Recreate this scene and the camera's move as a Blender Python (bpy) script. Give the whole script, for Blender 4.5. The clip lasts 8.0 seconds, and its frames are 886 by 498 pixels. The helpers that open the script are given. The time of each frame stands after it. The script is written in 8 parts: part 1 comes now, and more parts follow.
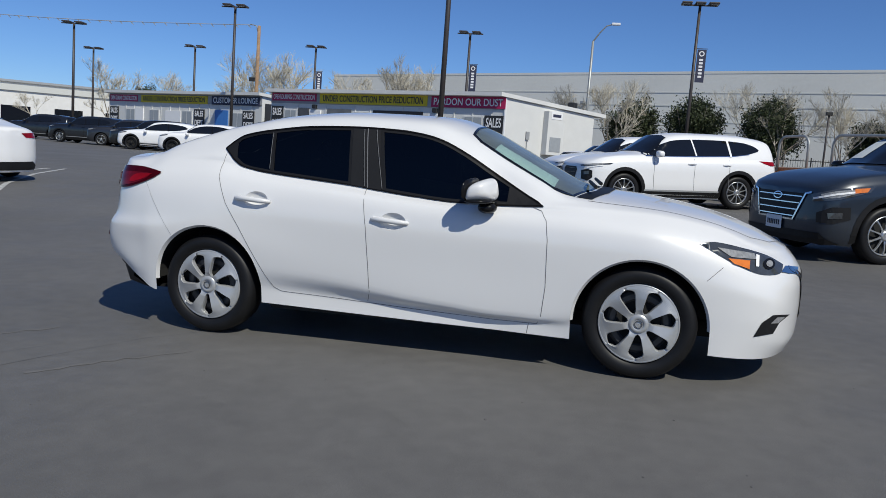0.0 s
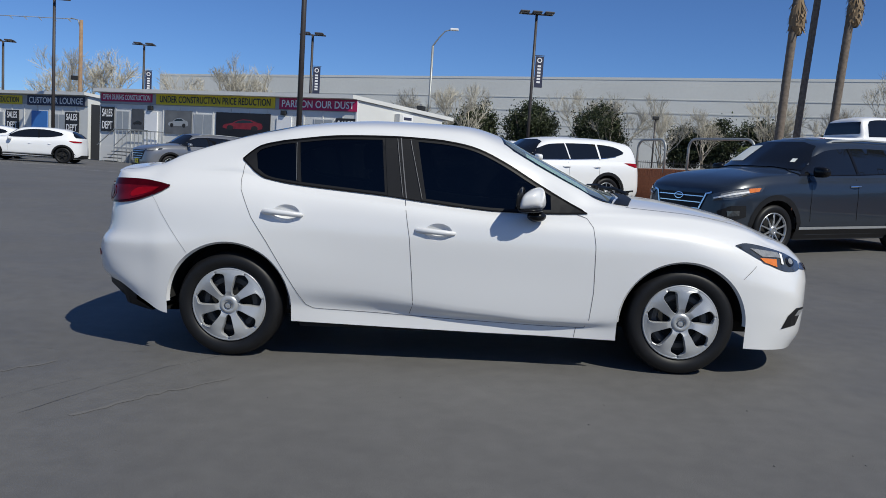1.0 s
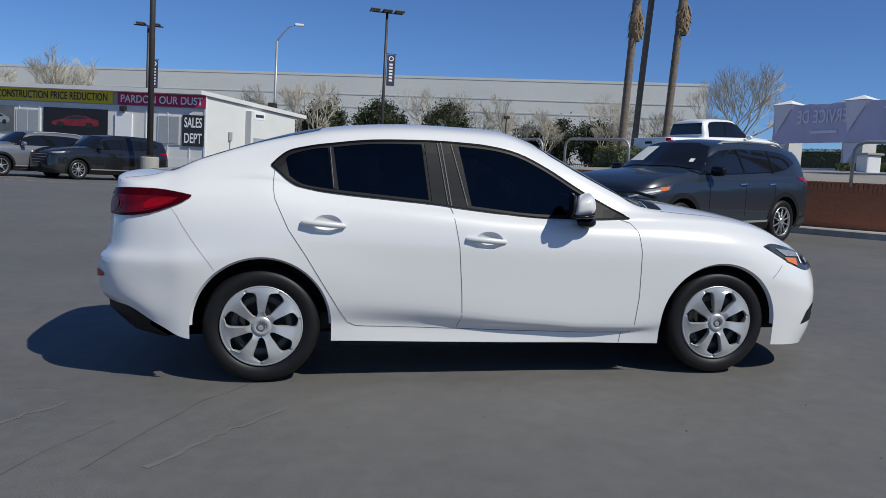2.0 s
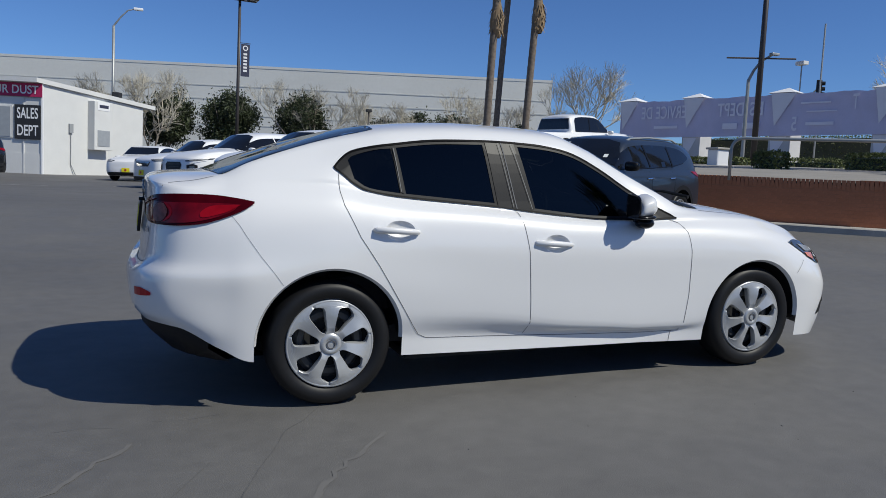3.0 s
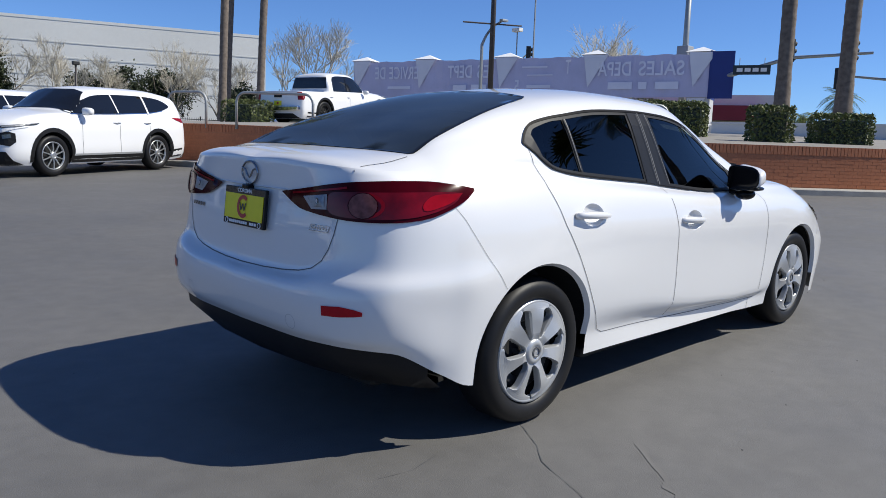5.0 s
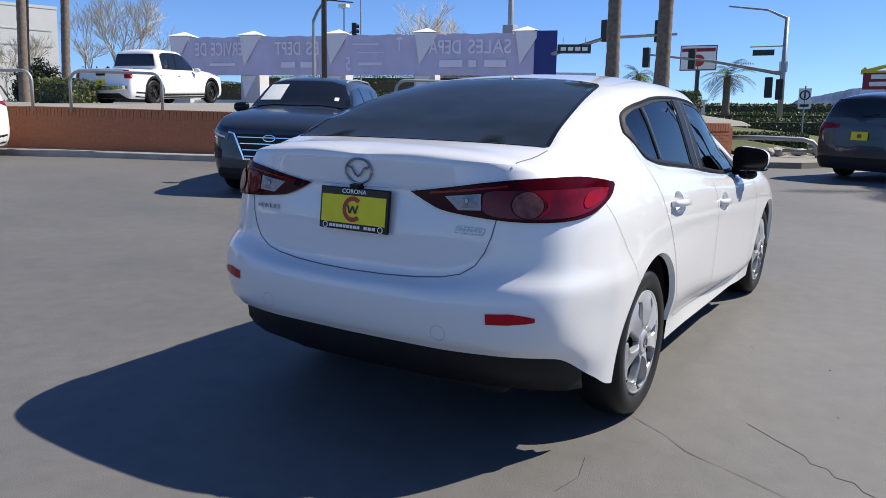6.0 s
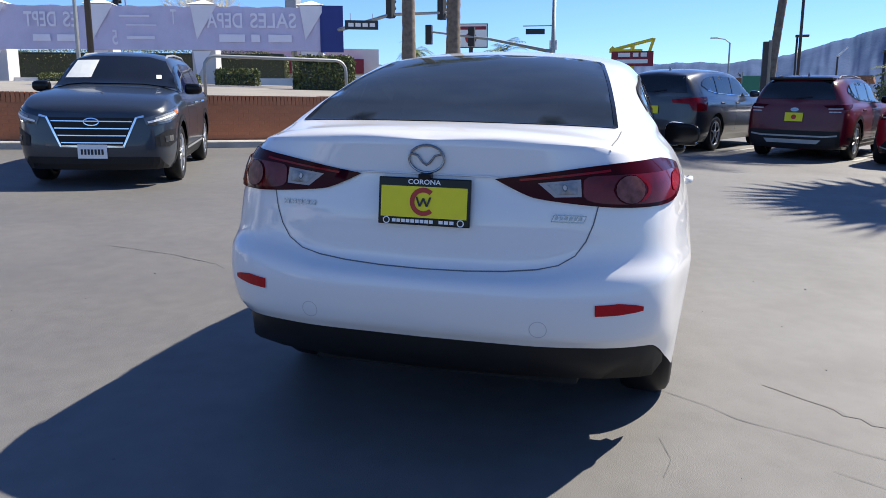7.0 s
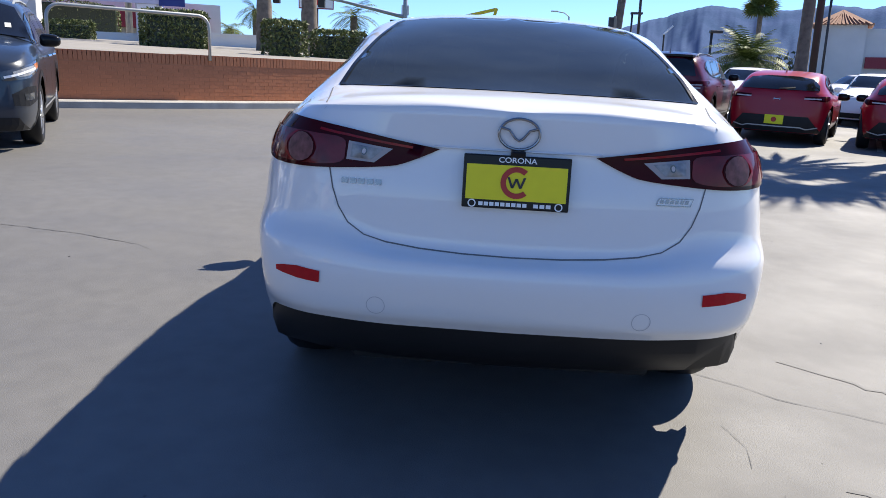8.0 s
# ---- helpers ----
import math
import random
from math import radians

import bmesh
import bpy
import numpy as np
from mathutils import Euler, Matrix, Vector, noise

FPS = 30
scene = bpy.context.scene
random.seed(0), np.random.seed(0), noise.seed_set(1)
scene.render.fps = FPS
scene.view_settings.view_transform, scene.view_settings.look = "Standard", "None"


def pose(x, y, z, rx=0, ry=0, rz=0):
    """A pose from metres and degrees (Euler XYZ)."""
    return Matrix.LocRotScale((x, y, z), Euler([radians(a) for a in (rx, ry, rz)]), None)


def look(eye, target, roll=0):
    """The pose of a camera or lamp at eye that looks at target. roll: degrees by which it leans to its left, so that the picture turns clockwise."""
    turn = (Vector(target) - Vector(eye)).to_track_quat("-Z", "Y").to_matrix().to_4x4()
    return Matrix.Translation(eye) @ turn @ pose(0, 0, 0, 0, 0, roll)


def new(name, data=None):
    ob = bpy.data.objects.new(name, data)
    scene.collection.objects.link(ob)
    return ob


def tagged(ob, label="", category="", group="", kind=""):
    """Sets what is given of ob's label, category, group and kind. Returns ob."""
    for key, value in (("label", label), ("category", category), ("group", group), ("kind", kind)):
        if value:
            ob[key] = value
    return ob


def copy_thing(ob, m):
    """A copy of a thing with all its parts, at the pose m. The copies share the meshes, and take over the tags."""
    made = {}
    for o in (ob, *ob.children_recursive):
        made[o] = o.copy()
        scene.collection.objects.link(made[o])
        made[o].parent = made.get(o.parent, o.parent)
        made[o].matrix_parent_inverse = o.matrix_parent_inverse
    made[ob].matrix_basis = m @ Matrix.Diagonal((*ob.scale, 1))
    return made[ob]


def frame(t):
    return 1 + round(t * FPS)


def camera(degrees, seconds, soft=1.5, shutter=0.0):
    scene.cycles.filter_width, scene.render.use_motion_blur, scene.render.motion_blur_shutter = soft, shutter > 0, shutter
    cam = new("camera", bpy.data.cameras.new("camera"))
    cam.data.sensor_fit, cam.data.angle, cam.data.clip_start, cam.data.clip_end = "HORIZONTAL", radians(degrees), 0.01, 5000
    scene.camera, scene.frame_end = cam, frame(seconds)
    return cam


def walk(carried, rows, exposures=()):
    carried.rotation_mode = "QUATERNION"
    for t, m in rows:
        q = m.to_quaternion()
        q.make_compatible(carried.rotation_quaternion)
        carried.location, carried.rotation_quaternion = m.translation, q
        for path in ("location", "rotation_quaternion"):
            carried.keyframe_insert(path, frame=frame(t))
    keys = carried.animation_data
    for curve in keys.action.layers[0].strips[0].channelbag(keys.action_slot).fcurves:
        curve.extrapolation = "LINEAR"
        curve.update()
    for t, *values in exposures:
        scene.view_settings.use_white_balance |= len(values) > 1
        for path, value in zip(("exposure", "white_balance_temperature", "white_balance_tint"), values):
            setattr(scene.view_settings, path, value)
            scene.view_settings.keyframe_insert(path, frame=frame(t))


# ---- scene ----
from mathutils.bvhtree import BVHTree
from mathutils.geometry import delaunay_2d_cdt

cam = camera(60.4, 8.0, soft=0.65)
PATH = [
    (0, (1.268, -5.111, 1.16), (0.776, -3.187, 0.924), 4.2),
    (0.5, (0.662, -5.188, 1.136), (0.385, -3.219, 0.919), 3.9),
    (1, (0.047, -5.272, 1.121), (-0.016, -3.284, 0.92), 3.65),
    (1.5, (-0.542, -5.181, 1.108), (-0.393, -3.196, 0.917), 3.4),
    (3, (-2.24, -4.475, 1.086), (-1.491, -2.629, 0.907), 2.8),
    (3.5, (-2.699, -4.142, 1.074), (-1.778, -2.377, 0.885), 2.5),
    (4, (-3.104, -3.73, 1.056), (-2.02, -2.062, 0.849), 2.4),
    (4.5, (-3.48, -3.294, 1.064), (-2.241, -1.741, 0.834), 2.3),
    (6, (-4.428, -1.772, 1.104), (-2.747, -0.731, 0.807), 1.0),
    (6.5, (-4.643, -1.267, 1.119), (-2.833, -0.481, 0.798), 0.3),
    (6.8, (-4.641, -0.941, 1.112), (-2.772, -0.312, 0.779), 0.1),
    (7, (-4.638, -0.727, 1.114), (-2.735, -0.22, 0.764), 0.1),
    (7.3, (-4.636, -0.424, 1.105), (-2.698, -0.080, 0.747), 0.1),
    (7.5, (-4.649, -0.22, 1.134), (-2.698, 0.003, 0.754), 0.2),
    (7.7, (-4.575, -0.075, 1.147), (-2.623, 0.071, 0.740), 0.5),
    (8, (-4.465, 0.090, 1.110), (-2.513, 0.178, 0.681), 1.9),
]
walk(cam, [(t, look(eye, target, roll)) for t, eye, target, roll in PATH],
     exposures=[(0, -0.04, 6500, 5), (1.5, -0.02, 6500, 5), (3.5, -0.03, 6450, 5), (4.0, 0.0, 6450, 5), (4.5, 0.22, 6450, 6), (6.0, 0.74, 6850, 8), (6.5, 0.93, 6900, 9), (8.0, 1.2, 6900, 9)])

# ---- light: clear midday sky, sun from ahead and to the right of the parked sedan ----
TO_SUN = Vector((0.70, -0.71, 1.09)).normalized()
world = bpy.data.worlds.new("world")
scene.world = world
world.use_nodes = True
wn = world.node_tree.nodes
sky = wn.new("ShaderNodeTexSky")
sky.sky_type = "NISHITA"
sky.sun_disc = False
sky.sun_elevation = math.asin(TO_SUN.z)
sky.sun_rotation = math.atan2(TO_SUN.x, TO_SUN.y)
sky.altitude = 1500
sky.air_density, sky.dust_density, sky.ozone_density = 1.0, 0.0, 8.0
clear = wn.new("ShaderNodeMix")
clear.data_type, clear.blend_type = "RGBA", "MULTIPLY"
clear.inputs["Factor"].default_value = 1.0
clear.inputs["B"].default_value = (0.85, 0.97, 1.22, 1)
world.node_tree.links.new(sky.outputs[0], clear.inputs["A"])
world.node_tree.links.new(clear.outputs["Result"], wn["Background"].inputs[0])
wn["Background"].inputs[1].default_value = 0.080
sun = new("sun", bpy.data.lights.new("sun", "SUN"))
sun.data.energy, sun.data.angle, sun.data.color = 4.2, radians(0.55), (1.0, 0.95, 0.87)
sun.matrix_world = look(TO_SUN * 50, (0, 0, 0))


# ---- materials ----
def mat(name, base, rough=0.5, metal=0.0, vary=0.0, scale=4.0, fine=0.0, bump=0.0, bump_scale=60.0, coat=0.0,
        spec=0.5, second=None, island=0.0, emit=0.0, per_object=0.0):
    """A principled material: colour varied at two scales, fine relief, optional clear coat."""
    m = bpy.data.materials.new(name)
    m.use_nodes = True
    nt = m.node_tree
    b = nt.nodes["Principled BSDF"]
    col = (*base, 1)
    b.inputs["Base Color"].default_value = col
    b.inputs["Roughness"].default_value = rough
    b.inputs["Metallic"].default_value = metal
    b.inputs["Coat Weight"].default_value = coat
    b.inputs["Coat Roughness"].default_value = 0.03
    b.inputs["Specular IOR Level"].default_value = spec
    if emit:
        b.inputs["Emission Color"].default_value = col
        b.inputs["Emission Strength"].default_value = emit
    co = nt.nodes.new("ShaderNodeTexCoord")
    out = None
    if vary or second or fine:
        n1 = nt.nodes.new("ShaderNodeTexNoise")
        n1.inputs["Scale"].default_value = scale
        n1.inputs["Detail"].default_value = 6
        nt.links.new(co.outputs["Object"], n1.inputs["Vector"])
        mix = nt.nodes.new("ShaderNodeMix")
        mix.data_type = "RGBA"
        ramp = nt.nodes.new("ShaderNodeMapRange")
        ramp.inputs["From Min"].default_value, ramp.inputs["From Max"].default_value = 0.3, 0.7
        nt.links.new(n1.outputs["Fac"], ramp.inputs["Value"])
        nt.links.new(ramp.outputs[0], mix.inputs["Factor"])
        dark = tuple(c * (1 - vary) for c in base)
        mix.inputs["A"].default_value = (*(second or dark), 1)
        mix.inputs["B"].default_value = col
        out = mix.outputs["Result"]
        if fine:
            n2 = nt.nodes.new("ShaderNodeTexNoise")
            n2.inputs["Scale"].default_value = scale * 25
            n2.inputs["Detail"].default_value = 4
            nt.links.new(co.outputs["Object"], n2.inputs["Vector"])
            r2 = nt.nodes.new("ShaderNodeMapRange")
            r2.inputs["From Min"].default_value, r2.inputs["From Max"].default_value = 0.3, 0.7
            r2.inputs["To Min"].default_value, r2.inputs["To Max"].default_value = 1 - fine, 1 + fine
            nt.links.new(n2.outputs["Fac"], r2.inputs["Value"])
            hv = nt.nodes.new("ShaderNodeHueSaturation")
            nt.links.new(out, hv.inputs["Color"])
            nt.links.new(r2.outputs[0], hv.inputs["Value"])
            out = hv.outputs["Color"]
    if island or per_object:
        hv = nt.nodes.new("ShaderNodeHueSaturation")
        mr = nt.nodes.new("ShaderNodeMapRange")
        k = island or per_object
        mr.inputs["To Min"].default_value, mr.inputs["To Max"].default_value = 1 - k, 1 + k
        if island:
            src = nt.nodes.new("ShaderNodeNewGeometry").outputs["Random Per Island"]
        else:
            src = nt.nodes.new("ShaderNodeObjectInfo").outputs["Random"]
        nt.links.new(src, mr.inputs["Value"])
        nt.links.new(mr.outputs[0], hv.inputs["Value"])
        if out:
            nt.links.new(out, hv.inputs["Color"])
        else:
            hv.inputs["Color"].default_value = col
        out = hv.outputs["Color"]
    if out:
        nt.links.new(out, b.inputs["Base Color"])
    if bump:
        n3 = nt.nodes.new("ShaderNodeTexNoise")
        n3.inputs["Scale"].default_value = bump_scale
        n3.inputs["Detail"].default_value = 5
        nt.links.new(co.outputs["Object"], n3.inputs["Vector"])
        bp = nt.nodes.new("ShaderNodeBump")
        bp.inputs["Strength"].default_value = bump
        bp.inputs["Distance"].default_value = 0.01
        nt.links.new(n3.outputs["Fac"], bp.inputs["Height"])
        nt.links.new(bp.outputs[0], b.inputs["Normal"])
    return m


def glass_mat(name, tint, rough=0.0, dust=0.0):
    """Tinted glazing: a sharp reflection over tinted see-through."""
    m = bpy.data.materials.new(name)
    m.use_nodes = True
    nt = m.node_tree
    nt.nodes.remove(nt.nodes["Principled BSDF"])
    tr = nt.nodes.new("ShaderNodeBsdfTransparent")
    tr.inputs[0].default_value = (*tint, 1)
    gl = nt.nodes.new("ShaderNodeBsdfGlossy")
    gl.inputs["Roughness"].default_value = rough
    fr = nt.nodes.new("ShaderNodeFresnel")
    fr.inputs[0].default_value = 1.5
    mx = nt.nodes.new("ShaderNodeMixShader")
    nt.links.new(fr.outputs[0], mx.inputs[0])
    nt.links.new(tr.outputs[0], mx.inputs[1])
    nt.links.new(gl.outputs[0], mx.inputs[2])
    top = mx
    if dust:
        film = nt.nodes.new("ShaderNodeBsdfDiffuse")
        film.inputs[0].default_value = (0.50, 0.60, 0.61, 1)
        n = nt.nodes.new("ShaderNodeTexNoise")
        n.inputs["Scale"].default_value, n.inputs["Detail"].default_value = 6, 6
        r = nt.nodes.new("ShaderNodeMapRange")
        r.inputs["To Min"].default_value, r.inputs["To Max"].default_value = dust * .5, dust * 1.5
        nt.links.new(n.outputs["Fac"], r.inputs["Value"])
        top = nt.nodes.new("ShaderNodeMixShader")
        nt.links.new(r.outputs[0], top.inputs[0])
        nt.links.new(mx.outputs[0], top.inputs[1])
        nt.links.new(film.outputs[0], top.inputs[2])
    nt.links.new(top.outputs[0], nt.nodes["Material Output"].inputs[0])
    return m


WHITE_PAINT = mat("white_car_paint", (0.71, 0.708, 0.702), 0.36, vary=0.015, scale=1.5, coat=0.9)
WHITE_CAR2 = mat("white_car_paint_plain", (0.78, 0.78, 0.78), 0.3, vary=0.02, scale=2, coat=0.5)
SILVER_CAR = mat("silver_car_paint", (0.22, 0.225, 0.24), 0.3, metal=0.5, vary=0.03, coat=0.6)
SLATE_CAR = mat("slate_blue_car_paint", (0.022, 0.030, 0.044), 0.28, metal=0.2, vary=0.05, coat=0.5)
GREY_CAR = mat("grey_car_paint", (0.028, 0.030, 0.036), 0.28, metal=0.3, vary=0.05, coat=0.6)
BLACK_CAR = mat("black_car_paint", (0.012, 0.013, 0.015), 0.22, vary=0.05, coat=0.8)
MAROON_CAR = mat("maroon_car_paint", (0.105, 0.004, 0.013), 0.3, vary=0.05, coat=0.25, spec=0.3)
RED_CAR = mat("red_car_paint", (0.30, 0.004, 0.015), 0.3, vary=0.05, coat=0.25, spec=0.3)
BLACK_TRIM = mat("black_plastic", (0.013, 0.013, 0.014), 0.5, vary=0.2, scale=8, fine=0.1, spec=0.25)
GLOSS_BLACK = mat("gloss_black_trim", (0.009, 0.009, 0.010), 0.18, vary=0.1, scale=8, spec=0.2)
SEAM_FINE = mat("fine_panel_gap", (0.34, 0.34, 0.345), 0.7, vary=0.1)
SEAM = mat("panel_gap", (0.15, 0.15, 0.155), 0.9, vary=0.1)
TYRE = mat("tyre_rubber", (0.009, 0.009, 0.010), 0.5, vary=0.25, scale=12, fine=0.1, spec=0.3)
WHEEL_SILVER = mat("silver_wheel_cover", (0.42, 0.43, 0.44), 0.34, metal=0.35, vary=0.05, scale=9)
ALLOY = mat("alloy_wheel", (0.45, 0.46, 0.47), 0.3, metal=0.7, vary=0.08, scale=9)
DARK_WELL = mat("wheel_well_liner", (0.012, 0.012, 0.012), 0.9, vary=0.2, scale=10)
CHROME = mat("chrome", (0.75, 0.76, 0.78), 0.12, metal=1.0, vary=0.03)
GLASS_PRIVACY = glass_mat("privacy_glass", (0.035, 0.038, 0.042), rough=0.0)
GLASS_REAR = glass_mat("dusty_rear_glass", (0.035, 0.038, 0.042), dust=0.035)
GLASS_SCREEN = glass_mat("windscreen_glass", (0.55, 0.70, 0.70), dust=0.16)
SEAL = mat("black_window_seal", (0.005, 0.005, 0.006), 0.5, vary=0.1, scale=8, spec=0.06)
EDGE = mat("edge_glint_grey", (0.17, 0.172, 0.175), 0.6, metal=0.0, vary=0.1)
PILLAR_SATIN = mat("satin_black_pillar", (0.020, 0.020, 0.021), 0.4, vary=0.1, scale=6, spec=0.15)
GLASS_DARK = mat("dark_car_glass", (0.008, 0.009, 0.011), 0.04, vary=0.1, spec=0.6)
SURROUND = mat("satin_window_frame", (0.012, 0.012, 0.013), 0.5, vary=0.1, scale=8, spec=0.2)
LENS_RED = mat("red_lamp_lens", (0.30, 0.003, 0.010), 0.08, vary=0.45, scale=9, spec=0.18)
LENS_DEEP = mat("deep_red_lamp_lens", (0.17, 0.002, 0.007), 0.08, vary=0.6, scale=11, spec=0.3)
LENS_DARKRED = mat("dark_red_lamp_lens", (0.05, 0.001, 0.004), 0.08, vary=0.3, scale=14, spec=0.08)
LENS_CLEAR = mat("clear_lamp_lens", (0.30, 0.305, 0.31), 0.3, metal=0.0, vary=0.4, scale=60, coat=0.3)
BADGE = mat("dull_chrome", (0.28, 0.285, 0.30), 0.22, metal=0.85, vary=0.2, scale=40)
REVERSE_LENS = mat("pale_reversing_lens", (0.55, 0.48, 0.48), 0.2, vary=0.3, scale=30)
LENS_BOWL = mat("smoked_red_bowl", (0.24, 0.09, 0.085), 0.3, vary=0.6, scale=40, spec=0.15)
LENS_SMOKE = mat("smoked_lamp_lens", (0.06, 0.065, 0.07), 0.1, vary=0.4, scale=25, coat=1.0)
LENS_AMBER = mat("amber_lamp_lens", (0.75, 0.2, 0.02), 0.15, vary=0.2, scale=30, coat=1.0)
REFLECTOR = mat("red_reflector", (0.46, 0.006, 0.014), 0.3, vary=0.15, scale=60, spec=0.2)
SEAT_CLOTH = mat("dark_seat_cloth", (0.03, 0.03, 0.033), 0.85, vary=0.2, scale=20)
PAPER = mat("paper", (0.72, 0.74, 0.70), 0.7, vary=0.05, scale=20)
PLATE_YELLOW = mat("yellow_plate", (0.84, 0.72, 0.012), 0.5, vary=0.04, scale=30)
PLATE_WHITE = mat("white_plate", (0.75, 0.75, 0.75), 0.45, vary=0.04, scale=30)
PLATE_RED = mat("red_print", (0.45, 0.03, 0.02), 0.5, vary=0.04)
PRINT_WHITE = mat("white_print", (0.8, 0.8, 0.8), 0.5, vary=0.02)
PRINT_DARK = mat("dark_print", (0.02, 0.02, 0.03), 0.5, vary=0.05)
STEEL_POLE = mat("brown_painted_pole", (0.05, 0.042, 0.04), 0.5, vary=0.2, scale=3, fine=0.1)
GALV = mat("galvanised_steel", (0.38, 0.39, 0.38), 0.5, metal=0.5, vary=0.15, scale=6)
CONCRETE = mat("concrete", (0.42, 0.40, 0.36), 0.85, vary=0.25, scale=2.5, fine=0.12, bump=0.3, bump_scale=50)
KERB = mat("kerb_concrete", (0.43, 0.41, 0.37), 0.85, vary=0.3, scale=3, fine=0.12, bump=0.3, bump_scale=50)
TRAILER_WHITE = mat("trailer_siding", (0.66, 0.66, 0.64), 0.6, vary=0.06, scale=1.5, fine=0.03)
TRAILER_GREY = mat("trailer_grey_trim", (0.33, 0.34, 0.35), 0.6, vary=0.1, scale=2)
SIGN_PINK = mat("magenta_banner", (0.42, 0.015, 0.09), 0.6, vary=0.06, scale=2)
SIGN_YELLOW = mat("yellow_banner", (0.68, 0.52, 0.02), 0.6, vary=0.06, scale=2)
SIGN_NAVY = mat("navy_banner", (0.03, 0.035, 0.07), 0.6, vary=0.06, scale=2)
SIGN_BLACK = mat("black_sign", (0.02, 0.021, 0.024), 0.6, vary=0.1, scale=3)
POSTER_RED = mat("red_car_print", (0.25, 0.02, 0.03), 0.4, vary=0.4, scale=3)
WINDOW_GREY = mat("blinds_window", (0.33, 0.35, 0.37), 0.3, vary=0.1, scale=6)
BANNER_CLOTH = mat("lavender_fabric", (0.60, 0.58, 0.76), 0.8, vary=0.12, scale=0.8, fine=0.03)
BANNER_PALE = mat("pale_fold_and_shading", (0.80, 0.79, 0.84), 0.8, vary=0.06, scale=1.5)
BANNER_INK = mat("show_through_print", (0.82, 0.81, 0.90), 0.8, vary=0.06, scale=1.5)
BANNER_BLUE = mat("blue_fabric", (0.022, 0.045, 0.22), 0.7, vary=0.1, scale=1.5)
STUCCO_WHITE = mat("white_stucco", (0.72, 0.71, 0.68), 0.85, vary=0.08, scale=1.5, bump=0.2)
WAREHOUSE = mat("pale_tilt_up_concrete", (0.74, 0.735, 0.68), 0.85, vary=0.08, scale=0.12, fine=0.02)
WAREHOUSE_BAND = mat("grey_painted_band", (0.58, 0.585, 0.55), 0.85, vary=0.06, scale=0.2)
BARK = mat("tree_bark", (0.34, 0.29, 0.23), 0.9, vary=0.4, scale=8, bump=0.4, bump_scale=30)
TWIG = mat("pale_bare_twigs", (0.62, 0.57, 0.46), 0.9, vary=0.3, scale=3)
PALM_BARK = mat("palm_bark", (0.21, 0.17, 0.135), 0.95, vary=0.45, scale=7, bump=0.6, bump_scale=25)
LEAF_DARK = mat("dark_evergreen_leaves", (0.034, 0.046, 0.015), 0.6, island=0.5)
LEAF_HEDGE = mat("clipped_hedge_leaves", (0.105, 0.125, 0.032), 0.6, island=0.45)
LEAF_PALM = mat("palm_fronds", (0.13, 0.16, 0.04), 0.75, island=0.35, spec=0.15)
LEAF_YOUNG = mat("sunlit_palm_fronds", (0.105, 0.145, 0.03), 0.6, island=0.4, spec=0.3)
LEAF_DRY = mat("dry_palm_skirt", (0.24, 0.17, 0.10), 0.9, island=0.3)
TILE_ROOF = mat("clay_roof_tile", (0.33, 0.15, 0.09), 0.8, vary=0.3, scale=3, fine=0.1)
FASCIA_RED = mat("dark_red_fascia", (0.25, 0.012, 0.03), 0.5, vary=0.06, scale=2)
YELLOW_SIGN = mat("yellow_arrow_sign", (0.75, 0.55, 0.02), 0.5, vary=0.05)
SIGNAL_BLACK = mat("signal_black", (0.02, 0.02, 0.02), 0.6, vary=0.1)
SIGN_GREEN = mat("street_sign_dark", (0.02, 0.03, 0.035), 0.5, vary=0.05)
# blue distance haze is mixed into the hills' base colour
HILL = mat("haze_tinted_hillside", (0.082, 0.118, 0.215), 1.0, vary=0.25, scale=0.012, second=(0.052, 0.086, 0.155), fine=0.12, spec=0.0)
LINE_PAINT = mat("worn_line_paint", (0.55, 0.55, 0.53), 0.8, vary=0.35, scale=9, second=(0.25, 0.25, 0.25))
CRACK = mat("asphalt_crack", (0.10, 0.10, 0.10), 0.95, vary=0.3)
CHALK = mat("pale_scuff", (0.138, 0.133, 0.126), 0.75, vary=0.18, scale=5, spec=0.6)
BRICK = mat("red_brick", (0.50, 0.185, 0.085), 0.85, vary=0.15, scale=20, fine=0.06, bump=0.2, per_object=0.05)
BRICK_REST = mat("red_brick_run", (0.50, 0.185, 0.085), 0.85, vary=0.15, scale=20, fine=0.06, island=0.05)
MORTAR = mat("brick_mortar", (0.47, 0.19, 0.095), 0.95, vary=0.2, scale=8)
GRAVEL = mat("pale_concrete_pad", (0.27, 0.25, 0.22), 0.9, vary=0.2, scale=0.8, fine=0.08)
FIELD = mat("dry_grass_verge", (0.13, 0.12, 0.055), 0.95, vary=0.4, scale=0.4, second=(0.055, 0.075, 0.022), fine=0.15)


# ---- building helpers ----
def mat_once(name, base):
    return bpy.data.materials.get(name) or mat(name, base, 0.4, vary=0.03)


def mesh_of(name, bm, material, smooth=False, normals=True):
    if normals:
        bmesh.ops.recalc_face_normals(bm, faces=bm.faces)
    me = bpy.data.meshes.new(name)
    if smooth:
        for f in bm.faces:
            f.smooth = True
    bm.to_mesh(me)
    bm.free()
    if material:
        me.materials.append(material)
    return me


def part(name, bm, material, parent, label="", smooth=False, normals=True):
    ob = new(name, mesh_of(name, bm, material, smooth, normals))
    ob.parent = parent
    if label:
        ob["label"] = label
    return ob


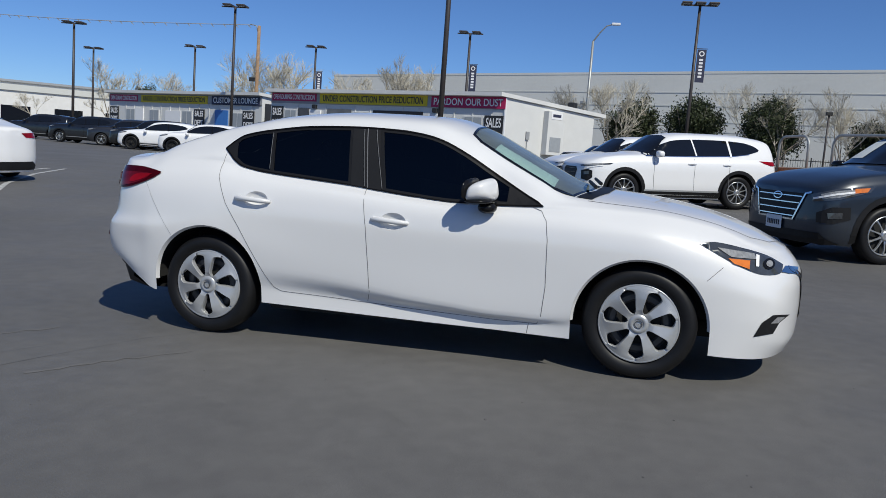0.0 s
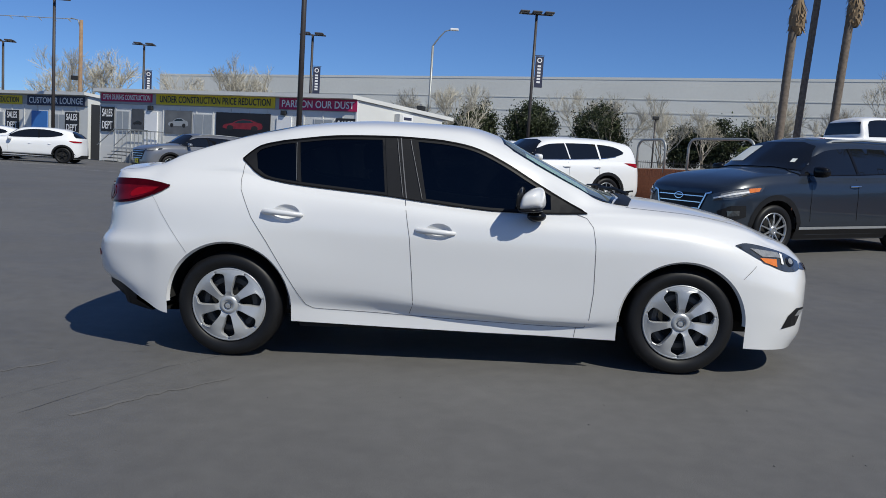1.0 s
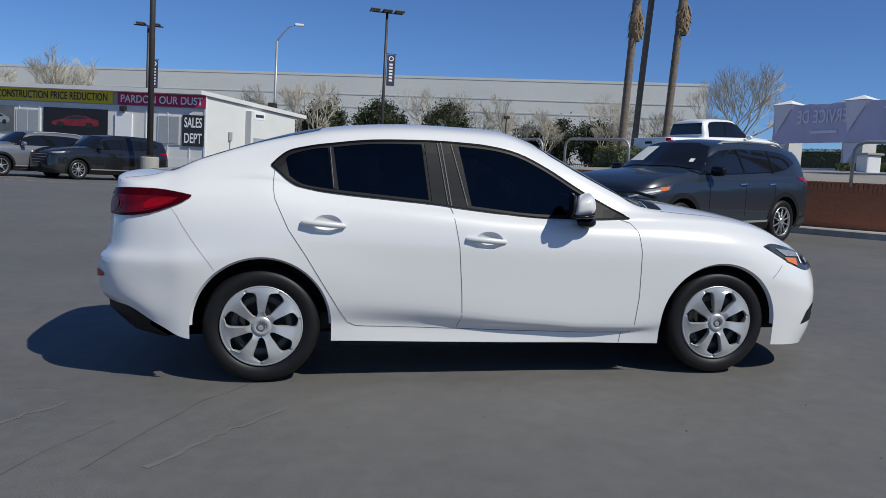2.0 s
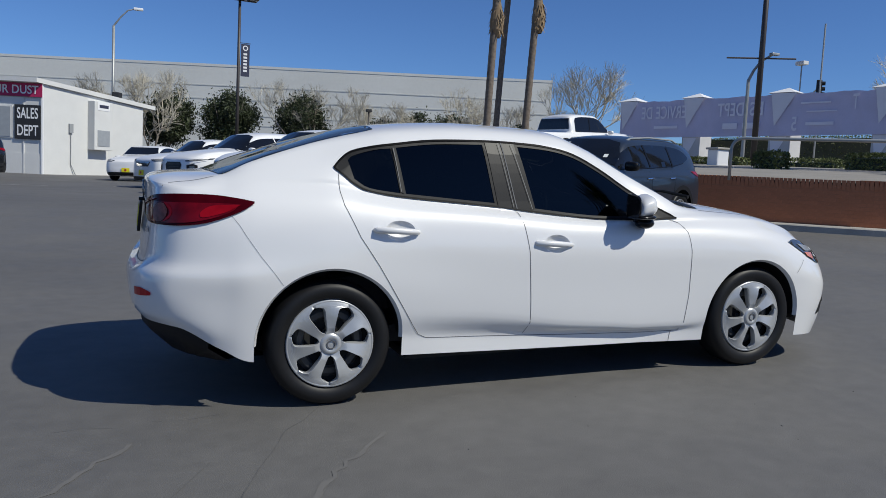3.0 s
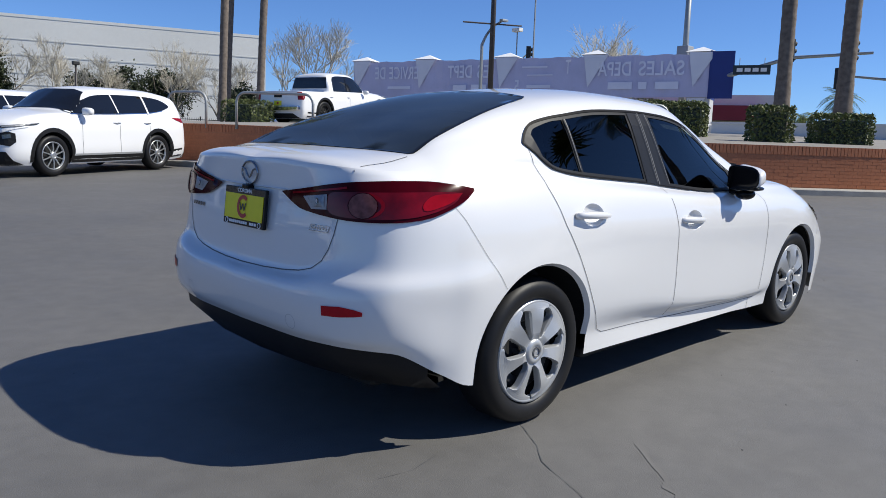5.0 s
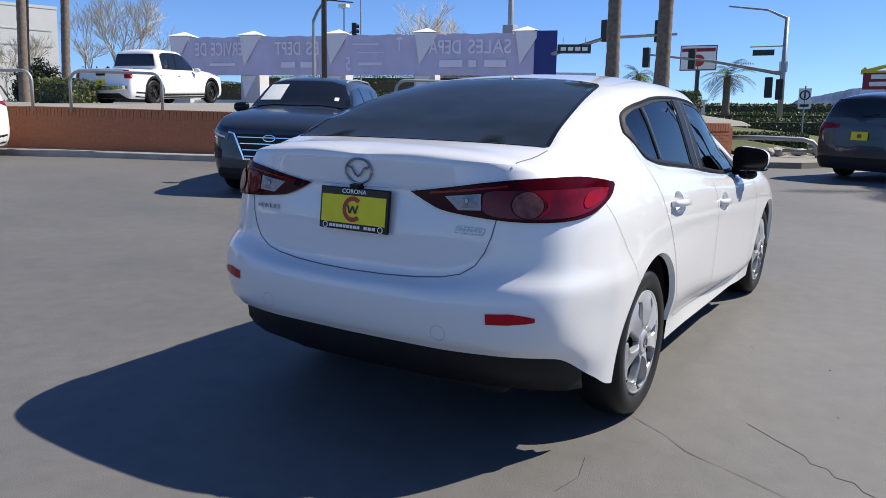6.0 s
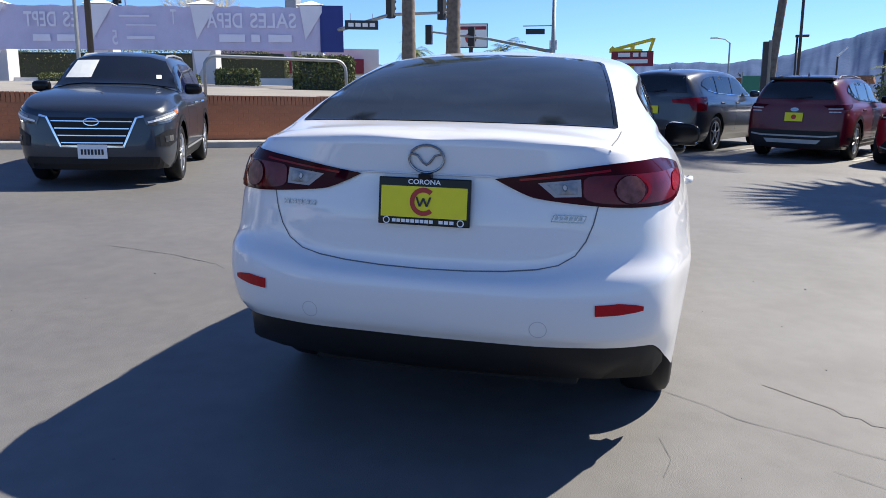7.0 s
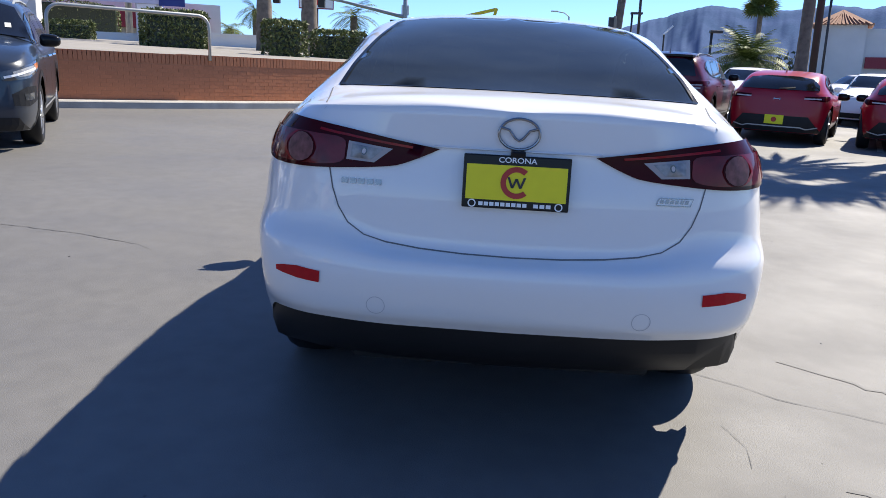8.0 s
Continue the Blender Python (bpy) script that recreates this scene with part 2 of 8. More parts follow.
def thing(name, label, category, m=None, group="", kind=""):
    ob = new(name)
    if m is not None:
        ob.matrix_world = m
    return tagged(ob, label, category, group, kind)


def box_bm(x0, x1, y0, y1, z0, z1, bevel=0.0, bm=None):
    own = bm or bmesh.new()
    c = Matrix.Translation(((x0 + x1) / 2, (y0 + y1) / 2, (z0 + z1) / 2)) @ Matrix.Diagonal((x1 - x0, y1 - y0, z1 - z0, 1))
    r = bmesh.ops.create_cube(own, size=1, matrix=c)
    if bevel:
        es = list({e for v in r["verts"] for e in v.link_edges})
        bmesh.ops.bevel(own, geom=es, offset=bevel, segments=2, profile=0.6, affect="EDGES")
    return own


def tube_bm(points, radii, sides=8, bm=None, cap=True):
    """A tube along points with a radius at each."""
    own = bm or bmesh.new()
    rings = []
    pts = [Vector(p) for p in points]
    side = None
    for i, p in enumerate(pts):
        d = (pts[min(i + 1, len(pts) - 1)] - pts[max(i - 1, 0)]).normalized()
        if side is None or abs(side.dot(d)) > 0.95:
            side = d.orthogonal().normalized()
        side = (side - d * side.dot(d)).normalized()
        up = d.cross(side)
        r = radii[i] if hasattr(radii, "__len__") else radii
        rings.append([own.verts.new(p + r * (math.cos(a) * side + math.sin(a) * up))
                      for a in (2 * math.pi * k / sides for k in range(sides))])
    for a, b in zip(rings, rings[1:]):
        for k in range(sides):
            own.faces.new((a[k], a[(k + 1) % sides], b[(k + 1) % sides], b[k]))
    if cap:
        own.faces.new(rings[0][::-1])
        own.faces.new(rings[-1])
    return own


def lathe_bm(profile, axis="y", n=40, bm=None, centre=(0, 0, 0)):
    """Turns (radius, offset) pairs round an axis."""
    own = bm or bmesh.new()
    rings = []
    for r, o in profile:
        ring = []
        for k in range(n):
            a = 2 * math.pi * k / n
            c, s = r * math.cos(a), r * math.sin(a)
            p = (c, o, s) if axis == "y" else (c, s, o)
            ring.append(own.verts.new(Vector(p) + Vector(centre)))
        rings.append(ring)
    for a, b in zip(rings, rings[1:]):
        for k in range(n):
            own.faces.new((a[k], a[(k + 1) % n], b[(k + 1) % n], b[k]))
    return own


def text_mesh(text, size, material, depth=0.004, stretch=1.0):
    cu = bpy.data.curves.new("lettering", "FONT")
    cu.body, cu.size, cu.extrude = text, size, depth
    cu.align_x, cu.align_y = "CENTER", "CENTER"
    cu.space_character = 1.02
    cu.offset = size * .014
    tmp = bpy.data.objects.new("lettering", cu)
    me = bpy.data.meshes.new_from_object(tmp)
    bpy.data.objects.remove(tmp)
    me.transform(Matrix.Diagonal((stretch, 1, 1, 1)))
    me.materials.clear()
    me.materials.append(material)
    return me


def lettering(text, size, material, parent, m, stretch=1.0, fit=None, depth=0.004):
    """Letters as a part; fit: the width that they fill."""
    me = text_mesh(text, size, material, depth, 1.0)
    if fit:
        xs = [v.co.x for v in me.vertices]
        k = fit / (max(xs) - min(xs))
        me.transform(Matrix.Diagonal((k, 1, 1, 1)))
    ob = new("lettering", me)
    ob.parent = parent
    ob.matrix_local = m
    return ob


def pchip(values, samples):
    """Smooth interpolation without overshoot of rows of values at whole numbers, sampled at samples."""
    v = np.asarray(values, float)
    d = np.diff(v, axis=0)
    m = np.zeros_like(v)
    a, b = d[:-1], d[1:]
    same = (a * b) > 0
    with np.errstate(divide="ignore", invalid="ignore"):
        h = np.where(same, 2 * a * b / (a + b), 0)
    m[1:-1] = h
    m[0], m[-1] = d[0], d[-1]
    s = np.asarray(samples)
    i = np.clip(np.floor(s).astype(int), 0, len(v) - 2)
    t = (s - i).reshape((-1,) + (1,) * (v.ndim - 1))
    return (v[i] * (1 + 2 * t) * (1 - t) ** 2 + m[i] * t * (1 - t) ** 2
            + v[i + 1] * t * t * (3 - 2 * t) + m[i + 1] * t * t * (t - 1))


def cap_rows(edge, spine, rows):
    """Control points from the shoulder edge to the middle line; rows of (y, z) or None for an even crown."""
    ex, ey, ez = edge
    sx, sz = spine
    dz = sz - ez
    if rows is None:
        g = min(max((dz - 0.10) / 0.22, 0), 1)
        ys = [(1 - g) * a + g * b for a, b in zip((1, 0.95, 0.85, 0.70, 0.35, 0), (1, 0.985, 0.80, 0.68, 0.36, 0))]
        zs = [(1 - g) * a + g * b for a, b in zip((0, 0.2, 0.48, 0.72, 0.94, 1), (0, 0.03, 0.78, 0.93, 0.985, 1))]
        rows = [(ey * y, ez + dz * z) for y, z in zip(ys, zs)]
    else:
        rows = [(ey, ez), *rows, (0, sz)]
    return [(ex + (sx - ex) * (1 - (y / ey if ey > 1e-6 else 0)), y, z) for y, z in rows]


def car_shell(cols, spines, tops, nu=6, nv=4):
    """The outer skin as one bmesh: waterlines round the sides, capped by hood, glasshouse and deck. Mirrored in y."""
    a = np.array(cols, float)
    b = np.array([cap_rows(c[-1], s, t) for c, s, t in zip(cols, spines, tops)], float)
    su = np.linspace(0, len(a) - 1, (len(a) - 1) * nu + 1)

    def grid(ctrl, nv):
        g = pchip(ctrl, su)
        sv = np.linspace(0, g.shape[1] - 1, (g.shape[1] - 1) * nv + 1)
        return pchip(np.swapaxes(g, 0, 1), sv)
    ga, gb = grid(a, nv), grid(b, nv)
    g = np.concatenate([ga, gb[1:]], 0)
    bm = bmesh.new()
    for s in (1, -1):
        vs = [[bm.verts.new((p[0], s * p[1], p[2])) for p in row] for row in g]
        for i in range(len(g) - 1):
            for j in range(len(su) - 1):
                q = (vs[i][j], vs[i][j + 1], vs[i + 1][j + 1], vs[i + 1][j])
                try:
                    bm.faces.new(q if s > 0 else q[::-1])
                except ValueError:
                    pass
    bmesh.ops.remove_doubles(bm, verts=bm.verts, dist=0.0008)
    bmesh.ops.dissolve_degenerate(bm, edges=bm.edges, dist=0.0005)
    bmesh.ops.recalc_face_normals(bm, faces=bm.faces)
    return bm


def frame_of(direction):
    d = Vector(direction).normalized()
    a = d.cross(Vector((0, 0, 1))) if abs(d.z) < 0.9 else Vector((0, 1, 0))
    a.normalize()
    return d, a, a.cross(d)


def inside(p, poly):
    x, y = p
    hit = False
    n = len(poly)
    for i in range(n):
        (x0, y0), (x1, y1) = poly[i], poly[(i + 1) % n]
        if (y0 > y) != (y1 > y) and x < (x1 - x0) * (y - y0) / (y1 - y0) + x0:
            hit = not hit
    return hit


def dense(poly, step):
    out = []
    for i, p in enumerate(poly):
        q = poly[(i + 1) % len(poly)]
        n = max(1, int(math.dist(p, q) / step))
        out += [(p[0] + (q[0] - p[0]) * k / n, p[1] + (q[1] - p[1]) * k / n) for k in range(n)]
    return out


def rounded(poly, rounds=2):
    """Corner cutting, for soft outlines of points in space."""
    for _ in range(rounds):
        out = []
        for i, p in enumerate(poly):
            q = poly[(i + 1) % len(poly)]
            out.append(tuple(0.8 * a + 0.2 * b for a, b in zip(p, q)))
            out.append(tuple(0.2 * a + 0.8 * b for a, b in zip(p, q)))
        poly = out
    return poly


def curved(poly, sharp=(), n=4):
    """A smooth closed line through points in space, kept sharp at the given ones."""
    out, m = [], len(poly)
    for i in range(m):
        p1, p2 = Vector(poly[i]), Vector(poly[(i + 1) % m])
        p0 = p1 - (p2 - p1) if i in sharp else Vector(poly[i - 1])
        p3 = p2 + (p2 - p1) if (i + 1) % m in sharp else Vector(poly[(i + 2) % m])
        for k in range(n):
            t = k / n
            out.append(tuple(0.5 * (2 * p1 + (p2 - p0) * t + (2 * p0 - 5 * p1 + 4 * p2 - p3) * t * t + (3 * p1 - p0 - 3 * p2 + p3) * t ** 3)))
    return out


def panel_bm(bvh, outline, direction, off, step=0.04, holes=(), bm=None):
    """A panel that lies on a skin: outline (points in space, seen along direction), pressed on to it, off proud."""
    d, a, b = frame_of(direction)
    flat = lambda p: (Vector(p).dot(a), Vector(p).dot(b))
    poly = dense([flat(p) for p in outline], step)
    hol = [dense([flat(p) for p in h], step) for h in holes]
    pts, edges = list(poly), [(i, (i + 1) % len(poly)) for i in range(len(poly))]
    for h in hol:
        k = len(pts)
        pts += h
        edges += [(k + i, k + (i + 1) % len(h)) for i in range(len(h))]
    xs, ys = [p[0] for p in poly], [p[1] for p in poly]
    for i in range(1, int((max(xs) - min(xs)) / step)):
        for j in range(1, int((max(ys) - min(ys)) / step)):
            p = (min(xs) + i * step, min(ys) + j * step)
            if inside(p, poly) and not any(inside(p, h) for h in hol) and min(math.dist(p, q) for q in pts[:len(edges)]) > step * 0.5:
                pts.append(p)
    vs, _, fs, *_ = delaunay_2d_cdt([Vector(p) for p in pts], edges, [], 0, 1e-6)
    own = bm or bmesh.new()
    made = []
    depth = None
    for v in vs:
        o = a * v[0] + b * v[1] - d * 6
        hit, nor, _, _ = bvh.ray_cast(o, d)
        if hit is None:
            hit, nor, _, _ = bvh.find_nearest(o + d * (depth or 6))
        else:
            depth = (hit - o).length
        if nor.dot(d) > 0:
            nor = -nor
        made.append(own.verts.new(hit + nor * off))
    for f in fs:
        c = (sum(vs[i][0] for i in f) / len(f), sum(vs[i][1] for i in f) / len(f))
        if inside(c, poly) and not any(inside(c, h) for h in hol):
            try:
                own.faces.new([made[i] for i in f])
            except ValueError:
                pass
    return own


def strip_bm(bvh, line, direction, width, off, step=0.03, bm=None):
    """A narrow strip along a line on a skin (a panel gap, a trim)."""
    d, a, b = frame_of(direction)
    pts = [Vector(p) for p in line]
    fine = []
    for p, q in zip(pts, pts[1:]):
        n = max(1, int((q - p).length / step))
        fine += [p.lerp(q, k / n) for k in range(n)]
    fine.append(pts[-1])
    own = bm or bmesh.new()
    last = None
    for i, p in enumerate(fine):
        t = fine[min(i + 1, len(fine) - 1)] - fine[max(i - 1, 0)]
        s = t.cross(d).normalized() * width / 2
        pair = []
        for q in (p + s, p - s):
            o = a * q.dot(a) + b * q.dot(b) - d * 6
            hit, nor, _, _ = bvh.ray_cast(o, d)
            if hit is None:
                hit, nor, _, _ = bvh.find_nearest(q)
            if nor.dot(d) > 0:
                nor = -nor
            pair.append(own.verts.new(hit + nor * off))
        if last:
            own.faces.new((last[0], last[1], pair[1], pair[0]))
        last = pair
    return own


def dish_bm(bvh, outline, direction, depth, rings=6):
    """A shallow bowl sunk into a skin from an outline on it."""
    d, a, b = frame_of(direction)
    own = bmesh.new()
    rim_ = []
    for p in outline:
        o = a * Vector(p).dot(a) + b * Vector(p).dot(b) - d * 6
        hit, _, _, _ = bvh.ray_cast(o, d)
        rim_.append(hit)
    c = sum(rim_, Vector()) / len(rim_)
    rows = []
    for k in range(rings):
        r = 1 - k / rings
        rows.append([own.verts.new(c + (p - c) * r + d * depth * (1 - r ** 2.6)) for p in rim_])
    tip = own.verts.new(c + d * depth)
    n = len(rim_)
    for p, q in zip(rows, rows[1:]):
        for i in range(n):
            own.faces.new((p[i], p[(i + 1) % n], q[(i + 1) % n], q[i]))
    for i in range(n):
        own.faces.new((rows[-1][i], rows[-1][(i + 1) % n], tip))
    return own


def cut_out(bm, outline, direction, near):
    """Cuts the outline through the skin's faces that near() takes, and takes out what lies within."""
    d, a, b = frame_of(direction)
    pts = [Vector(p) for p in outline]
    poly = [(p.dot(a), p.dot(b)) for p in pts]
    n = len(pts)
    for i in range(n):
        p, q = pts[i], pts[(i + 1) % n]
        t = q - p
        no = t.cross(d)
        if no.length < 1e-6:
            continue
        no.normalize()
        pa, qa = Vector(poly[i]), Vector(poly[(i + 1) % n])
        lo = Vector((min(pa.x, qa.x) - 0.02, min(pa.y, qa.y) - 0.02))
        hi = Vector((max(pa.x, qa.x) + 0.02, max(pa.y, qa.y) + 0.02))
        fs = []
        for f in bm.faces:
            if not near(f.calc_center_median()):
                continue
            us = [v.co.dot(a) for v in f.verts]
            ws = [v.co.dot(b) for v in f.verts]
            if max(us) > lo.x and min(us) < hi.x and max(ws) > lo.y and min(ws) < hi.y:
                fs.append(f)
        if fs:
            geom = list({v for f in fs for v in f.verts}) + list({e for f in fs for e in f.edges}) + fs
            bmesh.ops.bisect_plane(bm, geom=geom, dist=1e-5, plane_co=p, plane_no=no)
    dead = []
    for f in bm.faces:
        c = f.calc_center_median()
        if near(c) and inside((c.dot(a), c.dot(b)), poly):
            dead.append(f)
    bmesh.ops.delete(bm, geom=dead, context="FACES")
    loose = [v for v in bm.verts if not v.link_faces]
    bmesh.ops.delete(bm, geom=loose, context="VERTS")


def arch(x, z, r, low, n=36):
    """A wheel opening as an outline: half a circle on straight sides."""
    pts = [(x + r * math.cos(math.pi * k / n), 0, z + r * math.sin(math.pi * k / n)) for k in range(n + 1)]
    return pts + [(x - r, 0, low), (x + r, 0, low)]


def ground_z(x, y):
    """The lot rises gently ahead of the sedan and towards the sales trailers."""
    def soft(v, lo, hi):
        return min(max(v, lo), hi)
    z = 0.0297 * soft(x, -4, 30) + 0.0209 * soft(y, -30, 2) + 0.03 * soft(y - 2, 0, 12) + 0.008 * soft(y - 14, 0, 23)
    return z


def on_ground(x, y, heading, lift=0.0):
    """A pose on the lot, leaning with its slope."""
    e = 1.0
    n = Vector((-(ground_z(x + e, y) - ground_z(x - e, y)) / 2, -(ground_z(x, y + e) - ground_z(x, y - e)) / 2, 1)).normalized()
    f = Vector((math.cos(radians(heading)), math.sin(radians(heading)), 0))
    f = (f - n * f.dot(n)).normalized()
    s = n.cross(f)
    return Matrix(((f.x, s.x, n.x, x), (f.y, s.y, n.y, y), (f.z, s.z, n.z, ground_z(x, y) + lift), (0, 0, 0, 1)))


def cover_face(bm, rim, h, spokes):
    """The face of a plastic wheel cover: broad twisted spokes that flow into the outer ring, with slots between them."""
    radial = [.14 + .85 * k / 26 for k in range(27)]
    across = [-1, -.999, -.86, -.5, -.1, .3, .7, .9, .999, 1]
    for n in range(spokes):
        a0 = math.pi / 2 + 2 * math.pi * n / spokes
        rows = []
        for r in radial:
            t = (r - .27) / .60
            slot = (.215 + .035 * t) * (1 - abs(2 * t - 1) ** 6) ** .5 if 0 < t < 1 else 0
            half = math.pi / spokes - slot
            base = h * (.84 + .16 * min(1, (r - .14) / .22) - .16 * max(0, (r - .62) / .37) ** 1.6)
            bell = max(0, 1 - ((r - .62) / .36) ** 2)
            row = []
            for i, u in enumerate(across):
                y = base + .009 * u * bell - .010 * bell * (abs(u) > .95) - .026 * (i in (0, len(across) - 1)) * (slot > .01)
                a = a0 + u * half + .10 * (r - .5) * bell
                row.append(bm.verts.new((rim * r * math.cos(a), y, rim * r * math.sin(a))))
            rows.append(row)
        for p, q in zip(rows, rows[1:]):
            for i in range(len(across) - 1):
                bm.faces.new((p[i], p[i + 1], q[i + 1], q[i]))


def wheel(parent, x, y, z, radius, width, rim, spokes, style, side):
    """A wheel as a part with tyre, cover or rim and spokes. side: +1 faces left, -1 right."""
    w = new("wheel")
    w.parent = parent
    w.matrix_local = pose(x, y, z, 0, 0, 0 if side > 0 else 180)
    h = width / 2
    tr = radius
    prof = [(rim * 0.97, -h * 0.8), (rim + 0.01, -h * 0.95), (rim + (tr - rim) * 0.55, -h), (tr - 0.018, -h * 0.88), (tr - 0.004, -h * 0.6),
            (tr, 0), (tr - 0.004, h * 0.6), (tr - 0.018, h * 0.88), (rim + (tr - rim) * 0.55, h), (rim + 0.012, h * 0.93), (rim, h * 0.78), (rim * 0.96, h * 0.6)]
    part("tyre", lathe_bm(prof, n=48), TYRE, w, smooth=True)
    back = bmesh.new()
    lathe_bm([(0.001, h * 0.30), (rim * 0.97, h * 0.30), (rim * 0.98, -h * 0.8)], n=32, bm=back)
    part("brake_disc", back, DARK_WELL, w)
    lip = lathe_bm([(rim * 0.90, h * 0.62), (rim * 0.93, h * 0.84), (rim * 0.985, h * 0.90), (rim * 1.0, h * 0.72)], n=48)
    silver = WHEEL_SILVER if style == "cover" else BLACK_TRIM if style == "dark" else ALLOY
    part("rim_lip", lip, silver, w, smooth=True)
    sp = bmesh.new()
    if style == "cover":
        cover_face(sp, rim, h, spokes)
    for k in range(spokes if style != "cover" else 0):
        a0 = math.pi / 2 + 2 * math.pi * k / spokes
        rings = []
        if style == "twin":
            stations = [(0.10, 0.20, 0.80), (0.40, 0.10, 0.92), (0.70, 0.09, 0.94), (0.97, 0.12, 0.86)]
        else:
            stations = [(0.10, 0.16, 0.80), (0.50, 0.085, 0.92), (0.97, 0.11, 0.86)]
        for fr, wd, dp in stations:
            r, hw = rim * fr, rim * wd / 2
            d = Vector((math.cos(a0), 0, math.sin(a0)))
            s = Vector((-math.sin(a0), 0, math.cos(a0)))
            o = d * r
            rings.append([sp.verts.new(o - s * hw + Vector((0, h * dp - 0.016, 0))), sp.verts.new(o - s * hw * 0.6 + Vector((0, h * dp, 0))),
                          sp.verts.new(o + s * hw * 0.6 + Vector((0, h * dp, 0))), sp.verts.new(o + s * hw + Vector((0, h * dp - 0.016, 0)))])
        for p, q in zip(rings, rings[1:]):
            for i in range(3):
                sp.faces.new((p[i], p[i + 1], q[i + 1], q[i]))
            sp.faces.new((p[3], p[0], q[0], q[3]))
    part("spokes", sp, silver, w)
    hub = lathe_bm([(rim * 0.27, h * 0.84), (rim * 0.22, h * 0.98), (rim * 0.13, h * 1.03), (rim * 0.125, h * 0.99), (rim * 0.11, h * 0.99), (0.001, h * 1.02)], n=28)
    cap = part("hub_cap", hub, silver, w, smooth=True)
    if style == "cover":
        part("cap_ring", lathe_bm([(rim * .10, h * 1.0), (rim * .10, h * 1.06), (rim * .08, h * 1.06), (rim * .08, h * 1.0)], n=24), BADGE, cap)
        nuts = bmesh.new()
        for k in range(5):
            lathe_bm([(.001, h * .52), (.011, h * .52), (.013, h * .30)], n=8, bm=nuts, centre=(.057 * math.cos(k * 1.2566), 0, .057 * math.sin(k * 1.2566)))
        lathe_bm([(rim * .55, h * .34), (rim * .60, h * .46), (rim * .72, h * .46), (rim * .80, h * .34)], n=32, bm=nuts)
        part("steel_wheel", nuts, mat_once("dark_steel", (.045, .045, .047)), w)
    return w


# ---- ground ----
def asphalt_mat():
    """Sealed parking-lot asphalt: broad pale and dark patches, fine grain, a faint sheen."""
    m = mat("sealed_asphalt", (0.110, 0.106, 0.100), 0.6, vary=0.22, scale=0.35, fine=0.10, bump=0.25, bump_scale=220)
    nt = m.node_tree
    b = nt.nodes["Principled BSDF"]
    co = nt.nodes.new("ShaderNodeTexCoord")
    n = nt.nodes.new("ShaderNodeTexNoise")
    n.inputs["Scale"].default_value, n.inputs["Detail"].default_value = 1.3, 7
    nt.links.new(co.outputs["Object"], n.inputs["Vector"])
    r = nt.nodes.new("ShaderNodeMapRange")
    r.inputs["From Min"].default_value, r.inputs["From Max"].default_value = 0.3, 0.7
    r.inputs["To Min"].default_value, r.inputs["To Max"].default_value = 0.64, 0.80
    b.inputs["Specular IOR Level"].default_value = 0.9
    nt.links.new(n.outputs["Fac"], r.inputs["Value"])
    nt.links.new(r.outputs[0], b.inputs["Roughness"])
    return m


ASPHALT = asphalt_mat()


def sheet(name, xs, ys, z, material, label, category):
    bm = bmesh.new()
    vs = [[bm.verts.new((x, y, z(x, y))) for x in xs] for y in ys]
    for a, b in zip(vs, vs[1:]):
        for k in range(len(xs) - 1):
            bm.faces.new((a[k], a[k + 1], b[k + 1], b[k]))
    ob = new(name, mesh_of(name, bm, material, True))
    return tagged(ob, label, category, kind="structure")


GX = [-3000, -800, -200, -100, -60] + [k * 2.5 for k in range(-14, 17)] + [60, 100, 200, 500, 1200, 3000]
GY = [-3000, -800, -200, -100, -60] + [k * 2.5 for k in range(-12, 17)] + [60, 100, 200, 500, 1200, 3000]
sheet("ground", GX, GY, ground_z, ASPHALT, "grey sealed asphalt of a sloping car lot", "ground")

# the kerb's line round the planting bed, from the far row to the lot's exit
KERB_LINE = [(-1.5, 40.0), (0.0, 33.0), (1.6, 24.8), (2.9, 19.2), (4.2, 14.6), (5.3, 12.4), (6.4, 10.3), (8.3, 7.6), (10.2, 5.5), (11.7, 4.1), (13.1, 2.9), (14.4, 1.9), (15.6, 1.2), (17.0, .8)]


def smooth_line(pts, n):
    return [tuple(p) for p in pchip(np.array(pts, float), np.linspace(0, len(pts) - 1, (len(pts) - 1) * n + 1))]


def offset_line(pts, d):
    """The line moved by d to its left."""
    out = []
    for i, p in enumerate(pts):
        t = Vector(pts[min(i + 1, len(pts) - 1)]) - Vector(pts[max(i - 1, 0)])
        t.normalize()
        out.append((p[0] - t.y * d, p[1] + t.x * d))
    return out


def ribbon_bm(line, profile, zf):
    """Sweeps (offset, height) pairs along a line over the ground."""
    bm = bmesh.new()
    cols = [offset_line(line, o) for o, _ in profile]
    vs = [[bm.verts.new((c[i][0], c[i][1], zf(*line[i]) + h)) for c, (_, h) in zip(cols, profile)] for i in range(len(line))]
    for a, b in zip(vs, vs[1:]):
        for k in range(len(profile) - 1):
            bm.faces.new((a[k], a[k + 1], b[k + 1], b[k]))
    return bm


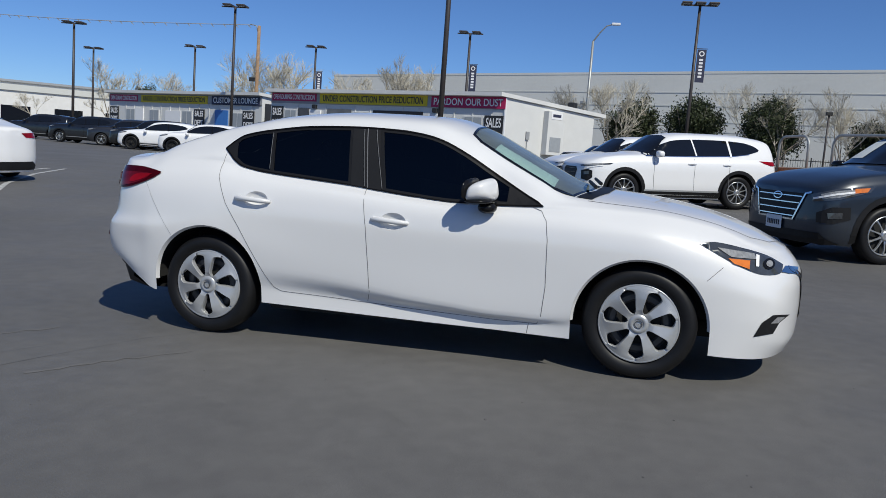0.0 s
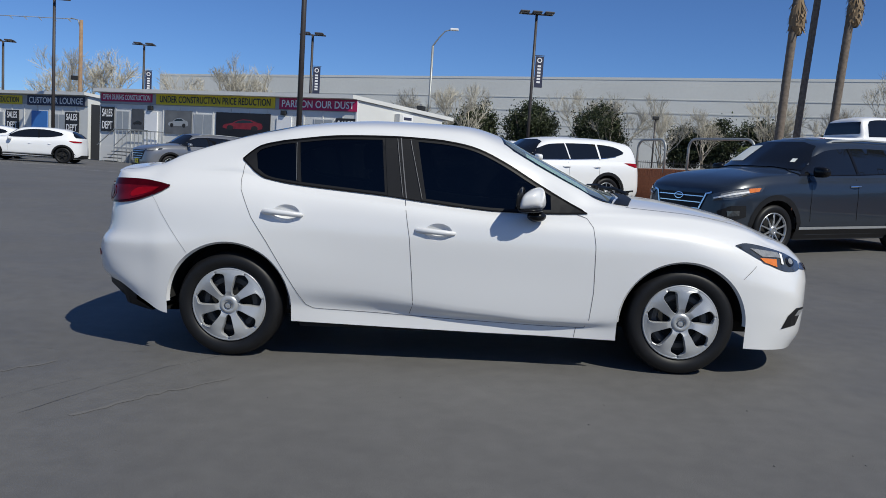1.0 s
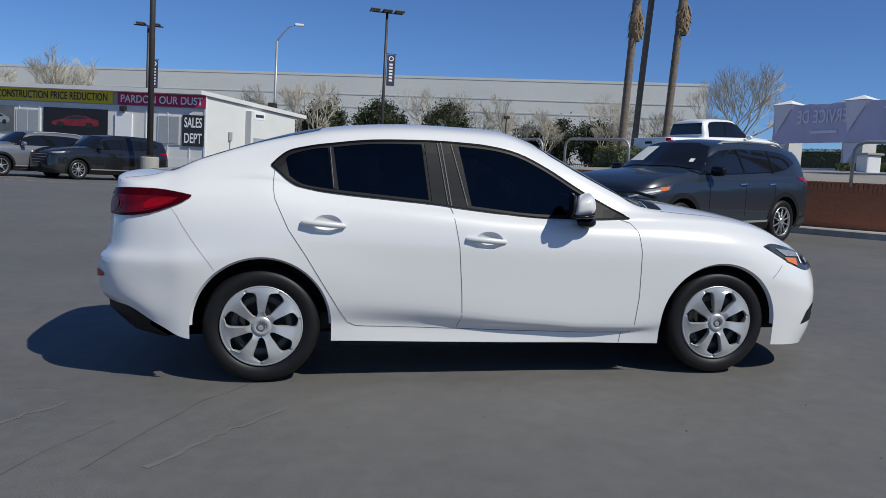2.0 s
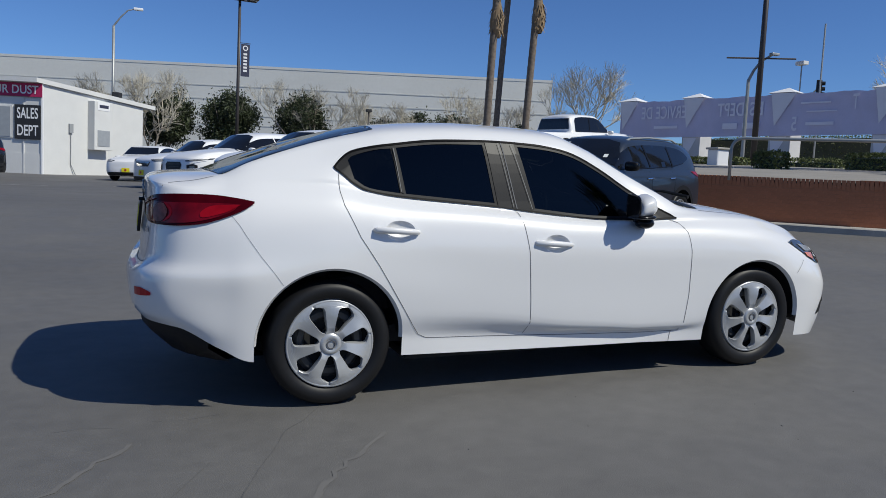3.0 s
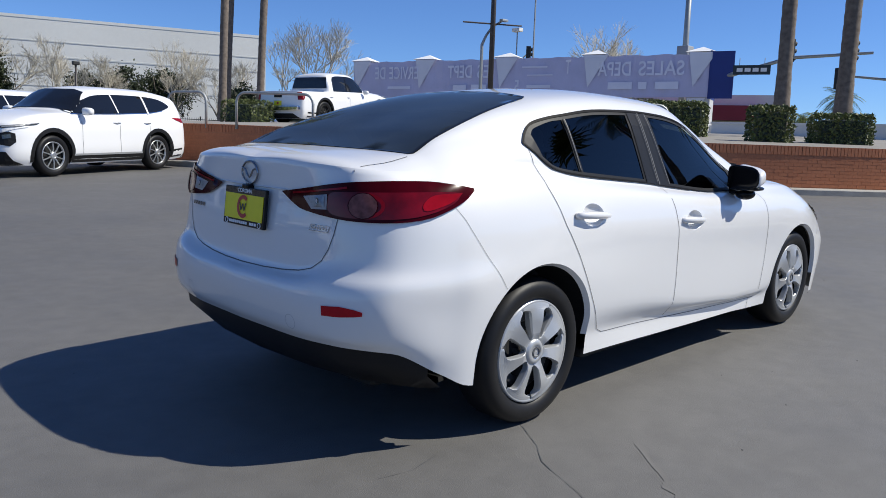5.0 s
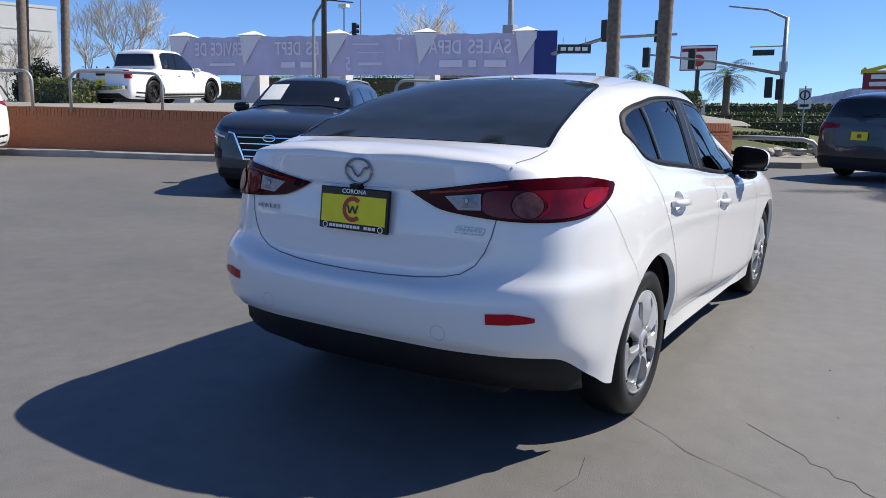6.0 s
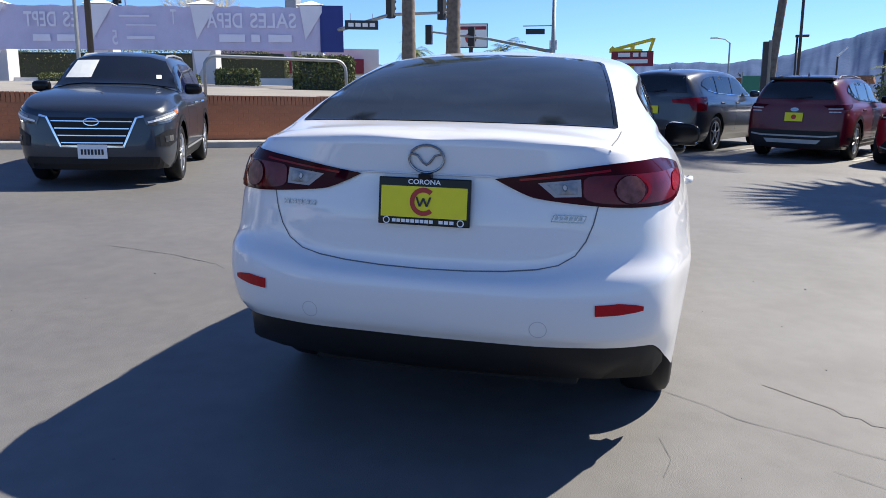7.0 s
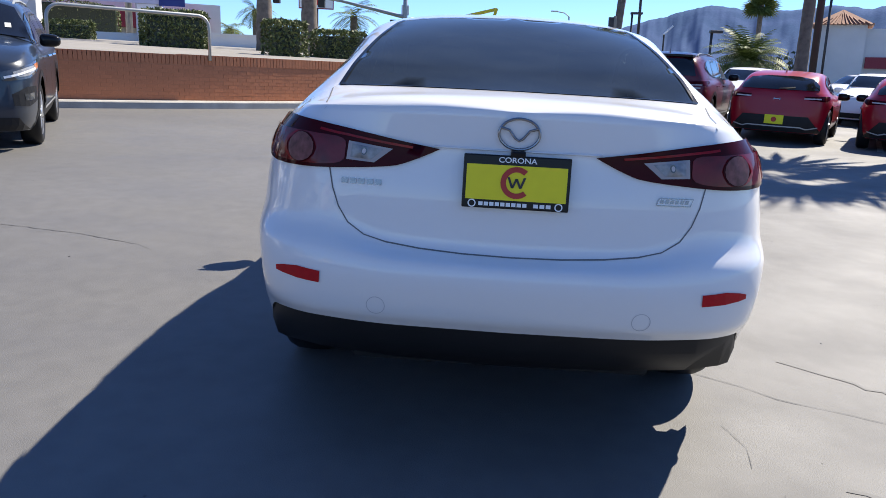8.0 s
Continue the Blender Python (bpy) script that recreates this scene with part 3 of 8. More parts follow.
KL = smooth_line(KERB_LINE, 5)
WALL_H = 1.0
kerb = tagged(new("kerb", mesh_of("kerb", ribbon_bm(KL, [(0, -.05), (0.0, .11), (.02, .13), (.42, .14), (.42, -.05)], ground_z), KERB)),
              "pale concrete kerb at the foot of the brick wall", "kerb", kind="structure")
WL = offset_line(KL, .42)[10:57]
wall = tagged(new("brick_wall", mesh_of("brick_wall", ribbon_bm(WL, [(.001, -.1), (.001, WALL_H - .1), (.28, WALL_H - .1), (.28, -.1)], ground_z), MORTAR)),
              "low red brick retaining wall with a soldier course on top", "wall", kind="structure")
# the raised display pad and road beyond
TER = offset_line(KL, .55)
PAD_DIR = Vector((0.94, 0.34)).normalized()


def pad_z(p, d):
    """Height of the pad d metres in from the wall's top at p."""
    return ground_z(*p) + 0.94 + 0.08 * min(d, 1) + 0.046 * min(d, 14) + 0.020 * max(0, min(d, 40) - 14)


bm = bmesh.new()
rows = []
for i, p in enumerate(TER[:60]):
    row = []
    for d in (0, .6, 1.5, 4, 8, 14, 22, 34, 60, 120):
        q = (p[0] + d * PAD_DIR.x, p[1] + d * PAD_DIR.y)
        row.append(bm.verts.new((q[0], q[1], pad_z(p, d))))
    rows.append(row)
for a, b in zip(rows, rows[1:]):
    for k in range(len(a) - 1):
        bm.faces.new((a[k], a[k + 1], b[k + 1], b[k]))
tagged(new("terrace", mesh_of("terrace", bm, GRAVEL, True)), "raised pale concrete display pad behind the brick wall", "ground", kind="structure")


# ---- warehouse ----
def warehouse():
    w = thing("warehouse", "long pale grey concrete warehouse with horizontal bands", "building", pose(-43.6, 99.5, 0.5, 0, 0, -22))
    part("wall", box_bm(0, 88, 0, 45, 0, 11.3), WAREHOUSE, w)
    part("roof", box_bm(-.03, 88.03, -.03, 45, 11.3, 11.55), WAREHOUSE, w)
    for z, h in ((9.3, .09), (7.9, .12), (6.3, .09), (5.3, .09)):
        part("band", box_bm(.5, 87.5, -.03, 0, z, z + h), WAREHOUSE_BAND, w)
    for k in (40, 62):
        lamp = box_bm(k, k + .45, -.5, 0, 8.0, 8.3, .05)
        part("wall_lamp", lamp, TRAILER_GREY, w)
    return w


warehouse()
w2 = thing("far_building", "low white building far beyond the lot", "building", pose(-84, 78, 0.8, 0, 0, 42))
part("wall", box_bm(0, 34, 0, 15, 0, 6.3), STUCCO_WHITE, w2)
part("roof", box_bm(-.3, 34.3, -.3, 15.3, 6.3, 6.6), TRAILER_GREY, w2)
part("fascia", box_bm(0, 34, -.25, 0, 5.2, 6.0), WAREHOUSE_BAND, w2)
for k in range(5):
    part("window", box_bm(2 + k * 6.4, 5.5 + k * 6.4, -.06, 0, 1.0, 3.2), GLASS_DARK, w2)

# ---- hills ----
bm = bmesh.new()
ridge = [(70, 60), (45, 50), (20, 30), (11, 40), (6.6, 80), (3, 98), (-1, 100), (-3, 97), (-7, 100), (-10.5, 120), (-13, 138), (-15.6, 154), (-18.3, 143), (-22, 150), (-28, 152), (-36, 175), (-50, 150), (-70, 110)]
fine = pchip(np.array(ridge, float), np.linspace(0, len(ridge) - 1, 620))
rows = []
for az, h in fine:
    u = Vector((math.cos(radians(az)), math.sin(radians(az)), 0))
    row = []
    for j in range(15):
        k, r = j / 13, 900 + 600 * j / 13
        rise = max(0, k) ** 1.25 if k <= 1 else .86
        spur = noise.noise(Vector((az * .42 + 1.4 * k, k * 1.1, 3))) + .6 * noise.noise(Vector((az * .95 - 1.6 * k, k * 2.4, 8))) + .3 * noise.noise(Vector((az * 2.2 + k, k * 6, 1)))
        crest = noise.fractal(Vector((az * .5, 0, 0)), 1.0, 2.0, 5)
        out = -38 * spur * math.sin(math.pi * min(1, k)) ** .7
        row.append(bm.verts.new(u * (r + out) + Vector((0, 0, -4 + h * rise + 6 * crest * k + 5 * spur * math.sin(math.pi * min(1, k))))))
    rows.append(row)
for a, b in zip(rows, rows[1:]):
    for k in range(14):
        bm.faces.new((a[k], a[k + 1], b[k + 1], b[k]))
tagged(new("hills", mesh_of("hills", bm, HILL, True)), "horizon hills with blue haze put into their colour", "hills", kind="structure")

# verge beyond the exit and the street
bm = bmesh.new()
vs = [bm.verts.new(p) for p in ((19, 4.4, 1.35), (17.6, 2.2, .66), (19.5, -.4, .62), (60, -9, 1.05), (140, -40, 1.6), (140, 60, 4), (60, 40, 3.4), (30, 12, 2.4))]
bm.faces.new(vs)
for a, b in zip(vs[:4], vs[1:5]):
    bm.faces.new((a, b, bm.verts.new(b.co - Vector((0, 0, 1.5))), bm.verts.new(a.co - Vector((0, 0, 1.5)))))
bmesh.ops.triangulate(bm, faces=bm.faces)
tagged(new("verge", mesh_of("verge", bm, FIELD)), "dry grass verge beside the street", "ground", kind="structure")


# ---- the white sedan ----
def white_sedan(m):
    car = thing("sedan_car", "white four-door sedan with tinted windows and silver wheel covers", "car", m)
    same = lambda x, ys, zs: [(x, y, z) for y, z in zip(ys, zs)]
    cols = [
        [(-2.22, 0, .43), (-2.255, 0, .48), (-2.27, 0, .58), (-2.262, 0, .635), (-2.205, 0, .675), (-2.19, 0, .83), (-2.168, 0, .985), (-2.168, 0, 1.094)],
        [(-2.21, .35, .43), (-2.243, .35, .48), (-2.256, .35, .58), (-2.246, .35, .64), (-2.19, .35, .685), (-2.176, .35, .83), (-2.155, .35, .985), (-2.152, .34, 1.092)],
        [(-2.178, .59, .435), (-2.21, .59, .48), (-2.222, .59, .58), (-2.21, .59, .66), (-2.163, .59, .735), (-2.148, .585, .85), (-2.13, .58, .985), (-2.105, .565, 1.083)],
        [(-2.045, .755, .42), (-2.085, .77, .48), (-2.097, .784, .58), (-2.086, .787, .66), (-2.047, .773, .735), (-2.03, .757, .865), (-2.01, .735, .985), (-1.99, .67, 1.073)],
        [(-1.86, .82, .32), (-1.86, .84, .41), (-1.86, .851, .55), (-1.86, .861, .655), (-1.86, .844, .735), (-1.86, .825, .87), (-1.86, .785, .99), (-1.84, .70, 1.075)],
        same(-1.70, (.85, .865, .88, .888, .872, .85, .805, .73), (.25, .40, .55, .66, .745, .885, 1.0, 1.085)),
        same(-1.35, (.86, .875, .893, .893, .885, .865, .82, .745), (.24, .40, .55, .68, .79, .90, 1.01, 1.10)),
        same(-1.15, (.85, .865, .88, .89, .885, .867, .825, .755), (.235, .36, .50, .65, .78, .89, .99, 1.065)),
        same(-.97, (.838, .844, .876, .888, .885, .868, .83, .765), (.23, .32, .455, .62, .77, .88, .97, 1.03)),
        same(-.5, (.826, .822, .872, .884, .888, .872, .84, .775), (.217, .30, .415, .60, .75, .86, .94, .985)),
        same(0, (.826, .822, .872, .884, .89, .878, .845, .785), (.207, .28, .345, .57, .73, .83, .90, .935)),
        same(.25, (.826, .822, .872, .884, .89, .879, .848, .788), (.203, .27, .322, .56, .72, .815, .885, .918)),
        same(.5, (.827, .825, .871, .884, .89, .88, .85, .79), (.20, .262, .30, .55, .71, .80, .87, .91)),
        same(.72, (.84, .842, .871, .885, .89, .88, .85, .79), (.197, .26, .30, .55, .705, .795, .865, .912)),
        same(.9, (.842, .85, .872, .886, .89, .88, .85, .79), (.193, .26, .32, .55, .70, .79, .86, .912)),
        same(1.32, (.85, .87, .885, .893, .89, .87, .83, .765), (.19, .33, .48, .60, .70, .79, .85, .90)),
        same(1.70, (.84, .85, .86, .865, .85, .82, .775, .70), (.175, .30, .43, .55, .64, .72, .78, .835)),
        [(1.93, .76, .16), (1.96, .775, .28), (1.97, .785, .38), (1.98, .785, .48), (1.97, .77, .56), (1.95, .745, .63), (1.93, .70, .70), (1.90, .63, .755)],
        [(2.09, .55, .15), (2.13, .56, .24), (2.14, .56, .34), (2.145, .56, .44), (2.145, .56, .53), (2.135, .55, .60), (2.10, .54, .66), (2.05, .50, .715)],
        [(2.18, .28, .15), (2.22, .28, .24), (2.23, .28, .34), (2.235, .28, .44), (2.235, .28, .53), (2.225, .28, .60), (2.19, .28, .665), (2.14, .27, .718)],
        [(2.21, 0, .15), (2.25, 0, .24), (2.26, 0, .34), (2.265, 0, .44), (2.265, 0, .53), (2.255, 0, .60), (2.22, 0, .665), (2.17, 0, .72)],
    ]
    spines = [(-2.168, 1.094), (-2.11, 1.117), (-2.02, 1.131), (-1.94, 1.137), (-1.85, 1.142), (-1.64, 1.217), (-1.30, 1.335), (-1.13, 1.387), (-.95, 1.42),
              (-.5, 1.452), (0, 1.44), (.25, 1.382), (.5, 1.255), (.74, 1.135), (.98, 1.03), (1.34, .985), (1.72, .912), (1.96, .83), (2.07, .775), (2.14, .735), (2.17, .72)]
    tops = [None, None, None, None, [(.675, 1.095), (.635, 1.118), (.59, 1.13), (.3, 1.14)],
            [(.70, 1.112), (.635, 1.165), (.575, 1.196), (.3, 1.212)],
            [(.735, 1.125), (.64, 1.225), (.545, 1.306), (.3, 1.33)],
            [(.745, 1.085), (.645, 1.27), (.545, 1.345), (.3, 1.378)],
            [(.757, 1.045), (.645, 1.305), (.55, 1.375), (.3, 1.41)],
            [(.767, 1.0), (.64, 1.335), (.55, 1.402), (.3, 1.442)],
            [(.777, .95), (.635, 1.318), (.545, 1.385), (.3, 1.427)],
            [(.78, .932), (.65, 1.225), (.56, 1.305), (.3, 1.365)],
            [(.785, .92), (.69, 1.06), (.605, 1.172), (.32, 1.238)],
            [(.785, .922), (.745, .96), (.665, 1.055), (.35, 1.115)],
            [(.775, .93), (.74, .95), (.69, .975), (.4, 1.015)],
            [(.74, .917), (.68, .935), (.58, .952), (.3, .975)],
            [(.67, .853), (.60, .872), (.5, .888), (.26, .905)],
            [(.60, .773), (.53, .79), (.44, .806), (.22, .822)],
            None, None, None]
    bm = car_shell(cols, spines, tops, nu=7, nv=5)
    bvh = BVHTree.FromBMesh(bm)
    R, L, REAR, FRONT, DOWN = (0, 1, 0), (0, -1, 0), (1, 0, 0), (-1, 0, 0), (0, 0, -1)
    dlo = [(-1.292, 0, 1.176), (-1.25, 0, 1.218), (-1.19, 0, 1.258), (-1.08, 0, 1.285), (-.966, 0, 1.302), (-.742, 0, 1.328), (-.444, 0, 1.335), (-.255, 0, 1.33), (-.057, 0, 1.315),
           (.11, 0, 1.278), (.28, 0, 1.198), (.452, 0, 1.095), (.627, 0, .995), (.76, 0, .925), (.529, 0, .918), (.191, 0, .922), (-.211, 0, .963),
           (-.393, 0, .986), (-.64, 0, 1.008), (-.93, 0, 1.034), (-1.12, 0, 1.062), (-1.20, 0, 1.10), (-1.243, 0, 1.136)]
    quarter = [(-1.218, 0, 1.214), (-1.185, 0, 1.240), (-1.07, 0, 1.272), (-.985, 0, 1.282), (-.955, 0, 1.052), (-1.12, 0, 1.077), (-1.197, 0, 1.122)]
    rear_glass = [(-.962, 0, 1.287), (-.742, 0, 1.312), (-.46, 0, 1.319), (-.425, 0, 1.005), (-.64, 0, 1.024), (-.932, 0, 1.05)]
    front_glass = [(-.255, 0, 1.315), (-.057, 0, 1.299), (.105, 0, 1.262), (.27, 0, 1.184), (.44, 0, 1.082), (.555, 0, 1.018), (.555, 0, .936), (.191, 0, .938), (-.19, 0, .977)]
    dlo = curved(dlo, (0, 13))
    quarter, rear_glass, front_glass = curved(quarter, (0, 3, 4, 6)), curved(rear_glass, (0, 2, 3, 5)), curved(front_glass, (0, 5, 6, 8))
    screen = [(.27, -.50, 0), (.25, -.25, 0), (.24, 0, 0), (.25, .25, 0), (.27, .50, 0), (.33, .555, 0), (.80, .665, 0), (.92, .655, 0), (1.0, .35, 0), (1.03, 0, 0),
              (1.0, -.35, 0), (.92, -.655, 0), (.80, -.665, 0), (.33, -.555, 0)]
    back = [(-1.03, -.475, 0), (-1.0, -.22, 0), (-.99, 0, 0), (-1.0, .22, 0), (-1.03, .475, 0), (-1.07, .495, 0), (-1.45, .55, 0), (-1.82, .60, 0), (-1.838, .59, 0), (-1.855, .3, 0), (-1.86, 0, 0),
            (-1.855, -.3, 0), (-1.838, -.59, 0), (-1.82, -.60, 0), (-1.45, -.55, 0), (-1.07, -.495, 0)]
    shrink = lambda pts, k: [tuple((Vector(p) - c) * k + c) for c in [sum((Vector(q) for q in pts), Vector()) / len(pts)] for p in pts]
    HANDLES = ((-1.008, .875), (-.117, .797))
    handle_bowl = lambda hx, hz: [(hx + .016 + .080 * math.cos(a), 0, hz - .001 + .050 * math.sin(a)) for a in (k * math.pi / 14 for k in range(28))]
    # openings
    for s, d in ((-1, R), (1, L)):
        for cx, cz in ((-1.335, .325), (1.325, .305)):
            cut_out(bm, arch(cx, cz, .372, .05), d, lambda c, s=s: c.y * s > .4 and c.z < .85)
        cut_out(bm, dlo, d, lambda c, s=s: c.y * s > .4 and c.z > .85)
        for hx, hz in HANDLES:
            cut_out(bm, handle_bowl(hx, hz), d, lambda c, s=s, hx=hx: c.y * s > .6 and abs(c.x - hx) < .25 and .65 < c.z < 1.0)
    cut_out(bm, screen, DOWN, lambda c: c.z > .9 and c.x > 0)
    cut_out(bm, back, DOWN, lambda c: c.z > 1.05 and c.x < -.8)
    bmesh.ops.recalc_face_normals(bm, faces=bm.faces)
    bm.normal_update()
    # the skin, panel by panel, with the normals of the whole

    def which(c):
        x, y, z = c.x, abs(c.y), c.z
        if x < -1.70 and z > 1.0 and y < .56 and x > -2.3 or (x < -2.04 and z > .68 and y < .5):
            return "trunk_lid"
        if x < -1.62 and z < .86 - (x + 1.9) * 0.4 and z < .80:
            return "rear_bumper"
        if x > 1.70 and z < .70:
            return "front_bumper"
        if x > .98 and y < .70 and z > .70:
            return "hood"
        if z < .9 + .1 * (x < -.3) and .29 < z + .02 and y > .7:
            if -.24 < x < .79:
                return "front_door"
            if -.85 < x <= -.24 or (-1.27 < x <= -.85 and z > .45 - (x + .85) * 1.35):
                return "rear_door"
        return "body"
    groups = {}
    for f in bm.faces:
        c = f.calc_center_median()
        k = which(c)
        if k.endswith("_door"):
            k += ",l" if c.y > 0 else ",r"
        groups.setdefault(k, []).append(f)
    nor = {v: v.normal.copy() for v in bm.verts}
    owner = {}
    for key, faces in groups.items():
        ids, verts, polys, ns = {}, [], [], []
        for f in faces:
            row = []
            for v in f.verts:
                if v not in ids:
                    ids[v] = len(verts)
                    verts.append(v.co.copy())
                    ns.append(nor[v])
                row.append(ids[v])
            polys.append(row)
        name = key.split(",")[0]
        me = bpy.data.meshes.new(name)
        me.from_pydata(verts, [], polys)
        me.materials.append(WHITE_PAINT)
        me.polygons.foreach_set("use_smooth", [True] * len(polys))
        me.normals_split_custom_set_from_vertices(ns)
        ob = new(name, me)
        ob.parent = car
        owner[key] = ob
    bm.free()
    # glazing and its black surround
    for s, d, key in ((-1, R, "r"), (1, L, "l")):
        part("window_surround", panel_bm(bvh, dlo, d, .003, .05, [shrink(p, .985) for p in (quarter, rear_glass, front_glass)]), SURROUND, car, "satin dark grey window surround")
        part("quarter_window", panel_bm(bvh, quarter, d, .0, .06), GLASS_PRIVACY, car, "dark tinted quarter glass", smooth=True)
        part("window", panel_bm(bvh, rear_glass, d, .0, .06), GLASS_PRIVACY, owner["rear_door," + key], "dark tinted glass", smooth=True)
        part("window", panel_bm(bvh, front_glass, d, .0, .06), GLASS_PRIVACY, owner["front_door," + key], "dark tinted glass", smooth=True)
        # pillar cover in satin black, with fine strips painting the glint along its edges
        pil = [(-.447, 0, 1.328), (-.27, 0, 1.325), (-.215, 0, .966), (-.41, 0, .988)]
        part("pillar_cover", panel_bm(bvh, pil, d, .006, .05), PILLAR_SATIN, car, "satin black pillar cover")
        gap = strip_bm(bvh, [(-.352, 0, 1.328), (-.30, 0, .975)], d, .006, .0085)
        part("pillar_gap", gap, SEAM, car)
        belt = strip_bm(bvh, dlo + dlo[:1], d, .009, .006)
        part("window_trim", belt, SEAL, car)
        # thin grey strips paint reflections along the pillar and division bar edges
        for p0, p1 in (((-.975, 1.28), (-.955, 1.06)), ((-.372, 1.322), (-.320, .985)), ((-.293, 1.32), (-.207, .975))):
            part("bright_edge", strip_bm(bvh, [(p0[0], 0, p0[1]), (p1[0], 0, p1[1])], d, .003, .0125), EDGE, car)
        bars = strip_bm(bvh, [(-.973, 0, 1.285), (-.943, 0, 1.055)], d, .012, .007)
        part("division_bar", bars, BLACK_TRIM, car)
        # panel gaps
        gaps = strip_bm(bvh, [(-1.275, 0, 1.15), (-1.279, 0, 1.06), (-1.268, 0, 1.0), (-1.196, 0, .844), (-1.102, 0, .703), (-1.007, 0, .545), (-.91, 0, .385), (-.875, 0, .335),
                              (-.83, 0, .314), (-.78, 0, .31), (-.46, 0, .298), (.03, 0, .276), (.52, 0, .26), (.766, 0, .263), (.79, 0, .315), (.807, 0, .482), (.805, 0, .747),
                              (.79, 0, .85), (.755, 0, .90), (.70, 0, .92)], d, .0032, .0015)
        strip_bm(bvh, [(-.305, 0, .972), (-.267, 0, .755), (-.246, 0, .496), (-.239, 0, .365), (-.262, 0, .30)], d, .0032, .0015, bm=gaps)
        part("bumper_gap", strip_bm(bvh, [(-1.80, 0, .945), (-1.765, 0, .90), (-1.743, 0, .862), (-1.676, 0, .762), (-1.605, 0, .668), (-1.573, 0, .622)], d, .002, .0015), SEAM_FINE, car)
        strip_bm(bvh, [(.72, 0, .262), (.71, 0, .20)], d, .003, .0015, bm=gaps)
        strip_bm(bvh, [(1.74, 0, .66), (1.66, 0, .585)], d, .003, .0015, bm=gaps)
        part("panel_gap", gaps, SEAM, car)
        # door handles with their scooped recess
        for hx, hz, door in ((-1.008, .875, "rear_door,"), (-.117, .797, "front_door,")):
            y0 = s * .885
            part("handle_bowl", dish_bm(bvh, handle_bowl(hx, hz), d, .026), WHITE_PAINT, owner[door + key], smooth=True)
            hb = tube_bm([(hx - .118, s * .872, hz + .004), (hx - .108, s * .889, hz + .006), (hx - .03, s * .899, hz + .004), (hx + .06, s * .898, hz - .003), (hx + .108, s * .886, hz - .007), (hx + .112, s * .872, hz - .008)],
                         [.011, .015, .017, .016, .012, .009], 10)
            part("handle", hb, WHITE_PAINT, owner[door + key], smooth=True)
        # door mirror
        mir = bmesh.new()
        bmesh.ops.create_icosphere(mir, subdivisions=4, radius=1)
        for v in mir.verts:
            x, y, z = v.co
            e = lambda q, p: math.copysign(abs(q) ** p, q)
            x, y, z = e(x, .65), e(y, .6), e(z, .62)
            v.co = Vector((.425 + x * ((.07 if x > 0 else .056) - .012 * z) - .03 * y, s * (.91 + .10 * y), 1.0 + z * (.062 - .016 * y) + .016 * x))
        mo = part("mirror_housing", mir, WHITE_PAINT, car, "white door mirror housing", smooth=True)
        low = bmesh.new()
        bmesh.ops.create_icosphere(low, subdivisions=3, radius=1)
        for v in low.verts:
            x, y, z = v.co
            v.co = Vector((.458 + x * .055, s * (.885 + .055 * y), .908 + z * .034))
        part("mirror_foot", low, GLOSS_BLACK, car, "black mirror foot", smooth=True)
        part("mirror_arm", tube_bm([(.47, s * .80, .925), (.455, s * .86, .928), (.445, s * .90, .945)], [.03, .026, .03], 10), GLOSS_BLACK, car, smooth=True)
        band = bmesh.new()
        bmesh.ops.create_icosphere(band, subdivisions=3, radius=1)
        for v in band.verts:
            x, y, z = v.co
            e = lambda q, p: math.copysign(abs(q) ** p, q)
            v.co = Vector((.425 + e(x, .65) * .07 - .03 * y, s * (.905 + .101 * e(y, .6)), .945 + z * .016))
        part("mirror_skirt", band, GLOSS_BLACK, car, smooth=True)
        glass = bmesh.new()
        bmesh.ops.create_icosphere(glass, subdivisions=3, radius=1)
        for v in glass.verts:
            x, y, z = v.co
            e = lambda q, p: math.copysign(abs(q) ** p, q)
            v.co = Vector((.364 + x * .014 - .03 * y, s * (.908 + .104 * e(y, .55)), 1.003 + e(z, .55) * (.067 - .015 * y)))
        part("mirror_glass", glass, GLOSS_BLACK, car, "dark mirror glass in its black rim", smooth=True)
        # tail lamp that wraps the corner
        ys = -s
        lamp3 = [(-2.18, -.246, .974), (-2.155, -.36, .994), (-2.135, -.50, 1.018), (-2.10, -.60, 1.031), (-2.02, -.70, 1.036), (-1.90, -.765, 1.033), (-1.78, -.79, 1.021), (-1.695, -.80, 1.008),
                 (-1.69, -.80, 1.0), (-1.77, -.82, .96), (-1.90, -.80, .912), (-2.02, -.745, .895), (-2.13, -.60, .896), (-2.165, -.40, .912), (-2.175, -.33, .932)]
        dz = (1, .85, 0)
        flip = (lambda pl: [(x, -y, z) for x, y, z in pl]) if s > 0 else (lambda pl: pl)
        dd = (dz[0], dz[1] * (-s), 0)
        tl = part("tail_lamp", panel_bm(bvh, curved(flip(lamp3), (0, 7, 8), 3), dd, .009, .03), LENS_DARKRED, car, "dark red tail lamp lens", smooth=True)
        lit = [(-2.115, -.60, .996), (-2.02, -.69, .998), (-1.90, -.745, .997), (-1.82, -.78, .996), (-1.745, -.79, .993), (-1.80, -.80, .955), (-1.91, -.785, .922), (-2.02, -.735, .907), (-2.115, -.60, .906), (-2.145, -.525, .918), (-2.145, -.515, .955), (-2.14, -.525, .988)]
        part("brake_lens", panel_bm(bvh, curved(flip(lit), (4,), 3), dd, .012, .03), LENS_DEEP, tl, "deep red brake lens", smooth=True)
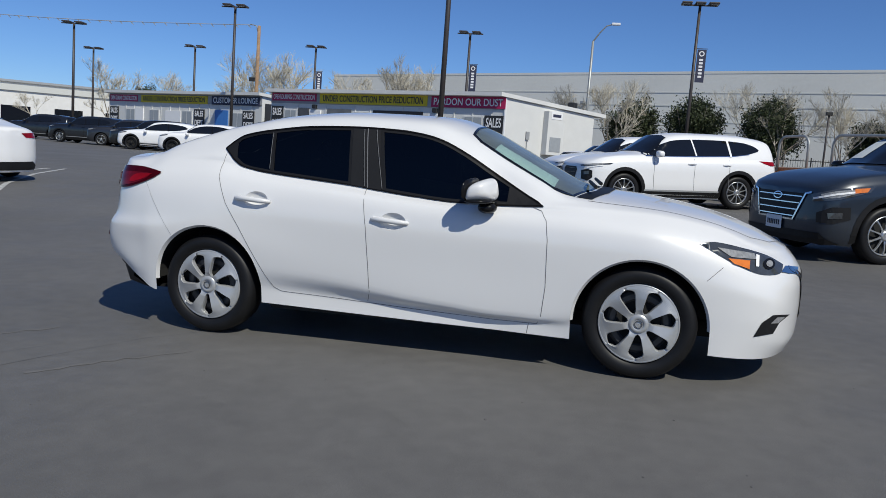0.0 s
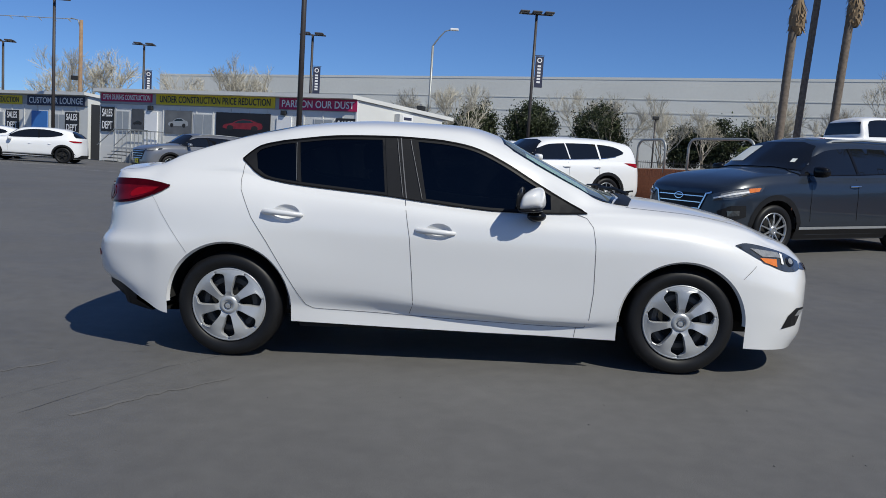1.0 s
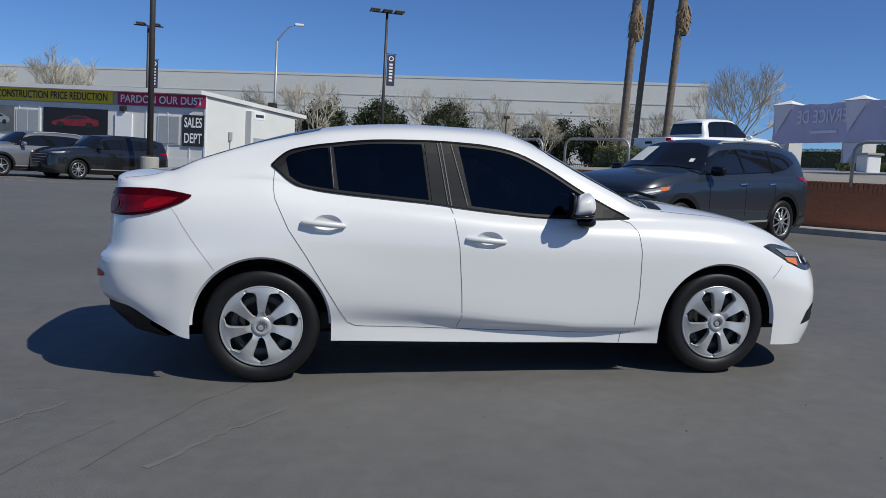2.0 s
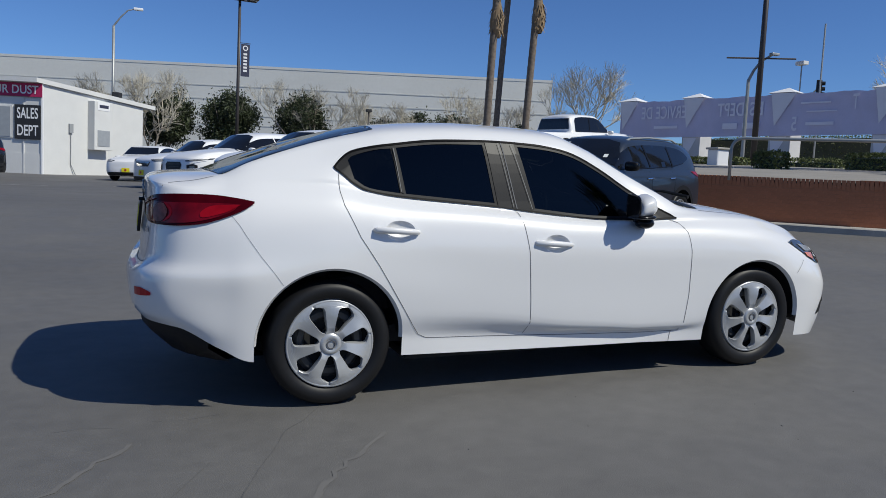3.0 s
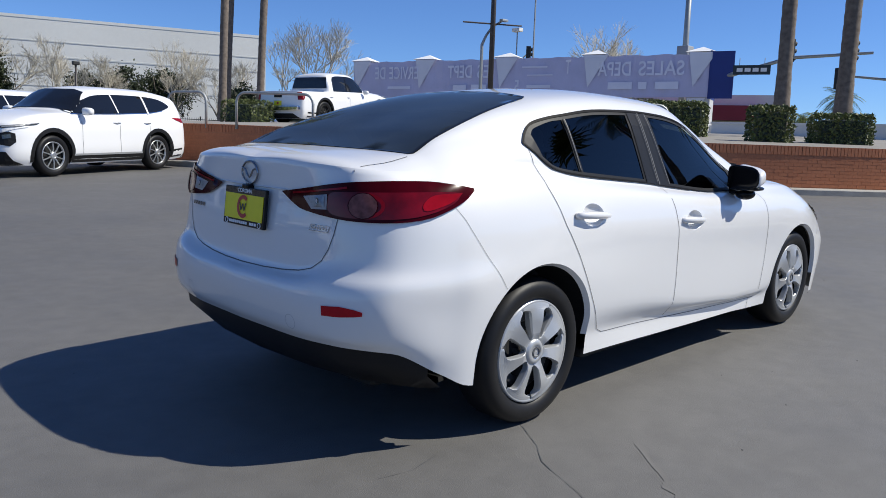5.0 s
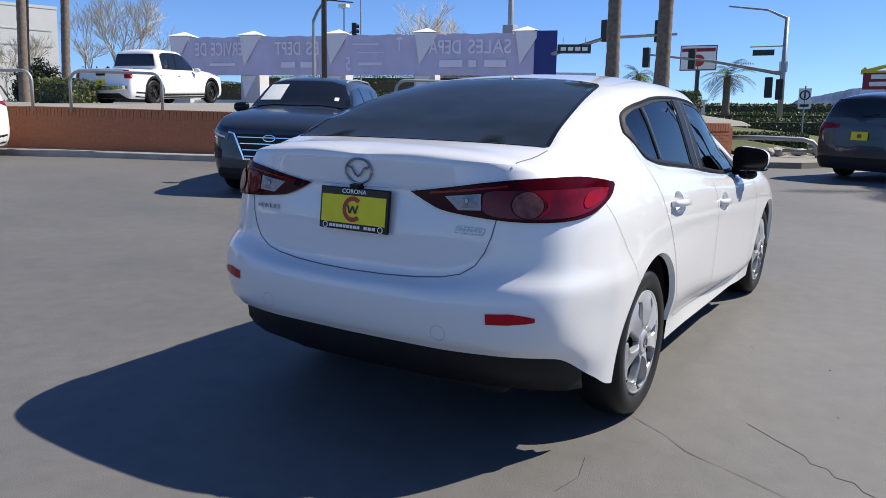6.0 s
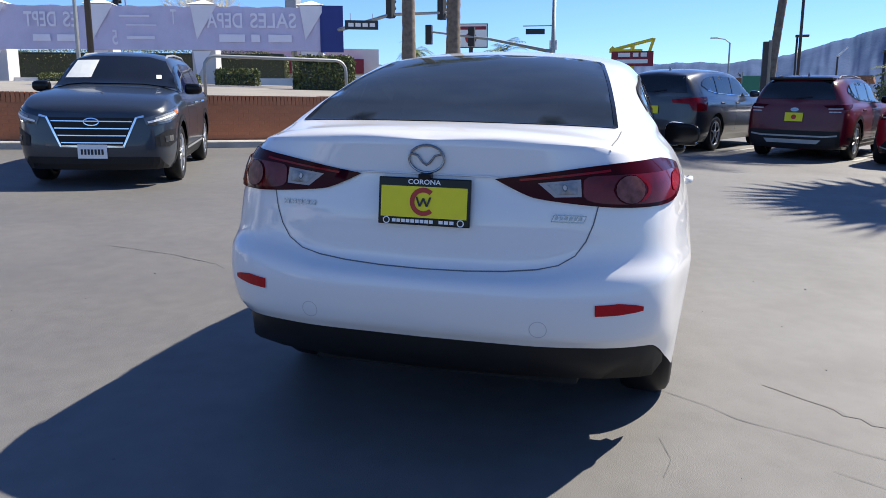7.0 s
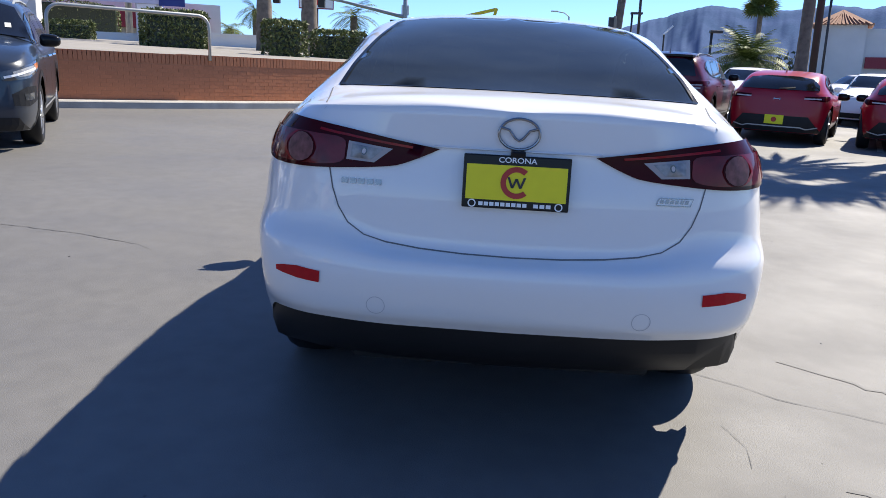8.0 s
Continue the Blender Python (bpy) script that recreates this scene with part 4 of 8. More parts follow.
        # bright red wedge, arc and line paint sunlight coming through the lens
        wedge = [(-1.745, -.79, .990), (-1.83, -.778, .990), (-1.885, -.77, .982), (-1.925, -.772, .955), (-1.915, -.783, .934), (-1.82, -.80, .957)]
        part("side_reflector", panel_bm(bvh, curved(flip(wedge), (0,), 3), dd, .014, .03), LENS_RED, tl, "bright red patch painting sunlight in the lens", smooth=True)
        arc = [(-2.085 + .060 * math.cos(a) * .65, -.643 - .060 * math.cos(a), .951 + .040 * math.sin(a)) for a in (radians(-75 + 15 * k) for k in range(11))]
        part("light_guide", strip_bm(bvh, flip(arc), dd, .012, .0142, .02), LENS_RED, tl, "bright red strip painting sunlight in the lens")
        part("light_guide", strip_bm(bvh, flip([(-2.168, -.32, .974), (-2.155, -.40, .984), (-2.14, -.50, .998), (-2.11, -.585, 1.010)]), dd, .007, .0142, .02), LENS_RED, tl, "bright red strip painting sunlight in the lens")
        for rr, lift, mt, nm in ((.046, .0145, LENS_DARKRED, "lamp_ring"), (.043, .016, LENS_BOWL, "lamp_bowl")):
            disc = [(-2.085 + rr * math.cos(a) * .65, -.643 - rr * math.cos(a), .950 + rr * math.sin(a)) for a in (k * math.pi / 8 for k in range(16))]
            part(nm, panel_bm(bvh, flip(disc), dd, lift, .02), mt, tl, smooth=True)
        rev = [(-2.155, -.40, .962), (-2.14, -.49, .974), (-2.14, -.49, .934), (-2.15, -.43, .930)]
        part("lens_surround", panel_bm(bvh, flip([(-2.16, -.375, .966), (-2.14, -.503, .982), (-2.14, -.503, .927), (-2.15, -.42, .922)]), dd, .0108, .02), mat_once("dull_reflector", (.34, .31, .31)), tl, "dull reflector surround", smooth=True)
        part("reversing_lens", panel_bm(bvh, flip(rev), dd, .0125, .02), LENS_CLEAR, tl, "clear reversing lamp", smooth=True)
        for rr, lift, mt, nm in ((.0125, .0140, LENS_SMOKE, "bulb_ring"), (.008, .0155, REVERSE_LENS, "bulb")):
            part(nm, panel_bm(bvh, flip([(-2.145 - .3 * rr * math.cos(a), -.452 - rr * math.cos(a), .954 + rr * math.sin(a)) for a in (k * math.pi / 6 for k in range(12))]), dd, lift, .02), mt, tl)
        # headlamp, fog lamp
        flipf = (lambda pl: [(x, -.8, z) for x, z in pl]) if s < 0 else (lambda pl: [(x, .8, z) for x, z in pl])
        df = (.133, -s * .983, -.126)
        hl = [(1.614, .772), (1.686, .787), (1.815, .768), (1.95, .737), (2.04, .693), (2.028, .643), (1.948, .63), (1.87, .648), (1.766, .693)]
        hlo = part("headlamp", panel_bm(bvh, curved(flipf(hl), (0, 4), 3), df, .006, .03), LENS_SMOKE, car, "smoked headlamp", smooth=True)
        part("indicator_lens", panel_bm(bvh, flipf([(1.76, .703), (1.868, .699), (1.869, .653), (1.79, .677)]), df, .010, .03), LENS_AMBER, hlo, "amber indicator")
        part("lamp_lens", panel_bm(bvh, flipf([(1.70, .757), (1.885, .738), (1.90, .708), (1.775, .711)]), df, .010, .03), LENS_CLEAR, hlo, "clear upper lens")
        part("light_guide", panel_bm(bvh, flipf([(1.895, .733), (1.912, .728), (1.914, .669), (1.899, .67)]), df, .0115, .03), PRINT_WHITE, hlo, "white light guide")
        for rr, lift, mt in ((.030, .010, GLOSS_BLACK), (.017, .013, LENS_CLEAR)):
            part("projector", panel_bm(bvh, flipf([(1.965 + rr * math.cos(a), .688 + rr * math.sin(a)) for a in (k * math.pi / 6 for k in range(12))]), df, lift, .02), mt, hlo)
        dg = (.15, -s * .97, -.195)
        fogb = part("fog_lamp_bezel", panel_bm(bvh, flipf([(1.922, .292), (1.959, .374), (2.01, .421), (2.096, .435), (2.046, .383), (2.019, .32)]), dg, .003, .03), BLACK_TRIM, car, "black fog lamp bezel")
        part("fog_lens", panel_bm(bvh, flipf([(2.0, .375), (2.03, .412), (2.07, .418), (2.035, .38)]), dg, .006, .03), LENS_CLEAR, fogb)
        part("chrome_wing", panel_bm(bvh, flipf([(2.033, .651), (2.051, .686), (2.125, .686), (2.122, .646), (2.077, .646)]), df, .008, .03), CHROME, car, "chrome grille wing", smooth=True)
        # rear reflector in its scooped pocket
        rf = [(-2.16, -.575, .592), (-2.12, -.65, .598), (-2.07, -.70, .592), (-2.055, -.725, .585), (-2.055, -.725, .571), (-2.07, -.70, .566), (-2.12, -.65, .560), (-2.16, -.577, .556)]
        part("reflector", panel_bm(bvh, flip(rf), (1, 0, 0), .004, .03), REFLECTOR, car, "red bumper reflector")
        tow = [(-2.2, -.40 + .028 * math.cos(a), .50 + .028 * math.sin(a)) for a in (k * math.pi / 10 for k in range(21))]
        part("tow_cover", strip_bm(bvh, flip(tow), (1, 0, 0), .0025, .0008, .02), mat_once("fine_line", (.45, .46, .48)), car)
        # wheel wells and wheels
        for cx, cz in ((-1.335, .325), (1.325, .305)):
            wl = bmesh.new()
            n = 24
            rows = []
            for yy in (.52, .83):
                rows.append([wl.verts.new((cx + .385 * math.cos(math.pi * k / n), s * yy, cz + .385 * math.sin(math.pi * k / n))) for k in range(n + 1)]
                            )
            for k in range(n):
                wl.faces.new((rows[0][k], rows[0][k + 1], rows[1][k + 1], rows[1][k]))
            wl.faces.new(rows[0])
            part("wheel_well", wl, DARK_WELL, car, normals=False)
            lp = bmesh.new()
            out = arch(cx, cz, .372, .20)[:37]
            la = []
            for p in out:
                hit, no, _, _ = bvh.ray_cast(Vector((p[0], s * 3, p[2])), Vector((0, -s, 0)))
                if not hit:
                    continue
                hy = hit.y
                la.append((lp.verts.new((p[0], hy + s * .001, p[2])), lp.verts.new((cx + (p[0] - cx) * .965, hy - s * .022, cz + (p[2] - cz) * .965))))
            for p, q in zip(la, la[1:]):
                lp.faces.new((p[0], q[0], q[1], p[1]))
            part("arch_lip", lp, WHITE_PAINT, car, smooth=True)
            wheel(car, cx, s * .755, .315, .317, .205, .222, 7, "cover", s)
    part("windscreen", panel_bm(bvh, screen, DOWN, -.001, .07), GLASS_SCREEN, car, "clear windscreen", smooth=True)
    part("windscreen_edge", panel_bm(bvh, screen, DOWN, .002, .07, [shrink(screen, .955)]), GLOSS_BLACK, car)
    part("rear_window", panel_bm(bvh, back, DOWN, .001, .07), GLASS_REAR, car, "dark tinted rear window", smooth=True)
    part("rear_window_edge", panel_bm(bvh, back, DOWN, .003, .07, [shrink(back, .975)]), GLOSS_BLACK, car)
    # cowl and wipers
    cowl = [(.93, -.66, 0), (1.02, -.35, 0), (1.045, 0, 0), (1.02, .35, 0), (.93, .66, 0), (1.02, .655, 0), (1.10, .35, 0), (1.125, 0, 0), (1.10, -.35, 0), (1.02, -.655, 0)]
    part("cowl", panel_bm(bvh, cowl, DOWN, .004, .06), BLACK_TRIM, car, "black cowl panel")
    for y in (-.45, .1):
        part("wiper", tube_bm([(1.03, y - .1, 1.04), (.98, y + .1, 1.065), (.955, y + .48, 1.055)], [.012, .01, .007], 6), BLACK_TRIM, car)
    hood = strip_bm(bvh, [(1.0, -.685, 0), (1.35, -.66, 0), (1.6, -.63, 0), (1.75, -.60, 0), (1.9, -.52, 0), (2.02, -.40, 0), (2.10, -.2, 0), (2.12, 0, 0), (2.10, .2, 0), (2.02, .40, 0), (1.9, .52, 0),
                          (1.75, .60, 0), (1.6, .63, 0), (1.35, .66, 0), (1.0, .685, 0)], DOWN, .005, .0015)
    part("hood_gap", hood, SEAM, car)
    # grille
    grille = [(2.2, -.42, .60), (2.2, .42, .60), (2.2, .30, .32), (2.2, -.30, .32)]
    part("grille", panel_bm(bvh, grille, FRONT, .004, .05), BLACK_TRIM, car, "black front grille")
    wing = strip_bm(bvh, [(2.05, -.55, .645), (2.15, -.44, .60), (2.2, -.28, .335), (2.2, .28, .335), (2.15, .44, .60), (2.05, .55, .645)], FRONT, .028, .008)
    part("grille_trim", wing, CHROME, car, "chrome grille trim")
    # trunk lid gap, crease, emblem, badges, number plate
    lid = strip_bm(bvh, [(-2.1, .565, .90), (-2.1, .553, .84), (-2.1, .533, .785), (-2.1, .502, .738), (-2.1, .45, .704), (-2.1, .38, .686), (-2.1, .28, .675), (-2.1, .15, .668), (-2.1, 0, .666), (-2.1, -.15, .668), (-2.1, -.28, .675),
                         (-2.1, -.38, .686), (-2.1, -.45, .704), (-2.1, -.502, .738), (-2.1, -.533, .785), (-2.1, -.553, .84), (-2.1, -.565, .90)], REAR, .004, .0015)
    for s in (-1, 1):
        strip_bm(bvh, [(-1.862, s * .613, 0), (-1.93, s * .607, 0), (-2.0, s * .599, 0), (-2.095, s * .59, 0)], DOWN, .004, .0015, bm=lid)
    part("lid_gap", lid, SEAM, car)
    lip = tube_bm([(-2.168 + .10 * y * y, y, .981) for y in [k * .05 - .25 for k in range(11)]], .0035, 6)
    part("lid_crease", lip, WHITE_PAINT, car, smooth=True)
    em = bmesh.new()
    c = Vector((-2.174, 0, 1.032))
    ring = [(c.x, .060 * math.cos(a), c.z + .045 * math.sin(a)) for a in (k * math.pi / 16 for k in range(33))]
    tube_bm(ring, .0042, 8, bm=em)
    tube_bm([(c.x - .003, y, z) for y, z in ((.055, 1.050), (.03, 1.043), (.012, 1.020), (0, 1.012), (-.012, 1.020), (-.03, 1.043), (-.055, 1.050))], .004, 8, bm=em)
    part("emblem", em, BADGE, car, "chrome oval emblem")
    bd = bmesh.new()
    for k in range(5):
        panel_bm(bvh, [(-2.1, .525 - k * .026, .872), (-2.1, .525 - k * .026 - .019, .872), (-2.1, .525 - k * .026 - .019, .856), (-2.1, .525 - k * .026, .856)], REAR, .004, .03, bm=bd)
    part("badge", bd, BADGE, car, "chrome model badge")
    edge = [(-2.1, -.428, .866), (-2.1, -.530, .866), (-2.1, -.522, .845), (-2.1, -.420, .845), (-2.1, -.428, .866)]
    part("badge_back", panel_bm(bvh, edge[:4], REAR, .003, .03), WHITE_PAINT, car)
    bd = strip_bm(bvh, edge, REAR, .0028, .0045)
    for k in range(6):
        y = -.433 - k * .015
        panel_bm(bvh, [(-2.1, y, .862), (-2.1, y - .010, .862), (-2.1, y - .007, .851), (-2.1, y + .003, .851)], REAR, .0045, .03, bm=bd)
    part("badge", bd, BADGE, car, "chrome trim badge")
    plate = new("number_plate")
    plate.parent = car
    plate["label"] = "yellow dealer plate in a black frame"
    plate.matrix_local = pose(-2.2, 0, .892, 90 - 6, 0, -90)
    part("plate_frame", box_bm(-.158, .158, -.079, .079, -.012, .004, .004), GLOSS_BLACK, plate)
    part("plate_sheet", box_bm(-.148, .148, -.053, .050, .004, .0065), PLATE_YELLOW, plate)
    cbm = bmesh.new()
    arcs = [(.047 * math.cos(a), .047 * math.sin(a)) for a in (radians(48 + k * 12) for k in range(23))]
    last = None
    for x, y in arcs:
        pr = (cbm.verts.new((x, y, .0085)), cbm.verts.new((x * .66, y * .66, .0085)))
        if last:
            cbm.faces.new((last[0], last[1], pr[1], pr[0]))
        last = pr
    part("ring_print", cbm, PLATE_RED, plate)
    wb = bmesh.new()
    zig = [(-.024, .016), (-.012, -.016), (0, .012), (.012, -.016), (.024, .016)]
    for (x0, y0), (x1, y1) in zip(zig, zig[1:]):
        vs = [wb.verts.new((x, y, .0095)) for x, y in ((x0 - .0035, y0), (x0 + .0035, y0), (x1 + .0035, y1), (x1 - .0035, y1))]
        wb.faces.new(vs)
    part("zigzag_print", wb, PRINT_DARK, plate)
    lettering("CORONA", .022, PRINT_WHITE, plate, pose(0, .0645, .0045), fit=.112, depth=.001)
    bars = bmesh.new()
    for k, (x0, x1) in enumerate([(-.108 + i * .0162, -.0955 + i * .0162) for i in range(9)] + [(.054 + i * .0185, .068 + i * .0185) for i in range(3)]):
        box_bm(x0, x1, -.071, -.060, .004, .0055, bm=bars)
    for x in (-.128, .128):
        lathe_bm([(.012, .004), (.012, .0055), (.0085, .0055)], "z", 16, bars, (x, -.0655, 0))
    part("name_bars", bars, PRINT_WHITE, plate)
    cam_b = box_bm(-2.20, -2.16, -.022, .022, .965, .985, .006)
    part("lid_switch", cam_b, GLOSS_BLACK, car)
    # dark lower valance, floor, exhaust
    val = bmesh.new()
    rows = []
    for y, x, x2 in ((-.806, -1.92, -1.91), (-.772, -1.995, -1.965), (-.73, -2.045, -2.0), (-.60, -2.17, -2.06), (-.36, -2.208, -2.11), (0, -2.218, -2.13), (.36, -2.208, -2.11), (.60, -2.17, -2.06), (.73, -2.045, -2.0), (.772, -1.995, -1.965), (.806, -1.92, -1.91)):
        zt = .445 if abs(y) < .7 else .435 if abs(y) < .75 else .42 if abs(y) < .78 else .385 if abs(y) < .81 else .345 if abs(y) < .83 else .30
        rows.append([val.verts.new(p) for p in ((x + .004, y, zt), (x + .012, y, min(zt - .02, .38)), (x2, y, .285 if abs(y) < .78 else .32), (x2 + (.4 if abs(y) < .77 else .1), y * .96, .245))])
    for p, q in zip(rows, rows[1:]):
        for i in range(3):
            val.faces.new((p[i], p[i + 1], q[i + 1], q[i]))
    part("rear_valance", val, BLACK_TRIM, car, "black rear valance", smooth=True)
    part("underbody", box_bm(-.93, .93, -.80, .80, .19, .24, .02), DARK_WELL, car)
    part("underbody", box_bm(-1.95, 2.05, -.52, .52, .20, .30, .03), DARK_WELL, car)
    # cabin
    for y in (-.37, .37):
        st = box_bm(-.30, .22, y - .25, y + .25, .42, .60, .05)
        r = box_bm(-.07, .07, y - .24, y + .24, 0, .62, .05)
        bmesh.ops.transform(r, matrix=Matrix.Translation((-.32, 0, .55)) @ Matrix.Rotation(radians(-16), 4, "Y"), verts=r.verts)
        part("front_seat", st, SEAT_CLOTH, car, smooth=False)
        part("seat_back", r, SEAT_CLOTH, car)
        part("head_rest", box_bm(-.60, -.49, y - .13, y + .13, 1.13, 1.30, .04), SEAT_CLOTH, car)
    part("rear_seat", box_bm(-1.32, -.80, -.62, .62, .42, .62, .05), SEAT_CLOTH, car)
    part("rear_seat_back", box_bm(-1.42, -1.28, -.60, .60, .55, 1.08, .05), SEAT_CLOTH, car)
    part("parcel_shelf", box_bm(-1.80, -1.35, -.56, .56, 1.05, 1.09, .015), SEAT_CLOTH, car)
    part("cabin_floor", box_bm(-1.3, .95, -.70, .70, .27, .36), SEAT_CLOTH, car)
    part("dashboard", box_bm(.55, 1.05, -.66, .66, .70, .945, .05), BLACK_TRIM, car)
    part("steering_wheel", tube_bm([(.42 + .04 * math.sin(a), .37 + .18 * math.cos(a), .86 + .18 * math.sin(a)) for a in (k * math.pi / 12 for k in range(25))], .016, 8), BLACK_TRIM, car)
    part("window_sheet", panel_bm(bvh, [(.42, -.57, 0), (.42, -.33, 0), (.80, -.36, 0), (.80, -.655, 0)], DOWN, -.012, .06), PAPER, car, "pale sheet behind the windscreen")
    return car


white_sedan(pose(0, 0, 0, 1.2, -1.7, 0))


# ---- the other vehicles ----
ENDS = [(0, 0), (.004, .52), (.018, .84), (.05, .96), (.12, 1.0), (.2, 1), (.33, 1), (.45, 1), (.56, 1), (.63, 1), (.70, 1), (.80, 1), (.90, .985), (.955, .92), (.985, .76), (.996, .46), (1, 0)]
ROUND_ENDS = [(0, 0), (.010, .46), (.034, .76), (.08, .925), (.14, .985), (.22, 1)] + ENDS[6:]
SHAPES = {
    "suv": dict(ends=ENDS,
                edge=[.655, .655, .655, .66, .668, .668, .662, .656, .652, .652, .660, .648, .614, .578, .55, .535, .525],
                sx=[0, .012, .028, .047, .115, .2, .33, .45, .57, .65, .735, .82, .91, .955, .985, .996, 1],
                sz=[.655, .75, .86, .938, .972, .990, 1, 1, .972, .855, .722, .692, .650, .612, .575, .545, .525],
                tops=[None, None, [(.745, .69), (.68, .76), (.55, .825), (.3, .853)], [(.855, .685), (.76, .80), (.62, .895), (.3, .930)], [(.895, .685), (.745, .87), (.62, .932), (.3, .965)],
                      [(.895, .683), (.715, .915), (.61, .958), (.3, .988)], [(.895, .676), (.705, .922), (.60, .966), (.3, .994)], [(.895, .670), (.708, .922), (.61, .964), (.3, .994)],
                      [(.895, .667), (.72, .895), (.635, .932), (.33, .964)], [(.893, .667), (.785, .782), (.72, .808), (.38, .845)], [(.885, .672), (.84, .684), (.72, .70), (.4, .716)],
                      [(.88, .662), (.82, .672), (.66, .682), (.35, .69)], [(.86, .63), (.78, .638), (.6, .645), (.3, .649)], None, None, None, None],
                dlo=[(.105, .79), (.135, .845), (.175, .88), (.23, .898), (.33, .908), (.45, .905), (.53, .892), (.575, .872), (.65, .785), (.712, .70), (.70, .670), (.45, .684), (.25, .706), (.165, .738)],
                rear=[(-.72, .705), (-.60, .90), (.60, .90), (.72, .705)],
                screen=[(-.83, .705), (-.765, .80), (-.64, .915), (-.40, .948), (.40, .948), (.64, .915), (.765, .80), (.83, .705), (.4, .73), (-.4, .73)], pillars=(.275, .455)),
    "hatch": dict(ends=ROUND_ENDS,
                  edge=[.70, .70, .70, .705, .71, .70, .675, .655, .64, .635, .64, .64, .60, .55, .53, .52, .52],
                  sx=[0, .012, .03, .07, .13, .21, .34, .45, .57, .65, .735, .82, .91, .955, .985, .996, 1],
                  sz=[.70, .74, .79, .87, .94, .98, 1, .995, .96, .84, .72, .685, .64, .60, .56, .53, .52],
                  dlo=[(.16, .80), (.20, .875), (.33, .93), (.45, .925), (.53, .895), (.60, .83), (.675, .705), (.655, .67), (.45, .69), (.28, .72)],
                  rear=[(-.74, .735), (-.72, .80), (-.60, .885), (-.3, .915), (.3, .915), (.60, .885), (.72, .80), (.74, .735)], screen=[(-.76, .73), (-.62, .93), (.62, .93), (.76, .73)], pillars=(.40,)),
    "sedan": dict(ends=ROUND_ENDS,
                  edge=[.68, .68, .68, .685, .695, .69, .67, .655, .64, .635, .635, .63, .585, .53, .51, .50, .50],
                  sx=[0, .012, .035, .07, .13, .22, .34, .45, .57, .65, .735, .82, .91, .955, .985, .996, 1],
                  sz=[.68, .73, .75, .765, .80, .87, .97, 1, .965, .85, .70, .67, .625, .59, .55, .51, .50],
                  dlo=[(.155, .76), (.20, .84), (.27, .905), (.36, .935), (.45, .94), (.53, .91), (.60, .84), (.685, .69), (.66, .66), (.45, .68), (.28, .705), (.19, .72)],
                  rear=[(-.70, .80), (-.55, .95), (.55, .95), (.70, .80)], screen=[(-.76, .72), (-.62, .93), (.62, .93), (.76, .72)], pillars=(.43, .245)),
    "pickup": dict(ends=[(0, 0), (.003, .5), (.01, .9), (.03, 1), (.12, 1), (.22, 1), (.285, 1), (.31, 1), (.42, 1), (.55, 1), (.63, 1), (.71, 1), (.80, 1), (.90, .98), (.96, .9), (.99, .6), (1, 0)],
                   edge=[.62, .62, .62, .62, .615, .615, .61, .605, .60, .595, .59, .59, .585, .56, .54, .53, .53],
                   sx=[0, .006, .015, .03, .12, .22, .285, .312, .40, .55, .645, .72, .80, .90, .96, .99, 1],
                   sz=[.62, .623, .625, .627, .625, .625, .63, .95, 1, .99, .84, .68, .655, .625, .59, .55, .53],
                   dlo=[(.335, .66), (.345, .90), (.40, .93), (.53, .93), (.59, .88), (.665, .68), (.655, .635), (.335, .64)],
                   rear=[(-.76, .69), (-.68, .90), (.68, .90), (.76, .69)], screen=[(-.76, .70), (-.62, .93), (.62, .93), (.76, .70)], pillars=(.485,)),
}


